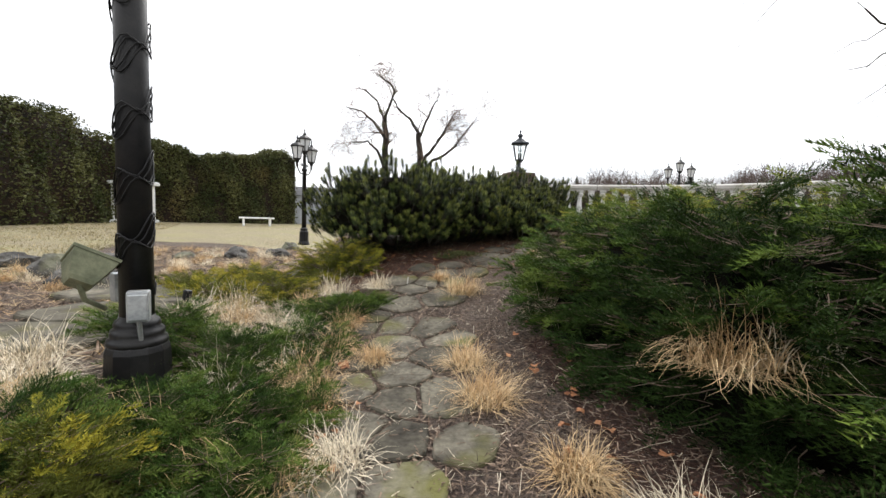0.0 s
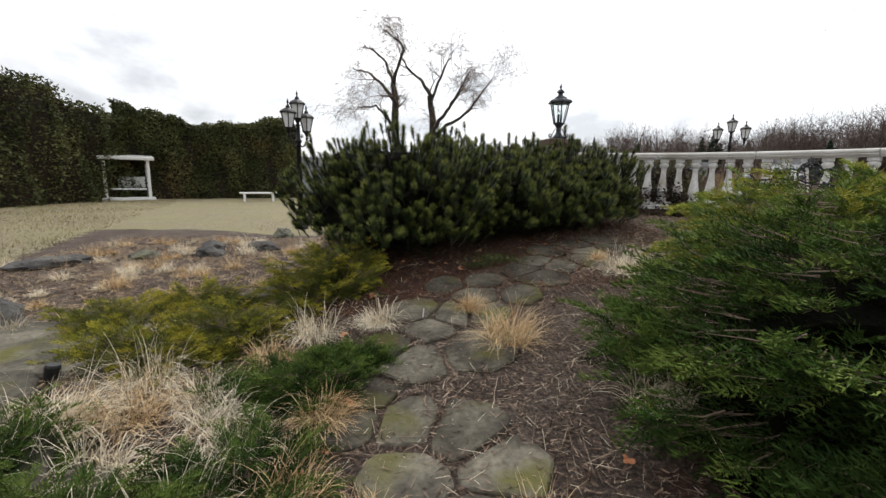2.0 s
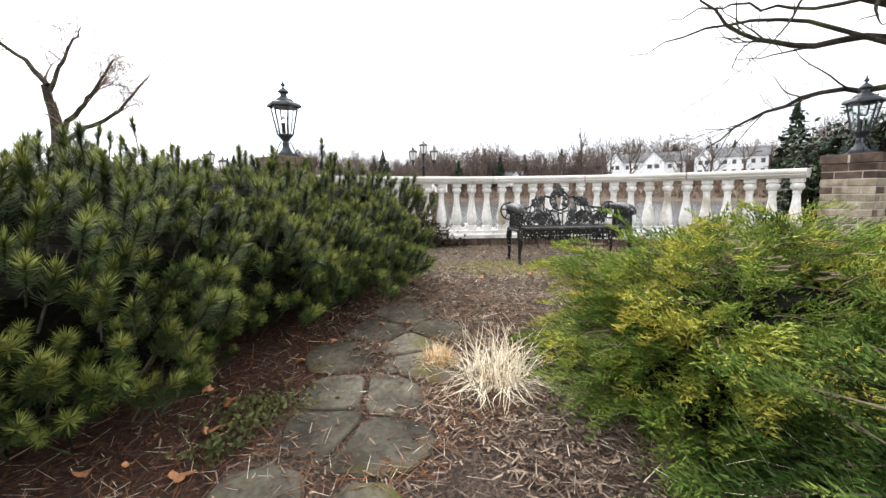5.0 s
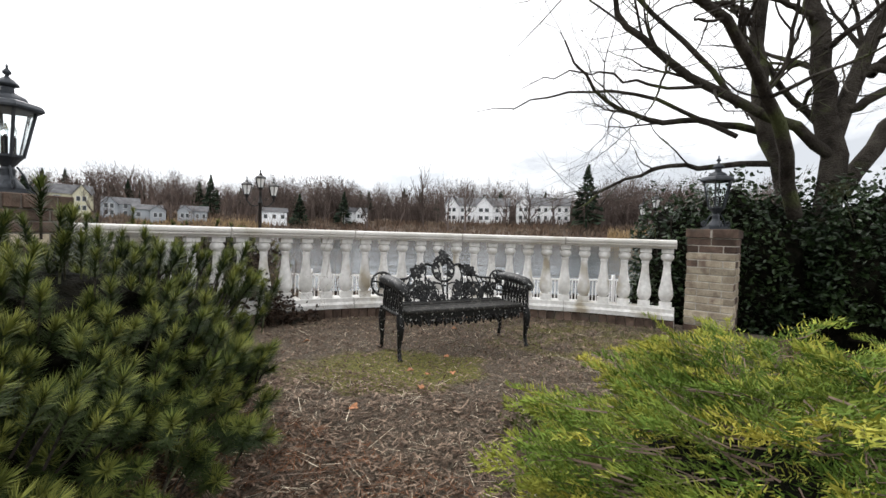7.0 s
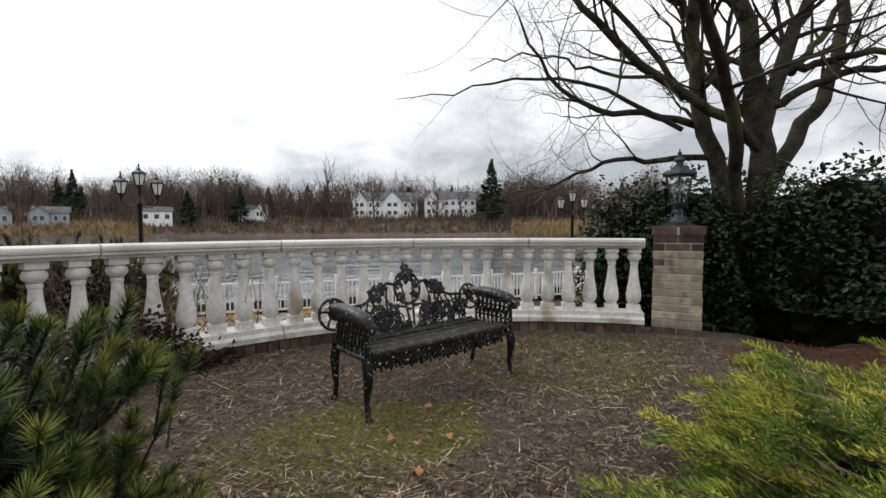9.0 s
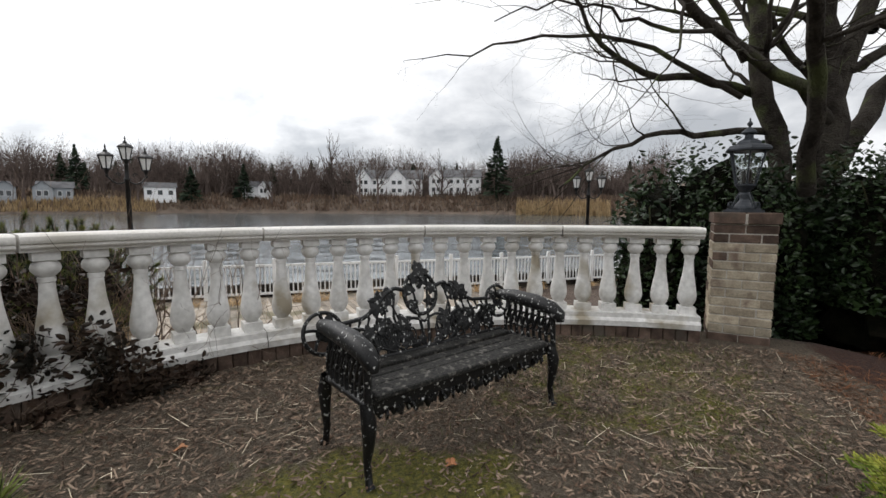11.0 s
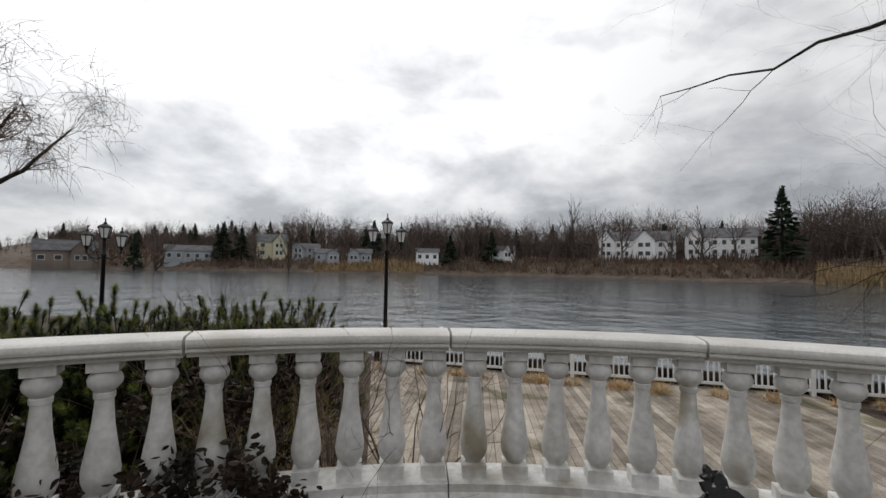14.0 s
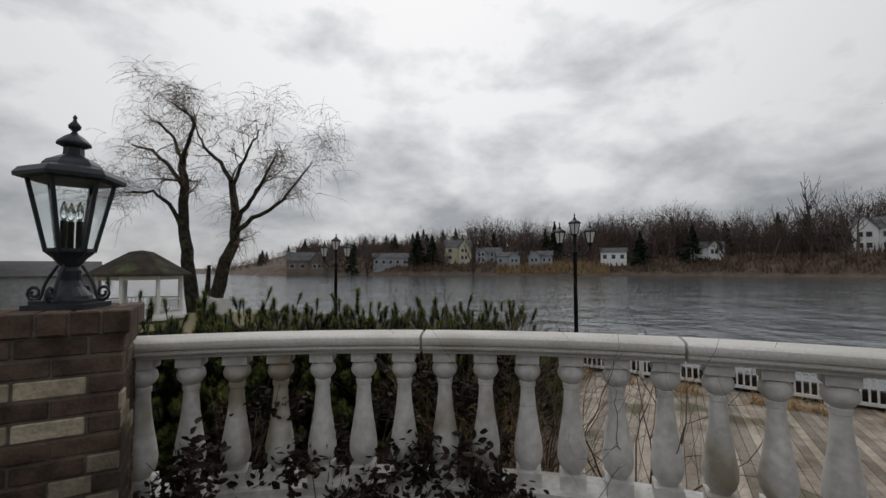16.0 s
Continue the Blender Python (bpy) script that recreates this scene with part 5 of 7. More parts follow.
WAY = ((-0.45, 0.1), (-0.48, 1.4), (-0.46, 2.5), (-0.42, 3.5), (-0.36, 4.45), (-0.05, 4.95), (0.5, 5.22), (0.92, 5.58), (1.3, 5.82), (1.95, 6.15))
wx, wy = np.array(WAY).T
ws = np.concatenate([[0], np.cumsum(np.hypot(np.diff(wx), np.diff(wy)))])
rs = random.Random(12)
SEEDS = []
for k in range(int(ws[-1] / 0.31)):
    u = 0.1 + k * 0.31
    x0, y0 = float(np.interp(u, ws, wx)), float(np.interp(u, ws, wy))
    x1, y1 = float(np.interp(u + 0.1, ws, wx)), float(np.interp(u + 0.1, ws, wy))
    tx, ty = (x1 - x0) / 0.1, (y1 - y0) / 0.1
    for lane in ((-0.30, 0.0, 0.30) if u < 5.3 else (-0.17, 0.15)):
        if rs.random() < (0.27 if lane else 0.10):
            continue
        o, al = lane + rs.uniform(-0.08, 0.08), rs.uniform(-0.11, 0.11)
        SEEDS.append((x0 + ty * o + tx * al, y0 - tx * o + ty * al))
for i, p in enumerate(SEEDS):
    path_stone(p, SEEDS, 300 + i)
SLABS = ((-2.35, 3.35, 0.42, 0.26, -20), (-2.9, 3.75, 0.45, 0.32, 10), (-2.6, 4.4, 0.5, 0.34, 25), (-1.9, 3.15, 0.3, 0.2, 0), (-3.2, 4.6, 0.45, 0.34, 5), (-2.3, 5.2, 0.5, 0.35, 15), (-2.9, 3.0, 0.45, 0.3, 0), (-1.75, 5.75, 0.3, 0.16, 30))
for i, q in enumerate(SLABS):
    flagstone(q[0], q[1], q[2] * 1.2, q[3] * 1.2, q[4], 340 + i, 0.05)
STONES = [(x, y, 0.15, 0.15) for x, y in SEEDS] + [q[:4] for q in SLABS]


# ---- loose ground cover ----
def litter(name, n, seed, region, size, mat, label, flat=0.25):
    """Countless flat bits lying on the ground."""
    r = np.random.RandomState(seed)
    x, y = r.uniform(region[0], region[1], n), r.uniform(region[2], region[3], n)
    keep = (np.hypot(x - CX, y - CY) < 4.25) | (x < -0.8) | (y < 3)
    for sx, sy, sa, sb in STONES:
        keep &= (np.hypot((x - sx) / sa, (y - sy) / sb) > 0.9) | (r.rand(n) < 0.33)
    if name == "mulch_chips":
        keep &= (np.abs(y - 5.72 - 0.62 * (x + 0.3)) > 0.5) | (x > 1.6) | (r.rand(n) < 0.2)
    if name.startswith("terrace"):
        keep &= r.rand(n) < 0.4 + 0.6 * smooth(0.2, 0.8, np.hypot((0.55 * (x - 3.42) - 0.83 * (y - 6.5)) * 0.62, 0.83 * (x - 3.42) + 0.55 * (y - 6.5)))
    x, y = x[keep], y[keep]
    n = len(x)
    ln, w = r.uniform(size[0], size[1], n), r.uniform(size[2], size[3], n)
    a = r.rand(n) * 6.3
    d = np.stack([np.cos(a), np.sin(a), r.normal(0, flat, n)], -1)
    s = np.stack([-np.sin(a), np.cos(a), r.normal(0, flat, n)], -1)
    c = np.stack([x, y, hill(x, y) + r.uniform(0.006, 0.03, n)], -1)
    V = np.stack([c - d * ln[:, None] - s * w[:, None] * 0.6, c - d * ln[:, None] * 0.7 + s * w[:, None], c + d * ln[:, None] + s * w[:, None] * 0.5, c + d * ln[:, None] * 0.8 - s * w[:, None]], 1).reshape(-1, 3)
    ob = part(name, mesh_np(name, V, np.arange(len(V)).reshape(-1, 4), mat))
    return tagged(ob, label, "ground litter", kind="stuff")


litter("mulch_chips", 42000, 1, (-1.2, 3.2, 0.2, 7.2), (0.006, 0.036, 0.0014, 0.0048), M["chip"], "grey-brown shredded wood mulch on the ground")
litter("dry_stalks", 5200, 2, (-2.2, 3.0, 0.2, 7.0), (0.012, 0.075, 0.0006, 0.0014), M["straw_pale"], "pale broken grass stalks on the ground")
litter("terrace_litter", 60000, 3, (1.0, 6.3, 3.6, 9.1), (0.004, 0.026, 0.0015, 0.007), M["chip"], "bits of bark and gravel on the terrace")
litter("rust_needles", 11000, 4, (-1.3, 2.4, 4.9, 7.2), (0.02, 0.05, 0.0012, 0.002), M["rust"], "rust-coloured fallen pine needles under the shrubs")
litter("rust_needles_right", 5000, 5, (4.6, 6.6, 1.6, 3.9), (0.02, 0.06, 0.0015, 0.0025), M["rust"], "orange pine straw beside the pillar")
litter("bed_litter", 14000, 6, (-5.5, -1.2, 2.5, 10), (0.01, 0.05, 0.003, 0.009), M["chip"], "brown litter in the garden bed")
litter("bed_straw", 9000, 11, (-5.6, -1.0, 2.2, 10), (0.02, 0.09, 0.0012, 0.003), M["straw"], "flattened dry straw in the garden bed", 0.2)
litter("terrace_stalks", 700, 8, (1.0, 6.3, 3.4, 9.0), (0.012, 0.07, 0.0006, 0.0015), M["straw_pale"], "pale dry stalks scattered on the terrace")


litter("fallen_twigs", 2600, 9, (-1.1, 3.2, 0.8, 7.0), (0.04, 0.15, 0.0012, 0.0026), M["twig"], "dry broken twigs lying on the mulch", 0.12)
litter("terrace_twigs", 500, 10, (1.2, 6.2, 3.8, 8.8), (0.03, 0.13, 0.001, 0.0022), M["straw_pale"], "pale broken twigs on the terrace", 0.1)

# dormant lawn
rl2 = np.random.RandomState(16)
n = 34000
lx, ly = rl2.uniform(-13.5, -4.2, n), 5.5 + 17 * rl2.rand(n) ** 1.4
keep = (lx + 0.35 * (ly - 6) < -5.0) & (np.sin(lx * 1.3 + np.sin(ly)) * np.sin(ly * 1.1) > rl2.uniform(-1.2, 0.6, n))
o = np.stack([lx, ly, hill(lx, ly)], -1)[keep]
n = len(o)
l_a = rl2.rand(n) * 6.3
gv, gf = tri_blades(o, o + np.stack([rl2.normal(0, 0.03, n), rl2.normal(0, 0.03, n), rl2.uniform(0.02, 0.07, n)], -1), np.stack([np.cos(l_a), np.sin(l_a), 0 * l_a], -1) * 0.007)
M["lawn"] = material("dormant_lawn", (0.20, 0.175, 0.085), (0.40, 0.33, 0.19), 0.9, 0.8, 0.0, 40, per=0.4, spec=0.08)
tagged(part("lawn_grass", mesh_np("lawn_grass", gv, gf, M["lawn"])), "short dormant straw-coloured lawn grass", "grass", kind="stuff")

# thin turf by the brick pillar and under the bench
rg = np.random.RandomState(15)
n = 26000
tx_, ty_ = rg.uniform(3.6, 6.35, n), rg.uniform(4.2, 7.4, n)
thick = smooth(1.7, 0.3, np.hypot(tx_ - 5.35, (ty_ - 5.2) * 0.9)) * (0.45 + 0.55 * np.sin(tx_ * 5 + 2 * np.sin(ty_ * 4)) * np.sin(ty_ * 6 + 1))
keep = (rg.rand(n) < np.clip(thick, 0.03, 1)) & (np.hypot(tx_ - CX, ty_ - CY) < 4.3)
o = np.stack([tx_, ty_, hill(tx_, ty_)], -1)[keep]
n = len(o)
g_a = rg.rand(n) * 6.3
g_tip = o + np.stack([rg.normal(0, 0.018, n), rg.normal(0, 0.018, n), rg.uniform(0.012, 0.045, n)], -1)
gv, gf = tri_blades(o, g_tip, np.stack([np.cos(g_a), np.sin(g_a), 0 * g_a], -1) * 0.0022)
M["turf"] = material("thin_turf", (0.075, 0.10, 0.028), (0.17, 0.17, 0.06), 3.0, 0.7, 0.0, 40, per=0.35, spec=0.1)
tagged(part("terrace_grass", mesh_np("terrace_grass", gv, gf, M["turf"])), "thin short grass on the terrace soil", "grass", kind="stuff")


# ---- single fallen leaves, ground ivy, small markers ----
def fallen_leaf(x, y, s, seed):
    r = random.Random(seed)
    bm = bmesh.new()
    n = 20
    rim = []
    for i in range(n):
        a = 2 * math.pi * i / n
        k = s * (0.62 + 0.38 * abs(math.cos(2.5 * a))) * (1 + 0.25 * math.cos(a))
        rim.append(Vector((k * math.cos(a), k * math.sin(a) * 0.8, 0.25 * s * math.cos(2 * a + seed) + r.uniform(0, 0.08) * s)))
    lo = [bm.verts.new(v) for v in rim]
    hi = [bm.verts.new(v + Vector((0, 0, 0.0012))) for v in rim]
    c0, c1 = bm.verts.new((0, 0, 0)), bm.verts.new((0, 0, 0.0014))
    for i in range(n):
        j = (i + 1) % n
        bm.faces.new((hi[i], hi[j], c1))
        bm.faces.new((lo[j], lo[i], c0))
        bm.faces.new((lo[i], lo[j], hi[j], hi[i]))
    ob = part("fallen_leaf", bm, M["dead_leaf"], None, place=pose(x, y, float(hill(x, y)) + 0.03, r.uniform(-18, 18), r.uniform(-18, 18), r.uniform(0, 360)))
    return tagged(ob, "curled orange-brown fallen leaf on the mulch", "leaf", "fallen leaves")


rlf = random.Random(4)
LEAVES = [(0.05, 5.57), (0.22, 5.75), (-0.82, 2.9), (-0.86, 3.15), (-0.95, 2.35), (-0.9, 4.6), (-0.75, 5.2), (0.35, 5.9), (0.9, 3.1), (-0.85, 2.1), (0.55, 2.3), (0.6, 3.4), (-0.7, 2.4)]
LEAVES += [(rlf.uniform(-1.0, -0.75), rlf.uniform(1.6, 4.4)) for _ in range(16)] + [(rlf.uniform(0.3, 0.75), rlf.uniform(1.2, 3.9)) for _ in range(18)] + [(rlf.uniform(-0.6, 1.6), 5.6 + rlf.uniform(0, 0.5)) for _ in range(10)] + [(rlf.uniform(2.5, 5.5), rlf.uniform(6.0, 7.6)) for _ in range(9)]
for i, (x, y) in enumerate(LEAVES):
    fallen_leaf(x, y, 0.05 if i < 8 else rlf.uniform(0.022, 0.04), i)

ri = np.random.RandomState(8)
for k, (x, y, n, rad) in enumerate(((0.42, 5.72, 420, 0.24), (0.2, 5.6, 160, 0.14), (3.0, 5.35, 160, 0.18))):
    o = np.stack([ri.normal(0, rad * 0.5, n), ri.normal(0, rad * 0.4, n), ri.uniform(0.02, 0.07, n)], -1)
    ob = part("ground_ivy", leaf_cloud("ground_ivy", o, np.full(n, 0.028), M["ivy"], k, 0.8), None, place=pose(x, y, float(hill(x, y))))
    tagged(ob, "patch of small dark green ground ivy", "ground cover", "ground ivy patches")

mk = thing("path_light", pose(-2.3, 3.85, -0.6, 0, 12, 30), "small tilted black path spotlight on a stake", "garden light")
ml = bmesh.new()
lathe(ml, [(0.022, 0.10), (0.034, 0.115), (0.036, 0.19), (0.030, 0.20)], 14)
part("lamp_body", ml, M["iron"], mk)
part("stake", tubes_mesh("stake", [([(0, 0, -0.05), (0, 0, 0.11)], [0.008, 0.008], 6)], M["iron"]), None, mk)
pmk = part("plant_marker", bevelled(0.008, 0.004, 0.09, 0.001), M["white"], None, place=pose(-0.35, 4.72, float(hill(-0.35, 4.72)), 4, 6, 0))
tagged(pmk, "small white plastic plant marker stuck in the bed", "marker")


# ---- tall post by the path ----
post_z = float(hill(-1.92, 2.5)) - 0.03
PX, PY = -1.92, 2.5
lp = thing("lamp_post", pose(PX, PY, post_z), "tall black lamp post wound with dark garland wire", "lamp post")
pb = bmesh.new()
lathe(pb, [(0.165, 0), (0.158, 0.20), (0.15, 0.225), (0.145, 0.235)], 12)
part("plinth", pb, M["iron"], lp, "flared octagonal plinth")
pm = bmesh.new()
lathe(pm, [(0.142, 0.23), (0.148, 0.245), (0.142, 0.265), (0.125, 0.275), (0.131, 0.295), (0.125, 0.315), (0.108, 0.325), (0.113, 0.345), (0.104, 0.365), (0.088, 0.375), (0.080, 0.40)], 24)
part("moulding", pm, M["iron"], lp, smooth=True)
ps = bmesh.new()
lathe(ps, [(0.083, 0.39), (0.078, 1.6), (0.070, 3.4)], 24)
part("shaft", ps, M["iron"], lp, "glossy black shaft", smooth=True)
rw = np.random.RandomState(3)
wire = []
for k in range(4):
    qs = np.linspace(0, 1, 150)
    ph = k * 0.35 + rw.uniform(0, 0.3)
    wire.append(([(0.088 * math.cos(q * 52 + ph), 0.088 * math.sin(q * 52 + ph), 0.5 + 2.7 * q + 0.045 * math.sin(q * 150 + k * 2) + 0.05 * k) for q in qs], [0.0045] * 150, 4))
part("garland", tubes_mesh("garland", wire, M["iron"]), None, lp, "dark string-light wire wound round the shaft")
for bx, by, bz, tn in ((0.085, -0.14, 0.39, 20), (-0.13, 0.10, 0.45, 50)):
    b = thing("electric_box", pose(PX + bx, PY + by, post_z + bz, 0, 0, tn), "grey weatherproof electric box fixed to the lamp post", "outlet box", "outlet boxes")
    part("body", bevelled(0.10, 0.075, 0.16, 0.008, 2), M["steel"], b)
    part("cover", bevelled(0.088, 0.012, 0.135, 0.004), M["steel"], b, "hinged cover", place=pose(0, -0.044, 0.012))
    part("conduit", tubes_mesh("conduit", [([(0.0, 0.0, 0.0), (0, 0.02, -0.06), (0, 0.05, -0.12)], [0.012] * 3, 8)], M["steel"]), None, b)
fl = thing("floodlight", pose(PX - 0.17, PY - 0.12, post_z + 0.66, -32, 28, 35), "weathered bronze floodlight tilted upward on the lamp post", "floodlight")
fb = bmesh.new()
lathe(fb, [(0.07, -0.10), (0.085, -0.08), (0.135, 0.02), (0.14, 0.04)], 4, pose(0, 0, 0, 0, 0, 0))
part("housing", fb, M["bronze"], fl)
fr = bmesh.new()
lathe(fr, [(0.15, 0.04), (0.155, 0.055), (0.14, 0.062)], 4)
part("front_frame", fr, M["bronze"], fl)
part("bracket", tubes_mesh("bracket", [([(0, 0, -0.09), (0.06, 0.05, -0.14), (0.17, 0.12, -0.12)], [0.014] * 3, 8)], M["bronze"]), None, fl)


# ---- rocks ----
def rock(x, y, s, seed, sink=0.25, label="grey weathered boulder half sunk at the lawn edge"):
    r = random.Random(seed)
    bm = bmesh.new()
    bmesh.ops.create_icosphere(bm, subdivisions=3, radius=1.0)
    off = Vector((seed * 3.1, seed * 1.7, 0))
    for v in bm.verts:
        d = v.co.normalized()
        k = 1 + 0.35 * noise.noise(d * 1.3 + off) + 0.24 * noise.noise(d * 3.0 + off) + 0.08 * noise.noise(d * 8 + off)
        v.co = Vector((d.x * k * s[0], d.y * k * s[1], d.z * k * s[2]))
    ob = part("boulder", bm, M["rock"], None, place=pose(x, y, float(hill(x, y)) + s[2] * (1 - sink * 2) * 0.5, 0, 0, r.uniform(0, 180)), smooth=False)
    return tagged(ob, label, "rock", "boulders")


for i, (x, y, a, b, c) in enumerate(((-3.75, 5.1, 0.34, 0.26, 0.24), (-3.5, 5.0, 0.2, 0.17, 0.2), (-4.6, 5.8, 0.42, 0.34, 0.3), (-4.9, 7.3, 0.6, 0.25, 0.14), (-3.4, 8.3, 0.5, 0.28, 0.19), (-2.75, 8.6, 0.36, 0.25, 0.16), (-4.1, 7.9, 0.3, 0.2, 0.12), (-5.8, 6.6, 0.5, 0.3, 0.2), (-4.2, 5.3, 0.3, 0.22, 0.16), (-2.9, 10.4, 0.35, 0.25, 0.2), (-6.9, 6.0, 0.5, 0.3, 0.22))):
    rock(x, y, (a * 0.72, b * 0.72, c * 0.72), i + 1)

# ---- ivy-clad hedge beyond the lawn ----
def hedge(x0, y0, x1, y1, h0, h1, depth, n, seed, label):
    r = np.random.RandomState(seed)
    t = thing("hedge", pose(0, 0, 0), label, "hedge", "tall hedges")
    q = r.rand(n)
    dx, dy = x1 - x0, y1 - y0
    L = math.hypot(dx, dy)
    nx, ny = dy / L, -dx / L
    top = h0 + (h1 - h0) * q + 0.34 * np.sin(q * L * 0.75 + seed) + 0.26 * np.abs(np.sin(q * L * 1.3 + seed)) + 0.14 * np.abs(np.sin(q * L * 3.1))
    v = r.rand(n) ** 0.85
    face = r.rand(n) < 0.78
    out = np.where(face, depth / 2, r.uniform(-depth / 2, depth / 2, n)) + 0.22 * np.sin(q * L * 2.3 + v * 6) + 0.15 * np.sin(q * L * 5.1 + seed) + r.normal(0, 0.1, n)
    z = np.where(face, -0.65 + (top + 0.65) * v, top - 0.1 + r.normal(0, 0.07, n))
    o = np.stack([x0 + dx * q + nx * out, y0 + dy * q + ny * out, z], -1)
    part("foliage", leaf_cloud("foliage", o, np.full(n, 0.115), M["ivy"], seed, 0.1), None, t)
    # dark core that closes the gaps behind the leaf layer
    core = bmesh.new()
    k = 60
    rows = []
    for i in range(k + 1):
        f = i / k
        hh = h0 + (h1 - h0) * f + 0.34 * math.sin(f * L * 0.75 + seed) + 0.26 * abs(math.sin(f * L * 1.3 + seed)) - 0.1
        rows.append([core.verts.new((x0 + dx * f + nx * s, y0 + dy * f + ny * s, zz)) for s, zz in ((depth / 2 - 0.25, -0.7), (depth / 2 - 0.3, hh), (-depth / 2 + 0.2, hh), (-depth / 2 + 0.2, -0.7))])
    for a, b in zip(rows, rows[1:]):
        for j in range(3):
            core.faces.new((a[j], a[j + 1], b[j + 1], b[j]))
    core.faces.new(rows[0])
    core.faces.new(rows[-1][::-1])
    part("inner_growth", core, M["vine"], t, "dark opaque core behind the leaves")
    return t


hedge(-14.6, 9.0, -14.0, 24.4, 3.4, 3.2, 1.6, 21000, 1, "tall clipped hedge overgrown with ivy beyond the lawn")
hedge(-14.0, 23.6, -6.6, 27.2, 3.3, 3.0, 1.6, 21000, 2, "tall ivy-covered hedge closing off the lawn")
hedge(-30.0, -14.0, -14.6, 9.0, 3.4, 3.4, 1.6, 5000, 3, "tall hedge along the side of the lawn")

# ---- white swing arbor, bench and far wall ----
ar = thing("garden_swing", pose(-13.1, 22.6, -0.6, 0, 0, 33), "white painted wooden garden swing arbor against the hedge", "garden swing")
for sx in (-0.8, 0.8):
    for sy in (-0.45, 0.45):
        part("post", bevelled(0.12, 0.12, 1.85, 0.01), M["white"], ar, place=pose(sx, sy, 0))
    lat = bmesh.new()
    for k in range(6):
        box(lat, sx - 0.015, sx + 0.015, -0.4 + 0.15 * k, -0.35 + 0.15 * k, 0.3, 1.5)
    part("side_lattice", lat, M["white"], ar)
part("roof", bevelled(2.1, 1.3, 0.14, 0.02), M["white"], ar, "flat white roof", place=pose(0, 0, 1.85) @ pose(0, 0, 0, 6, 0, 0))
part("seat", bevelled(1.4, 0.5, 0.08, 0.01), M["white"], ar, place=pose(0, 0.05, 0.45))
part("backrest", bevelled(1.4, 0.06, 0.5, 0.01), M["white"], ar, place=pose(0, 0.3, 0.55))
part("platform", bevelled(2.0, 1.3, 0.12, 0.01), M["white"], ar)
wb = thing("low_bench", pose(-7.2, 22.2, -0.6, 0, 0, 20), "low white backless bench on the dry lawn", "bench")
part("seat", bevelled(1.6, 0.4, 0.07, 0.01), M["white"], wb, place=pose(0, 0, 0.36))
for sx in (-0.6, 0.6):
    part("leg", bevelled(0.1, 0.34, 0.36, 0.01), M["white"], wb, place=pose(sx, 0, 0))

ww = thing("boat_shed", pose(-5.6, 29.0, -0.75, 0, 0, 20), "pale grey low shed behind the pine shrubs", "shed")
part("wall", bevelled(3.2, 3.0, 1.9, 0.02), M["siding_grey"], ww)
rf = bmesh.new()
v = [rf.verts.new(p) for p in ((-1.75, -1.7, 1.9), (1.75, -1.7, 1.9), (1.75, 1.7, 1.9), (-1.75, 1.7, 1.9), (-1.75, 0, 2.5), (1.75, 0, 2.5))]
for f in ((0, 1, 5, 4), (2, 3, 4, 5), (1, 2, 5), (3, 0, 4), (3, 2, 1, 0)):
    rf.faces.new([v[i] for i in f])
part("roof", rf, M["roof"], ww)

# ---- gazebo ----
gz = thing("gazebo", pose(-2.1, 28.0, -0.65, 0, 0, 12), "white wooden gazebo with lattice rails and a dark shingle roof", "gazebo")
GR = 1.55
fl_ = bmesh.new()
lathe(fl_, [(GR + 0.25, 0), (GR + 0.25, 0.12), (GR + 0.1, 0.13), (GR + 0.1, 0.26)], 8)
part("floor_deck", fl_, M["white"], gz)
rr_ = bmesh.new()
lathe(rr_, [(GR + 0.22, 1.78), (GR + 0.45, 1.80), (GR + 0.42, 1.86), (0.45, 2.78), (0.02, 2.86)], 8)
part("roof", rr_, M["roof_brown"], gz, "mossy dark shingles")
for k in range(8):
    a, b = [math.pi * 2 * (q + 0.5) / 8 for q in (k, k + 1)]
    part("post", bevelled(0.12, 0.12, 1.55, 0.01), M["white"], gz, place=pose(GR * math.cos(a), GR * math.sin(a), 0.26, 0, 0, math.degrees(a)))
    p, q = Vector((GR * math.cos(a), GR * math.sin(a), 0)), Vector((GR * math.cos(b), GR * math.sin(b), 0))
    L = (q - p).length
    m = Matrix.Translation((p + q) / 2) @ pose(0, 0, 0, 0, 0, math.degrees(math.atan2((q - p).y, (q - p).x)))
    fz = bmesh.new()
    box(fz, -L / 2, L / 2, -0.03, 0.03, 1.62, 1.80, m)
    part("frieze", fz, M["white"], gz)
    if k != 5:
        rl_ = bmesh.new()
        box(rl_, -L / 2, L / 2, -0.03, 0.03, 0.78, 0.83, m)
        box(rl_, -L / 2, L / 2, -0.02, 0.02, 0.36, 0.40, m)
        for j in range(8):
            xx = -L / 2 + 0.1 + j * (L - 0.2) / 7
            box(rl_, xx - 0.015, xx + 0.015, -0.012, 0.012, 0.38, 0.80, m)
        part("railing", rl_, M["white"], gz)
pan = thing("fence_panel", pose(0.75, 29.0, -0.85, 0, 0, -25), "leaning white lattice fence panel by the willow", "fence")
for sx in (-0.55, 0.55):
    part("post", bevelled(0.08, 0.08, 1.0, 0.01), M["white"], pan, place=pose(sx, 0, 0))
part("panel", bevelled(1.05, 0.03, 0.75, 0.005), M["white"], pan, place=pose(0, 0, 0.12))

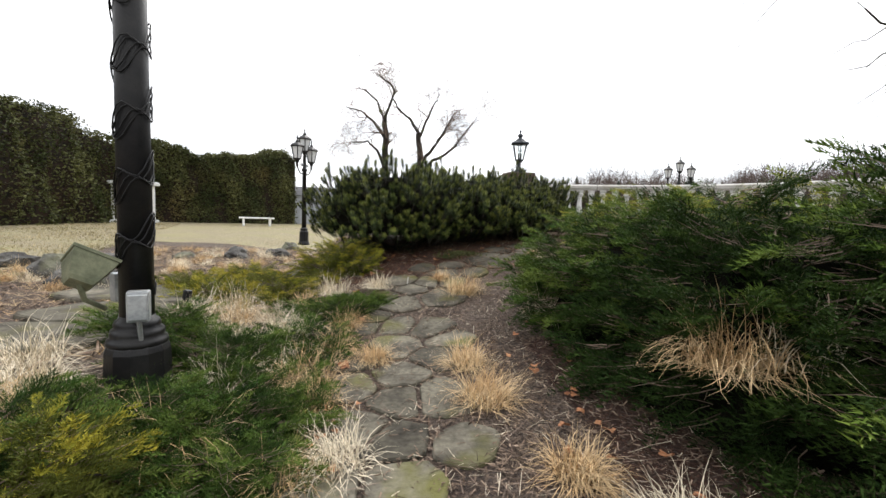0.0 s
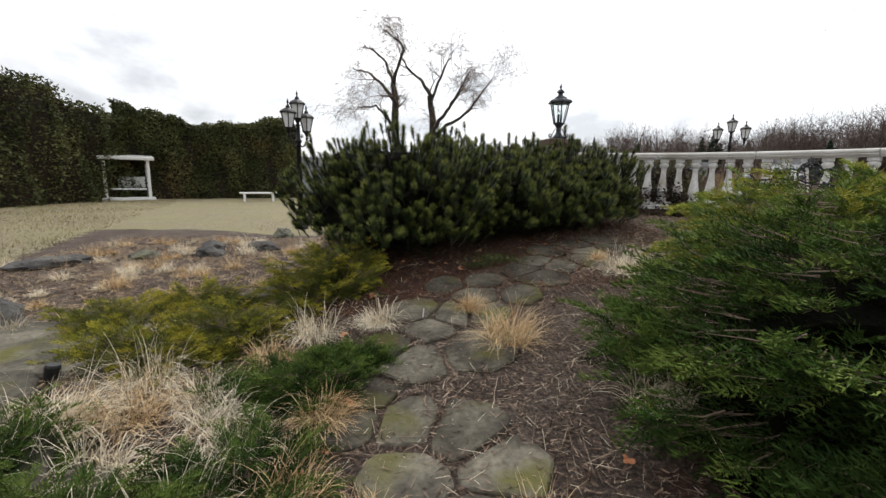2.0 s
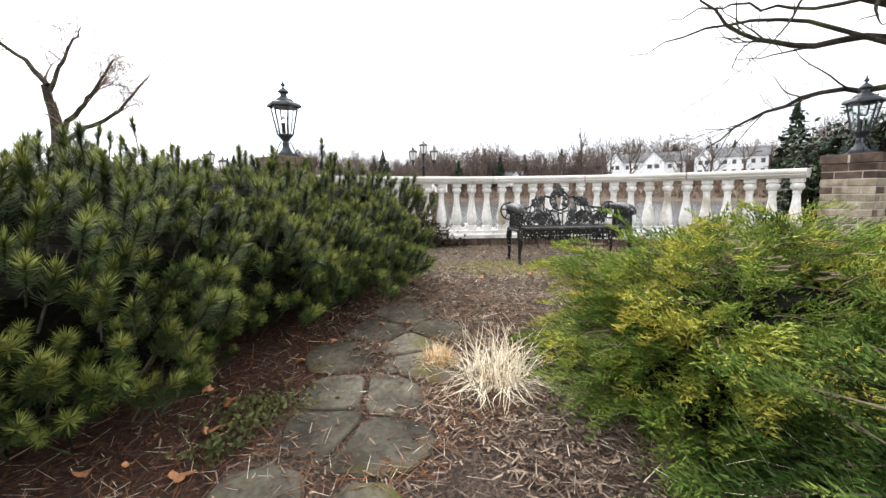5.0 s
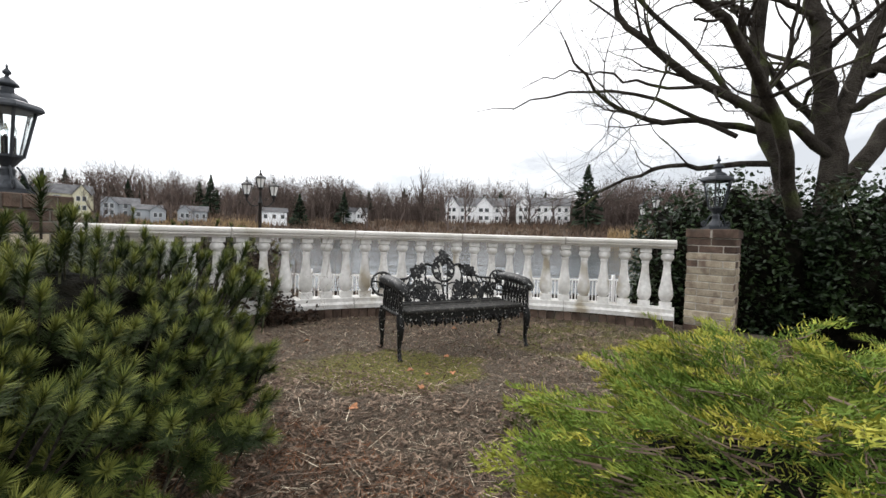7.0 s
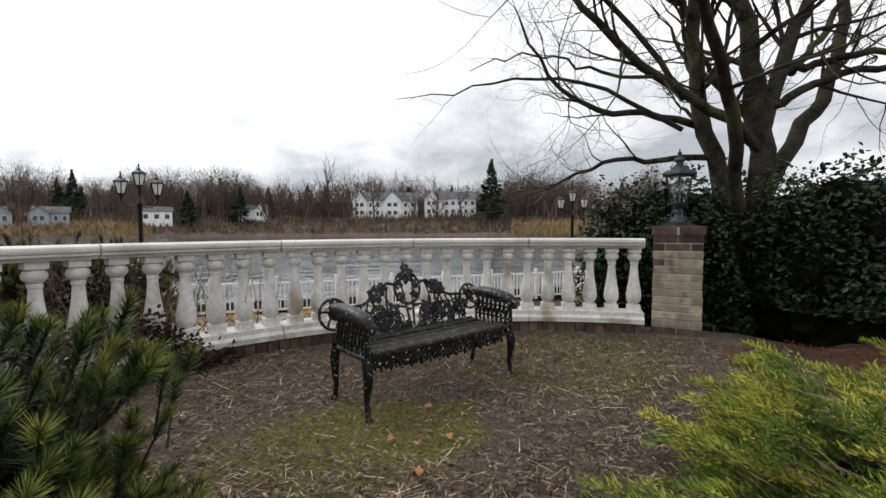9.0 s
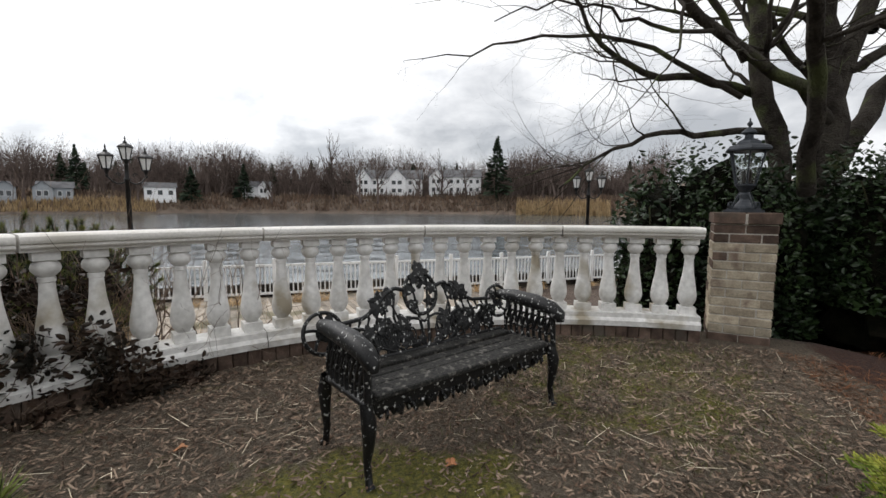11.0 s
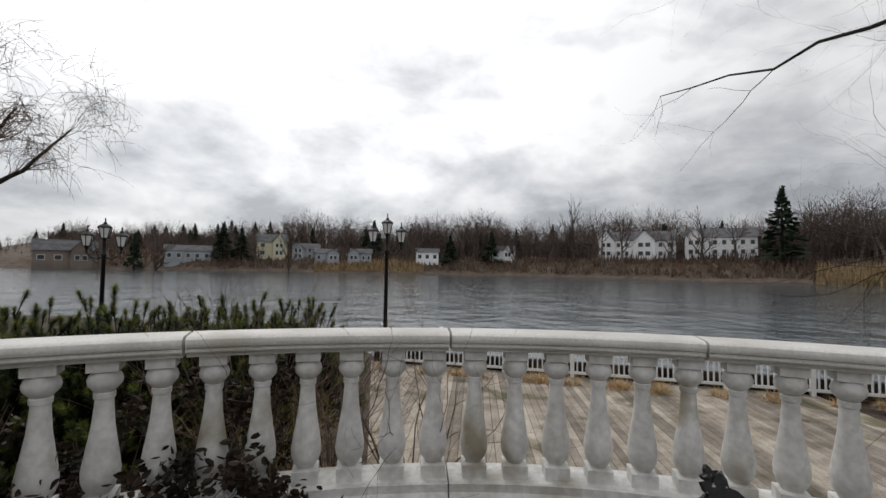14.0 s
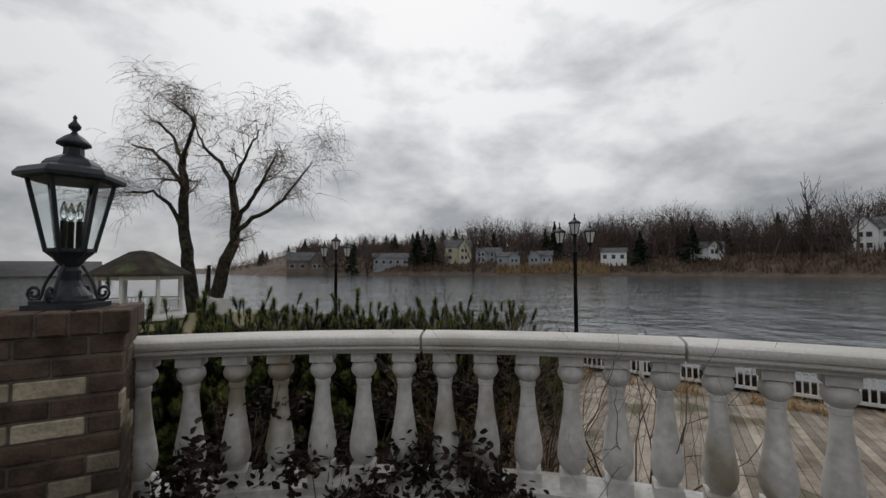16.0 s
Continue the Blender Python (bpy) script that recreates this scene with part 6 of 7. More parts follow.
# ---- double-trunked willow ----
wt = thing("willow_tree", pose(0, 30.8, -0.9), "bare double-trunked willow by the water", "tree")
rt = np.random.RandomState(21)
trunk, limbs = [], []
WILLOW = (
    ([(-0.5, 0.31, 0.22), (-0.94, 0.49, 2.63), (-1.09, 0.52, 4.36), (-1.14, 0.46, 6.34), (-1.24, 0.47, 7.82)], 0.34, 0.17, 5),
    ([(-1.14, 0.46, 6.34), (-2.01, 1.44, 7.68), (-3.0, 2.52, 8.68), (-4.24, 3.78, 9.19)], 0.13, 0.04, 8),
    ([(-1.22, 0.46, 7.57), (-1.04, 0.02, 8.23), (-0.51, -0.67, 9.36), (-0.98, -0.69, 9.97), (-1.72, -0.53, 10.44)], 0.12, 0.03, 9),
    ([(-1.04, 0.5, 4.11), (-1.71, 0.23, 5.5), (-2.37, -0.0, 6.09), (-3.35, 0.0, 5.97)], 0.12, 0.04, 8),
    ([(0.46, -0.34, 0.92), (0.91, -0.53, 2.65), (1.25, -0.61, 3.67), (1.26, -0.5, 5.19), (1.07, -0.27, 6.75)], 0.34, 0.16, 4),
    ([(1.13, -1.02, 6.61), (0.53, -0.2, 7.7), (-0.18, 0.71, 8.45), (-0.72, 1.48, 9.49), (-1.05, 2.12, 10.71)], 0.12, 0.03, 9),
    ([(1.29, -1.03, 4.51), (2.01, -2.02, 5.56), (2.6, -2.92, 6.44), (3.17, -3.81, 7.51)], 0.13, 0.03, 9),
    ([(1.29, -1.01, 3.89), (2.1, -1.27, 4.8), (3.14, -1.67, 5.35), (4.08, -2.04, 6.55), (4.73, -2.2, 7.4)], 0.13, 0.03, 9),
    ([(1.16, -1.03, 6.36), (1.53, -1.31, 7.35), (2.02, -1.67, 8.35), (2.41, -1.96, 9.09)], 0.11, 0.03, 9),
    ([(-1.24, 0.47, 7.57), (-1.87, 1.45, 9.24), (-2.69, 2.57, 10.21), (-3.41, 3.65, 10.68)], 0.1, 0.03, 8),
)
for points, r0, r1, twigs in WILLOW:
    P = np.array(points)
    qq = np.linspace(0, 1, 13)
    X = np.stack([np.interp(qq, np.linspace(0, 1, len(P)), P[:, i]) for i in range(3)], -1) + rt.normal(0, 0.035, (13, 3)) * (qq > 0.05)[:, None]
    if P[0, 2] < 0.6:
        X[0, 2] = -0.15
    R = r0 + (r1 - r0) * qq
    trunk.append((X, R, 9 if r0 > 0.2 else 6))
    for j in range(twigs):
        i = rt.randint(5, 13)
        d = X[i] - X[i - 1]
        grow(rt, X[i], d / np.linalg.norm(d) + rt.normal(0, 0.6, 3), R[i] * 0.4, rt.uniform(0.75, 1.35), 3, limbs, 0.24, 0.1, 0.75, (2, 3), 0.6, 5)
trunk.append(([(-0.15, 0, -0.1), (0.05, 0, 1.2), (0.1, 0, 2.5)], [0.18, 0.14, 0.08], 7))
part("trunk", tubes_mesh("trunk", trunk, M["bark"]), None, wt)
for p, q, _ in limbs[::4]:
    for j in range(2):
        s0 = np.array(p[rt.randint(3, 7)])
        d0 = rt.normal(0, 1, 3) * [0.5, 0.5, 0.35]
        limbs.append(([s0, s0 + d0 * 0.45, s0 + d0 * 0.85 + [0, 0, -0.12], s0 + d0 * 1.15 + [0, 0, -0.4]], [0.009, 0.007, 0.006, 0.004], 3))
part("crown", tubes_mesh("crown", limbs, M["twig"]), None, wt, "bare drooping twigs")

# ---- big tree beside the pillar ----
bt = thing("old_tree", pose(7.6, 2.95, -0.1), "old many-limbed bare tree rising behind the brick pillar", "tree")
rb = np.random.RandomState(5)
trunks, limbs = [], []


def limb(points, r0, r1, twigs=5, depth=3, tl=1.1):
    P = np.array(points, float)
    q = np.linspace(0, 1, len(P))
    qq = np.linspace(0, 1, 14)
    X = np.stack([np.interp(qq, q, P[:, i]) for i in range(3)], -1) + rb.normal(0, 0.025, (14, 3)) * (qq > 0.05)[:, None]
    R = r0 + (r1 - r0) * qq
    trunks.append((X, R, 10 if r0 > 0.1 else 7))
    for _ in range(twigs):
        i = rb.randint(4, 14)
        d = X[i] - X[i - 1]
        d = d / np.linalg.norm(d) + rb.normal(0, 0.55, 3)
        grow(rb, X[i], d, R[i] * 0.4, tl * rb.uniform(0.6, 1.2), depth, limbs, 0.28, 0.1, 0.75, (2, 3), 0.6, 5)


limb([(0.73, -0.01, -0.15), (0.73, -0.01, 2.01), (0.65, 0.27, 2.81), (0.6, 0.39, 3.48), (0.62, 0.44, 4.23), (0.69, 0.35, 5.48), (0.77, 0.26, 6.78)], 0.135, 0.075, 9)
limb([(0.71, -0.52, -0.15), (0.71, -0.52, 2.25), (0.67, -0.41, 3.15), (0.67, -0.31, 3.77), (0.69, -0.23, 4.68), (0.74, -0.14, 6.21)], 0.18, 0.085, 9)
limb([(0.73, -0.54, 2.68), (0.78, -0.79, 3.59), (0.8, -0.99, 4.18), (0.81, -1.18, 4.64), (0.97, -1.56, 6.15)], 0.115, 0.06, 7)
limb([(0.77, -0.64, 1.82), (1.04, -1.16, 2.72), (1.26, -1.58, 3.2), (1.46, -1.85, 4.08), (1.63, -1.96, 4.98), (1.82, -2.01, 6.71)], 0.12, 0.06, 7)
limb([(0.72, -0.66, 3.01), (0.72, -1.04, 3.22), (0.63, -1.49, 3.37), (0.57, -2.13, 3.42), (0.51, -2.76, 3.31)], 0.07, 0.03, 7)
limb([(0.77, -0.79, 3.47), (0.83, -1.44, 3.65), (0.79, -2.14, 3.67), (0.91, -3.03, 3.82)], 0.065, 0.03, 7)
limb([(0.8, -0.91, 3.47), (0.9, -1.26, 3.84), (1.01, -1.61, 4.46), (1.13, -2.01, 5.08)], 0.06, 0.03, 7)
limb([(0.62, 0.44, 4.23), (0.46, 0.72, 4.55), (0.14, 1.24, 4.61), (-0.22, 1.9, 4.78)], 0.07, 0.02, 8)
limb([(0.71, -0.39, 4.23), (0.41, 0.02, 4.33), (0.11, 0.44, 4.4), (-0.2, 0.95, 4.67)], 0.05, 0.02, 8, 2, 0.8)
limb([(0.66, -0.52, 2.36), (0.35, -0.01, 2.73), (0.02, 0.58, 2.96), (-0.43, 1.21, 3.19), (-0.74, 1.72, 3.54), (-0.9, 1.99, 3.75), (-1.04, 2.23, 4.05), (-1.18, 2.41, 4.39)], 0.08, 0.028, 11, 3, 1.0)
limb([(0.8, 0.28, 2.79), (0.32, 1.04, 2.92), (-0.14, 1.68, 2.83), (-0.56, 2.15, 2.86), (-0.95, 2.53, 3.16), (-1.31, 2.83, 3.62)], 0.058, 0.012, 9, 3, 0.9)
limb([(0.84, 0.02, 2.31), (0.31, 0.94, 2.22), (0.05, 1.63, 2.22), (-0.21, 2.22, 1.93), (-0.46, 2.78, 1.56)], 0.05, 0.01, 10, 3, 0.9)
limb([(-0.43, 1.21, 3.17), (-0.59, 1.9, 3.21), (-0.79, 2.33, 3.36), (-1.04, 2.95, 3.36), (-1.25, 3.38, 3.11)], 0.025, 0.005, 5, 2, 0.7)
limb([(-0.05, 0.05, 1.5), (-0.9, 0.5, 2.6), (-1.9, 1.1, 3.25), (-2.8, 1.8, 3.5), (-3.4, 2.4, 3.4)], 0.09, 0.012, 6, 2)
limb([(0.1, 0.7, 2.6), (-0.1, 1.8, 3.2), (-0.05, 2.8, 3.45), (0.0, 3.8, 3.3), (0.0, 4.75, 3.26)], 0.035, 0.004, 5, 1, 0.6)
limb([(0.1, 0.7, 3.0), (-0.6, 1.9, 4.3), (-1.6, 2.9, 4.9), (-2.6, 3.6, 4.7), (-3.0, 4.2, 4.2)], 0.04, 0.004, 6, 2, 0.7)
part("trunk", tubes_mesh("trunk", trunks, M["bark"]), None, bt, "mossy ridged trunk and limbs")
part("crown", tubes_mesh("crown", limbs, M["bark"]), None, bt, "tangle of fine bare twigs")


# ---- broadleaf shrubs by the pillar ----
def broadleaf(x, y, rx, ry, z0, z1, n, seed, label, size=0.075, mat="leaf"):
    r = np.random.RandomState(seed)
    t = thing("broadleaf_shrub", pose(x, y, z0), label, "shrub", "broadleaf shrubs")
    a, el = r.rand(n) * 2 * np.pi, np.arcsin(np.clip(r.rand(n) * 1.1 - 0.1, -0.1, 1))
    k = (1 - 0.35 * r.rand(n) ** 1.5) * (1 + 0.10 * np.sin(a * 4 + seed) + 0.09 * np.sin(a * 7 + el * 6))
    h = z1 - z0
    o = np.stack([rx * k * np.cos(el) ** 0.5 * np.cos(a), ry * k * np.cos(el) ** 0.5 * np.sin(a), 0.12 * h + 0.85 * h * k * np.abs(np.sin(el))], -1)
    part("foliage", leaf_cloud("foliage", o, np.full(n, size), M[mat], seed, 0.35), None, t)
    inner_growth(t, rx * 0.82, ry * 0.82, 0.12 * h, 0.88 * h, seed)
    lines = []
    for i in range(18):
        b = r.rand() * 6.3
        end = np.array([rx * 0.7 * math.cos(b), ry * 0.7 * math.sin(b), h * r.uniform(0.4, 0.9)])
        lines.append(([end * q + r.normal(0, 0.03, 3) * q for q in np.linspace(0, 1, 6)], np.linspace(0.03, 0.008, 6), 5))
    part("woody_frame", tubes_mesh("woody_frame", lines, M["bark"]), None, t)
    return t


HOL = "dense dark green broadleaf shrub with glossy leaves"
broadleaf(7.95, 4.25, 0.9, 0.72, -0.9, 1.78, 7200, 1, HOL + " behind the balustrade")
broadleaf(8.4, 3.4, 1.1, 1.0, -0.6, 2.0, 9500, 2, HOL + " behind the pillar")
broadleaf(7.65, 1.75, 1.0, 1.0, -0.1, 1.95, 11000, 3, HOL + " beside the old tree")
broadleaf(7.6, 0.1, 1.1, 1.1, -0.2, 1.95, 10000, 4, HOL + " in the bed")
broadleaf(7.2, -1.6, 1.2, 1.2, -0.3, 1.6, 6000, 5, HOL + " in the bed")
broadleaf(9.3, 2.2, 1.4, 1.6, -0.6, 1.9, 6000, 6, HOL + " behind the bed")

# ---- vines and dead shrubs at the balustrade ----
VIN = "dark trailing vine over the balustrade base"
for i, (r_, a_, rx, h) in enumerate(((4.30, 66, 0.28, 0.40), (4.3, 73, 0.32, 0.46), (4.28, 59, 0.26, 0.30), (4.32, 80, 0.28, 0.42), (4.7, 70, 0.36, 0.6), (4.72, 61, 0.34, 0.55), (4.7, 79, 0.36, 0.6))):
    x, y, z = polar(r_, a_)
    rv = np.random.RandomState(i)
    t = thing("trailing_vine", pose(x, y, 0.0), VIN, "vine", "trailing vines")
    n = 1000
    heart = rv.normal(0, 1, (9, 3)) * [rx * 0.6, rx * 0.5, h * 0.38] + [0, 0, h * 0.42]
    o = heart[rv.randint(0, 9, n)] + rv.normal(0, 1, (n, 3)) * [0.07, 0.06, 0.06]
    o[:, 2] = np.maximum(o[:, 2], 0.02)
    part("foliage", leaf_cloud("foliage", o, np.full(n, 0.052), M["vine"], i, 0.1), None, t)
    lines = []
    for k in range(40):
        e = o[rv.randint(0, n)]
        lines.append(([(0, 0, 0), e * 0.5 + rv.normal(0, 0.04, 3), e, e * 1.15 + [0, 0, 0.05]], [0.004, 0.003, 0.0025, 0.0015], 4))
    part("vine_growth", tubes_mesh("vine_growth", lines, M["twig"]), None, t)
for i in range(9):
    x, y, z = polar(4.95 + 0.35 * (i % 3), 50 + i * 1.9)
    rv = np.random.RandomState(70 + i)
    lines = []
    for k in range(9):
        a = rv.rand() * 6.3
        grow(rv, (0, 0, 0), (math.cos(a) * 0.6, math.sin(a) * 0.6, 1), 0.009, 0.8, 2, lines, 0.3, 0.2, 0.7, (1, 3), 0.6, 4)
    ob = part("dead_shrub", tubes_mesh("dead_shrub", lines, M["twig"]), None, place=pose(x, y, float(hill(x, y)) - 0.03))
    tagged(ob, "leafless dry shrub stems behind the balustrade", "shrub", "dead shrubs")
    tuft(x + 0.2, y, 0.75, 120, 400 + i, "tall dry grass among the dead shrubs", "straw", 0.6, float(hill(x + 0.2, y)))


# ---- deck, white railing ----
AX = radians(40)
ux, uy = math.cos(AX), math.sin(AX)
fa, fb_ = Vector((10.9, 16.3)), Vector((18.6, 3.0))       # ends of the railing
fdir = (fb_ - fa).normalized()
deck = thing("deck", pose(0, 0, 0), "weathered grey-brown plank deck below the terrace", "deck", kind="structure")
plank = shared(bevelled(1.0, 0.135, 0.035, 0.004), M["deck"], "plank")
for k in range(-52, 40):
    b = k * 0.142
    # from the terrace wall out to the railing, along the planks
    o = Vector((CX - uy * b, CY + ux * b))
    disc = 4.85 ** 2 - b * b
    s0 = math.sqrt(disc) if disc > 0 else 0.6
    if b > 4.2:
        s0 = 7.6
    w = fa - o
    den = ux * fdir.y - uy * fdir.x
    s1 = (w.x * fdir.y - w.y * fdir.x) / den + 0.25
    if s1 - s0 < 0.5:
        continue
    mid, L = (s0 + s1) / 2, s1 - s0
    place = pose(o.x + ux * mid, o.y + uy * mid, DECK_Z - 0.035, 0, 0, 40) @ Matrix.Diagonal((L, 1, 1, 1))
    part("plank", plank, None, deck, place=place)

fence = thing("deck_railing", pose(0, 0, 0), "white painted picket railing along the deck edge", "railing", kind="structure")
fl_len = (fb_ - fa).length
picket = shared(bevelled(0.035, 0.035, 0.80, 0.003), M["white"], "picket")
post_me = shared(bevelled(0.10, 0.10, 1.12, 0.008), M["white"], "fence_post")
fturn = math.degrees(math.atan2(fdir.y, fdir.x))
nn = int(fl_len / 0.125)
for i in range(nn + 1):
    p = fa + fdir * (i * fl_len / nn)
    if i % 14 == 0:
        part("post", post_me, None, fence, place=pose(p.x, p.y, DECK_Z, 0, 0, fturn))
    else:
        part("picket", picket, None, fence, place=pose(p.x, p.y, DECK_Z + 0.12, 0, 0, fturn))
for z in (0.10, 0.90):
    rm = bmesh.new()
    box(rm, 0, fl_len, -0.035, 0.035, 0, 0.06)
    part("rail", rm, M["white"], fence, place=pose(fa.x, fa.y, DECK_Z + z, 0, 0, fturn))
# dark timber band rising behind the lower part of the pickets
bk = bmesh.new()
box(bk, -0.3, fl_len + 0.3, 0.0, 0.16, -1.2, 0.36)
bulk = part("bulkhead", bk, M["bulk_timber"], None, place=pose(fa.x, fa.y, DECK_Z, 0, 0, fturn) @ pose(0, 0.12, 0))
tagged(bulk, "dark timber bulkhead behind the deck railing", "bulkhead", kind="structure")
rd = np.random.RandomState(12)
for i in range(26):
    p = fa + fdir * rd.uniform(0.3, fl_len - 0.3) - Vector((fdir.y, -fdir.x)) * -0.3
    tuft(p.x - 0.35, p.y - 0.2, rd.uniform(0.25, 0.45), 110, 500 + i, "dry grass clump growing along the deck rail", "straw", 1.0, DECK_Z, 0.006)


# ---- far shore ----
def at(az, d):
    return 2.5 + d * math.cos(radians(az)), 5.5 + d * math.sin(radians(az))


def window(parent, x, y, z, w, h, depth=0.08):
    f = bmesh.new()
    box(f, x - w / 2 - 0.12, x + w / 2 + 0.12, y - depth, y, z - 0.12, z + h + 0.12)
    fr = part("window", f, M["white"], parent)
    g = bmesh.new()
    box(g, x - w / 2, x + w / 2, y - depth - 0.04, y - depth - 0.004, z, z + h)
    part("pane", g, M["window"], fr, "dark window pane")


def house(az, d, base, w, dep, h, rh, mat, label, floors=2, gables=(), turn=0, roof="roof", cols=4):
    """A far house whose front faces the water."""
    x, y = at(az, d)
    t = thing("house", pose(x, y, base, 0, 0, az - 90 + turn), label, "house", "houses across the water")
    bw = bmesh.new()
    box(bw, -w / 2, w / 2, 0, dep, -3, h)
    part("wall", bw, M[mat], t)
    br = bmesh.new()
    o = 0.5
    v = [br.verts.new(p) for p in ((-w / 2 - o, -o, h), (w / 2 + o, -o, h), (w / 2 + o, dep + o, h), (-w / 2 - o, dep + o, h), (-w / 2 - o, dep / 2, h + rh), (w / 2 + o, dep / 2, h + rh))]
    for f in ((0, 1, 5, 4), (2, 3, 4, 5), (1, 2, 5), (3, 0, 4), (3, 2, 1, 0)):
        br.faces.new([v[i] for i in f])
    part("roof", br, M[roof], t, "dark shingle roof")
    for gx, gw in gables:
        bg = bmesh.new()
        pr = [(gx - gw / 2, h), (gx + gw / 2, h), (gx, h + rh * 0.95)]
        a = [bg.verts.new((px, -1.2, pz)) for px, pz in pr]
        b = [bg.verts.new((px, dep / 2, pz)) for px, pz in pr]
        lo = [bg.verts.new((px, -1.2, -3)) for px in (gx - gw / 2, gx + gw / 2)]
        lb = [bg.verts.new((px, dep / 2, -3)) for px in (gx - gw / 2, gx + gw / 2)]
        bg.faces.new((lo[0], lo[1], a[1], a[2], a[0]))
        bg.faces.new((lo[0], a[0], b[0], lb[0]))
        bg.faces.new((lo[1], lb[1], b[1], a[1]))
        part("gable_front", bg, M[mat], t)
        gr = bmesh.new()
        q = [gr.verts.new(p) for p in ((gx - gw / 2 - 0.5, -1.7, h - 0.4), (gx, -1.7, h + rh * 0.98), (gx + gw / 2 + 0.5, -1.7, h - 0.4), (gx - gw / 2 - 0.5, dep / 2, h - 0.4), (gx, dep / 2, h + rh * 0.98), (gx + gw / 2 + 0.5, dep / 2, h - 0.4))]
        gr.faces.new((q[0], q[1], q[4], q[3]))
        gr.faces.new((q[1], q[2], q[5], q[4]))
        bmesh.ops.solidify(gr, geom=gr.faces[:], thickness=0.25)
        part("gable_roof", gr, M[roof], t)
        for fl in range(floors):
            window(t, gx - gw * 0.18, -1.2, 0.9 + fl * h / floors, gw * 0.22, 1.6)
            window(t, gx + gw * 0.16, -1.2, 0.9 + fl * h / floors, gw * 0.22, 1.6)
    for fl in range(floors):
        for c in range(cols):
            wx = -w / 2 + w * (c + 0.5) / cols
            if not any(abs(wx - gx) < gw / 2 + 0.8 for gx, gw in gables):
                window(t, wx, 0, 0.9 + fl * h / floors, min(2.0, w / cols * 0.42), 1.6)
    return t


house(20.4, 198, 6.6, 29, 13, 7.2, 4.3, "siding", "large white gabled house across the water", 2, ((-11.3, 6.5), (3.8, 8.0)), -8, cols=9)
house(11.7, 200, 7.4, 24, 13, 7.4, 4.0, "siding", "long white two-storey house with a dark roof", 2, ((-8.5, 6.5),), -4, cols=8)
house(66.0, 200, 4.4, 12, 9, 6.4, 3.6, "siding_yellow", "cream house with a steep roof on the far bank", 2, ((2.5, 5),), 6, cols=3)
house(62.0, 199, 3.2, 11, 8, 5.0, 2.6, "siding_grey", "grey-sided house by the water", 2, ((-3.5, 5),), 0, cols=4)
house(59.6, 194, 2.8, 9, 7, 3.6, 2.0, "siding_grey", "low grey cottage with white trim", 1, ((3.0, 5),), 4, cols=3)
house(55.2, 194, 3.0, 9, 7, 3.6, 2.2, "siding_grey", "grey cottage on the far bank", 1, ((-3, 5),), -4, cols=4)
house(46.5, 192, 4.0, 10, 7, 3.6, 2.0, "siding", "small white cottage among the trees", 1, (), 0, cols=3)
house(36.5, 194, 5.5, 11, 7, 3.4, 2.4, "siding", "white cottage partly hidden by trees", 1, ((2, 4),), 6, cols=3)
house(85.5, 205, 0.6, 18, 9, 4.2, 4.0, "siding_brown", "dark brown house with a steep gable by the water", 1, ((4, 6),), 0, cols=4)
house(75.0, 200, 2.4, 16, 8, 3.6, 2.4, "siding_grey", "long grey house on the far bank", 1, (), 0, cols=5)


def bare_tree(seed, depth=3):
    r = np.random.RandomState(seed)
    lines = []
    grow(r, (0, 0, 0), (0, 0, 1), 0.035, 0.42, depth, lines, 0.12 if depth > 2 else 0.22, 0.35 if depth > 2 else 0.1, 0.7 if depth > 2 else 0.95, (3, 4) if depth > 2 else (4, 5), 0.7, 4)
    V, F = join_np([tube_np(p[::2] if depth < 3 else p, np.maximum(np.array(q), 0.0035)[::2 if depth < 3 else 1], 3) for p, q, s in lines])
    V = V / V[:, 2].max()
    return V, F


def conifer_tmpl(seed):
    r = np.random.RandomState(seed)
    B, T, S = [], [], []
    for i in range(420):
        h = r.rand() ** 0.8
        a = r.rand() * 6.3
        rad = 0.26 * (1 - h) * r.uniform(0.4, 1.1) + 0.01
        o = np.array([0.25 * rad * math.cos(a), 0.25 * rad * math.sin(a), 0.1 + 0.88 * h])
        e = np.array([rad * math.cos(a), rad * math.sin(a), 0.1 + 0.88 * h - 0.02 + 0.03 * r.randn()])
        w = np.array([-math.sin(a), math.cos(a), 0.6 * r.randn()]) * 0.028
        B.append(o), T.append(e), S.append(w)
    V, F = tri_blades(np.array(T), np.array(B), np.array(S))
    tv, tf = tube_np([(0, 0, 0), (0, 0, 0.9)], [0.018, 0.006], 4)
    return np.concatenate([V, tv]), np.concatenate([F, np.concatenate([tf[:, [0, 1, 2]], tf[:, [0, 2, 3]]]) + len(V)])


BARE = [bare_tree(i) for i in range(6)]
CON = [conifer_tmpl(i) for i in range(3)]
BARE_ME = [mesh_np("bare_tree", v, f, M["bark_far"]) for v, f in BARE]
CON_ME = [mesh_np("conifer", v, f, M["conifer"]) for v, f in CON]


def far_ground(az, d):
    away = math.hypot(*(np.array(at(az, d)) - [2.0, 4.5])) - float(shore(az))
    z = float(np.interp(away, [-12, 0, 4, 10, 20, 45, 80, 300], [-4, -1.9, 1.0, 4.2, 5.5, 9, 14, 16]))
    return -1.9 + (z + 1.9) * (0.15 + 0.85 * float(smooth(97, 84, az))) if z > -1.9 else z


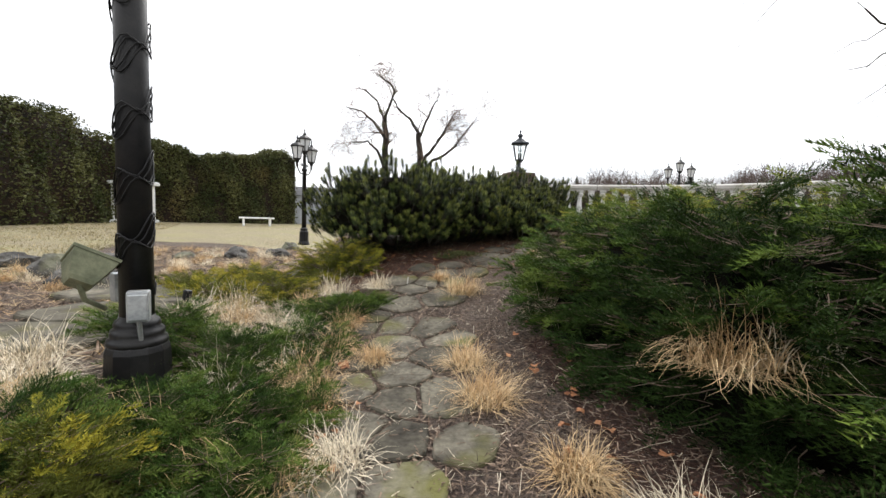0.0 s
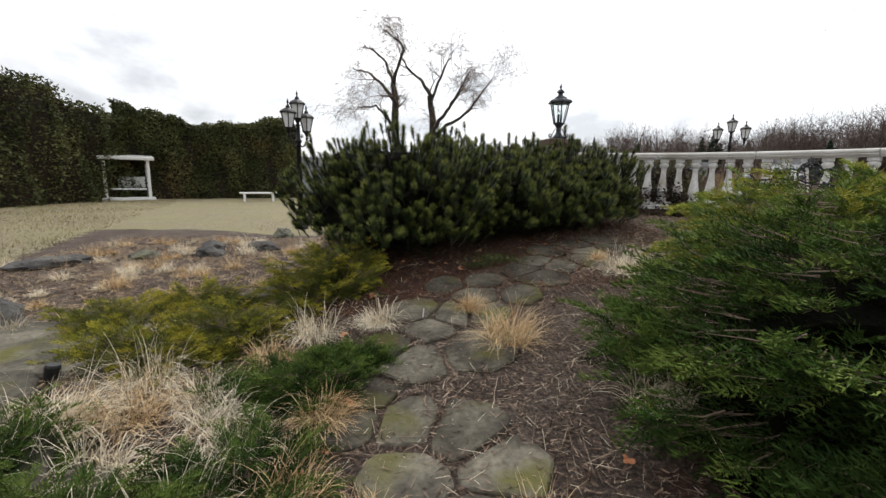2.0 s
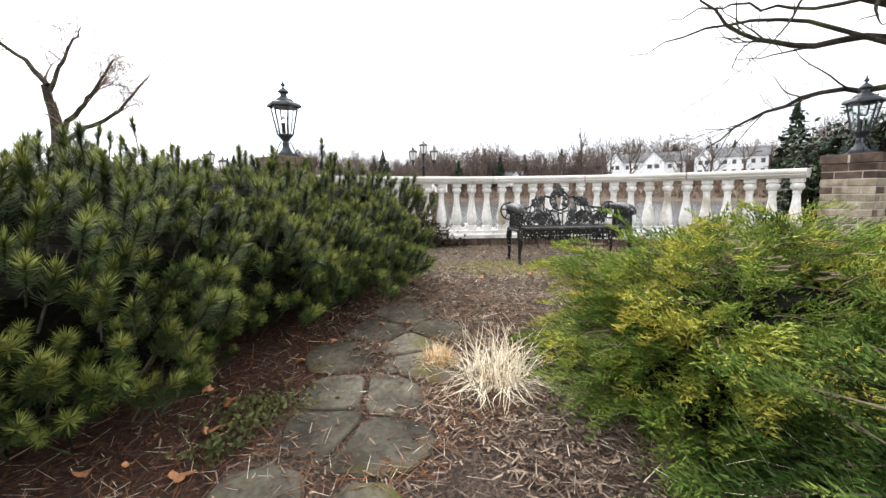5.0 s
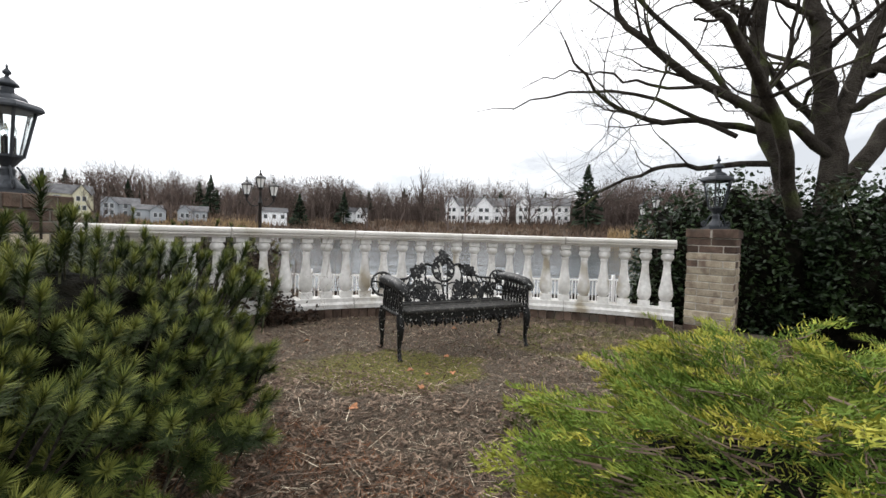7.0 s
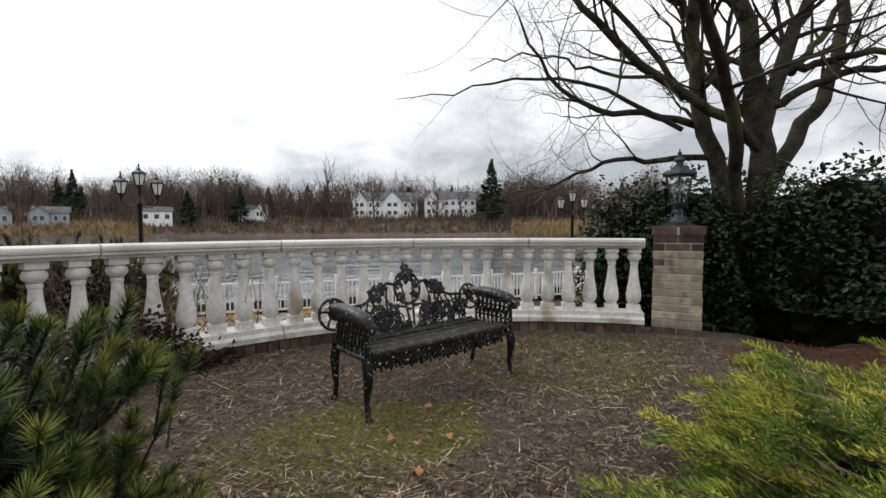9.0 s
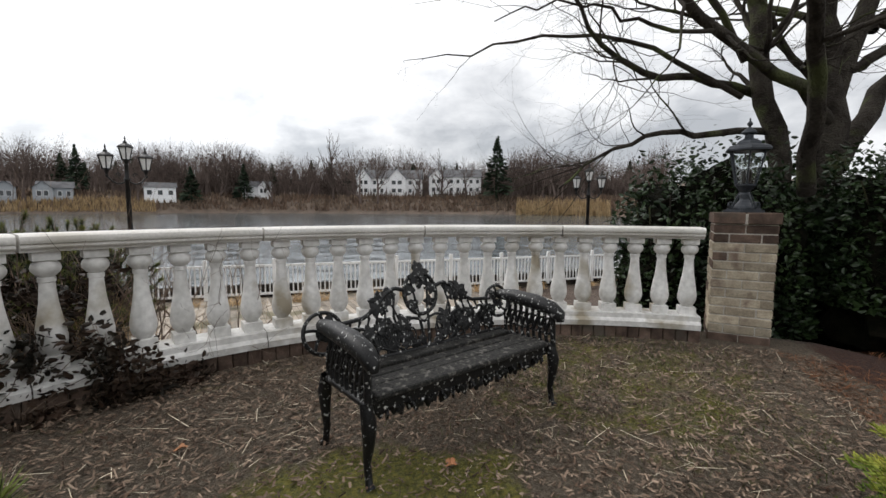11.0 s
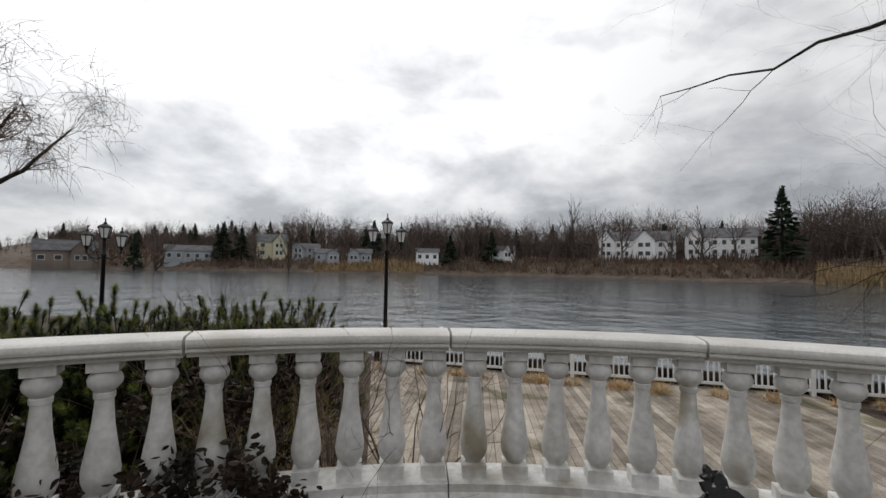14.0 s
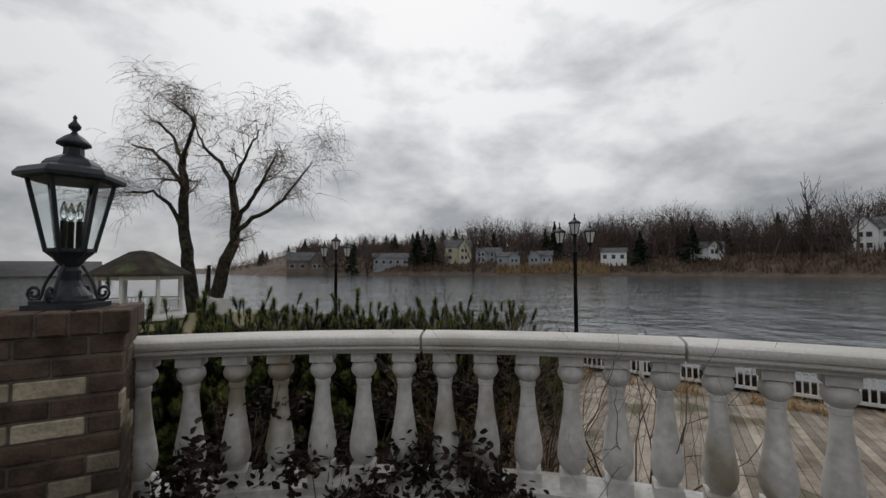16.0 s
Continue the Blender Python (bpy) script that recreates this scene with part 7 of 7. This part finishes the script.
def far_tree(az, d, h, k, conifer=False, wide=1.0):
    x, y = at(az, d)
    name = "conifer" if conifer else "bare_tree"
    ob = part(name, (CON_ME if conifer else BARE_ME)[k % (3 if conifer else 6)], None, place=pose(x, y, far_ground(az, d) - 0.3, 0, 0, k * 47) @ Matrix.Diagonal((h * wide, h * wide, h, 1)))
    return tagged(ob, "tall dark conifer on the far bank" if conifer else "tall bare deciduous tree on the far bank", "tree", "far bank conifers" if conifer else "far bank trees")


far_tree(27.5, 192, 30, 1, wide=0.8)
far_tree(24.2, 186, 22, 2), far_tree(21.8, 186, 23, 3), far_tree(13.5, 190, 22, 4), far_tree(10.2, 190, 19, 5)
far_tree(6.2, 186, 27, 0, True, 1.25), far_tree(38.0, 192, 15, 1, True, 1.3), far_tree(43.5, 192, 14, 2, True, 1.3), far_tree(69.5, 200, 14, 1, True, 1.4), far_tree(71.5, 200, 16, 2, True, 1.4), far_tree(53.5, 205, 18, 2, True), far_tree(80, 205, 15, 0, True)
for i, az in enumerate((2.5, -1, -4, 4, 16.5, 18.5, 30.5, 35, 40.5, 48.5, 51.5, 57.5, 64, 68, 78, 83)):
    far_tree(az, 188 + (i * 7) % 12, 14 + (i * 5) % 8, i)

# the wooded slope behind, far too many to count
rf_ = np.random.RandomState(31)
def airy_tree(seed):
    """A leafless far tree: a three-sided stem and a haze of fine twigs."""
    r = np.random.RandomState(seed)
    lines = []
    grow(r, (0, 0, 0), (0, 0, 1), 0.030, 0.40, 3, lines, 0.16, 0.25, 0.85, (3, 4), 0.7, 3)
    tv, tf = tube_np(lines[0][0], lines[0][1], 3)
    tf = np.concatenate([tf[:, [0, 1, 2]], tf[:, [0, 2, 3]]])
    B, T, S = [], [], []
    for p, q, _ in lines[1:]:
        for a, b in ((0, 3), (3, 6)):
            w = np.cross(np.array(p[b]) - np.array(p[a]), r.normal(0, 1, 3))
            B.append(p[a]), T.append(p[b]), S.append(w / (np.linalg.norm(w) + 1e-9) * max(q[a], 0.003))
    bv, bf = tri_blades(np.array(B), np.array(T), np.array(S))
    v = np.concatenate([tv, bv])
    return v / v[:, 2].max(), np.concatenate([tf, bf + len(tv)])


AIRY = [airy_tree(40 + i) for i in range(7)]
V, F, off = [], [], 0
for i in range(1900):
    az = rf_.uniform(-14, 97)
    d = float(shore(az)) + 12 + 83 * rf_.rand() ** 1.2
    if (abs(az - 20.5) < 5.2 or abs(az - 11.8) < 4.6 or 52 < az < 68) and d < float(shore(az)) + 34:
        continue
    x, y = at(az, d)
    crest = 1 + 0.16 * math.sin(az * 0.31 + 1.2) + 0.10 * math.sin(az * 0.83) + 0.07 * math.sin(az * 2.1)
    h = rf_.uniform(8, 18) * crest * float(np.interp(az, [-14, 34, 60, 70, 80, 97], [1.2, 1.2, 1.15, 0.9, 0.65, 0.4]))
    tv, tf = AIRY[rf_.randint(0, 7)]
    a = rf_.rand() * 6.3
    R = np.array([[math.cos(a), -math.sin(a), 0], [math.sin(a), math.cos(a), 0], [0, 0, 1]]) * np.array([h * 0.95, h * 0.95, h])[None, :]
    V.append(tv @ R.T + [x, y, far_ground(az, d) - 0.5]), F.append(tf + off)
    off += len(tv)
wood = part("far_woods", mesh_np("far_woods", np.concatenate(V), np.concatenate(F), M["bark_far"]))
tagged(wood, "grey-brown leafless woods on the slope across the water", "woods", kind="stuff")
V, F, off = [], [], 0
for i in range(64):
    az = rf_.uniform(-14, 92)
    d = float(shore(az)) + rf_.uniform(25, 95)
    x, y = at(az, d)
    h = rf_.uniform(9, 15) * (0.7 if az > 75 else 1)
    tv, tf = CON[rf_.randint(0, 3)]
    V.append(tv * [h * 1.2, h * 1.2, h] + [x, y, far_ground(az, d) - 0.5]), F.append(tf + off)
    off += len(tv)
wood2 = part("far_conifers", mesh_np("far_conifers", np.concatenate(V), np.concatenate(F), M["conifer"]))
tagged(wood2, "dark conifers scattered through the far woods", "woods", kind="stuff")


def fringe(name, az0, az1, n, d0, d1, h, w, mat, label, seed):
    r = np.random.RandomState(seed)
    az = r.uniform(az0, az1, n)
    d = shore(az) + r.uniform(d0, d1, n)
    x, y = 2.5 + d * np.cos(np.radians(az)), 5.5 + d * np.sin(np.radians(az))
    z = np.array([far_ground(a, b) for a, b in zip(az, d)])
    o = np.stack([x, y, z - 0.3], -1)
    hh = r.uniform(0.5, 1.2, n) * h
    t = r.rand(n) * 6.3
    side = np.stack([np.cos(t), np.sin(t), 0 * t], -1) * (w * r.uniform(0.5, 1.3, n))[:, None]
    tip = o + np.stack([r.normal(0, 0.35, n) * h * 0.4, r.normal(0, 0.35, n) * h * 0.4, hh], -1)
    V, F = tri_blades(o, tip, side)
    return tagged(part(name, mesh_np(name, V, F, mat)), label, "brush", kind="stuff")


fringe("bank_brush", -14, 88, 9000, 0.5, 16, 2.2, 0.5, M["brush"], "tangled brown brush along the far bank", 1)
fringe("reeds_left", 47, 61, 2600, -1, 6, 2.3, 0.3, M["reed"], "tawny reeds at the far water's edge", 2)
fringe("reeds_right", -8, 3.5, 2600, -2, 6, 3.2, 0.3, M["reed"], "tawny reeds along the cove", 3)
fringe("woods_understorey", -14, 87, 14000, 14, 95, 4.5, 0.5, M["bark_far"], "dense bare undergrowth of the far woods", 4)
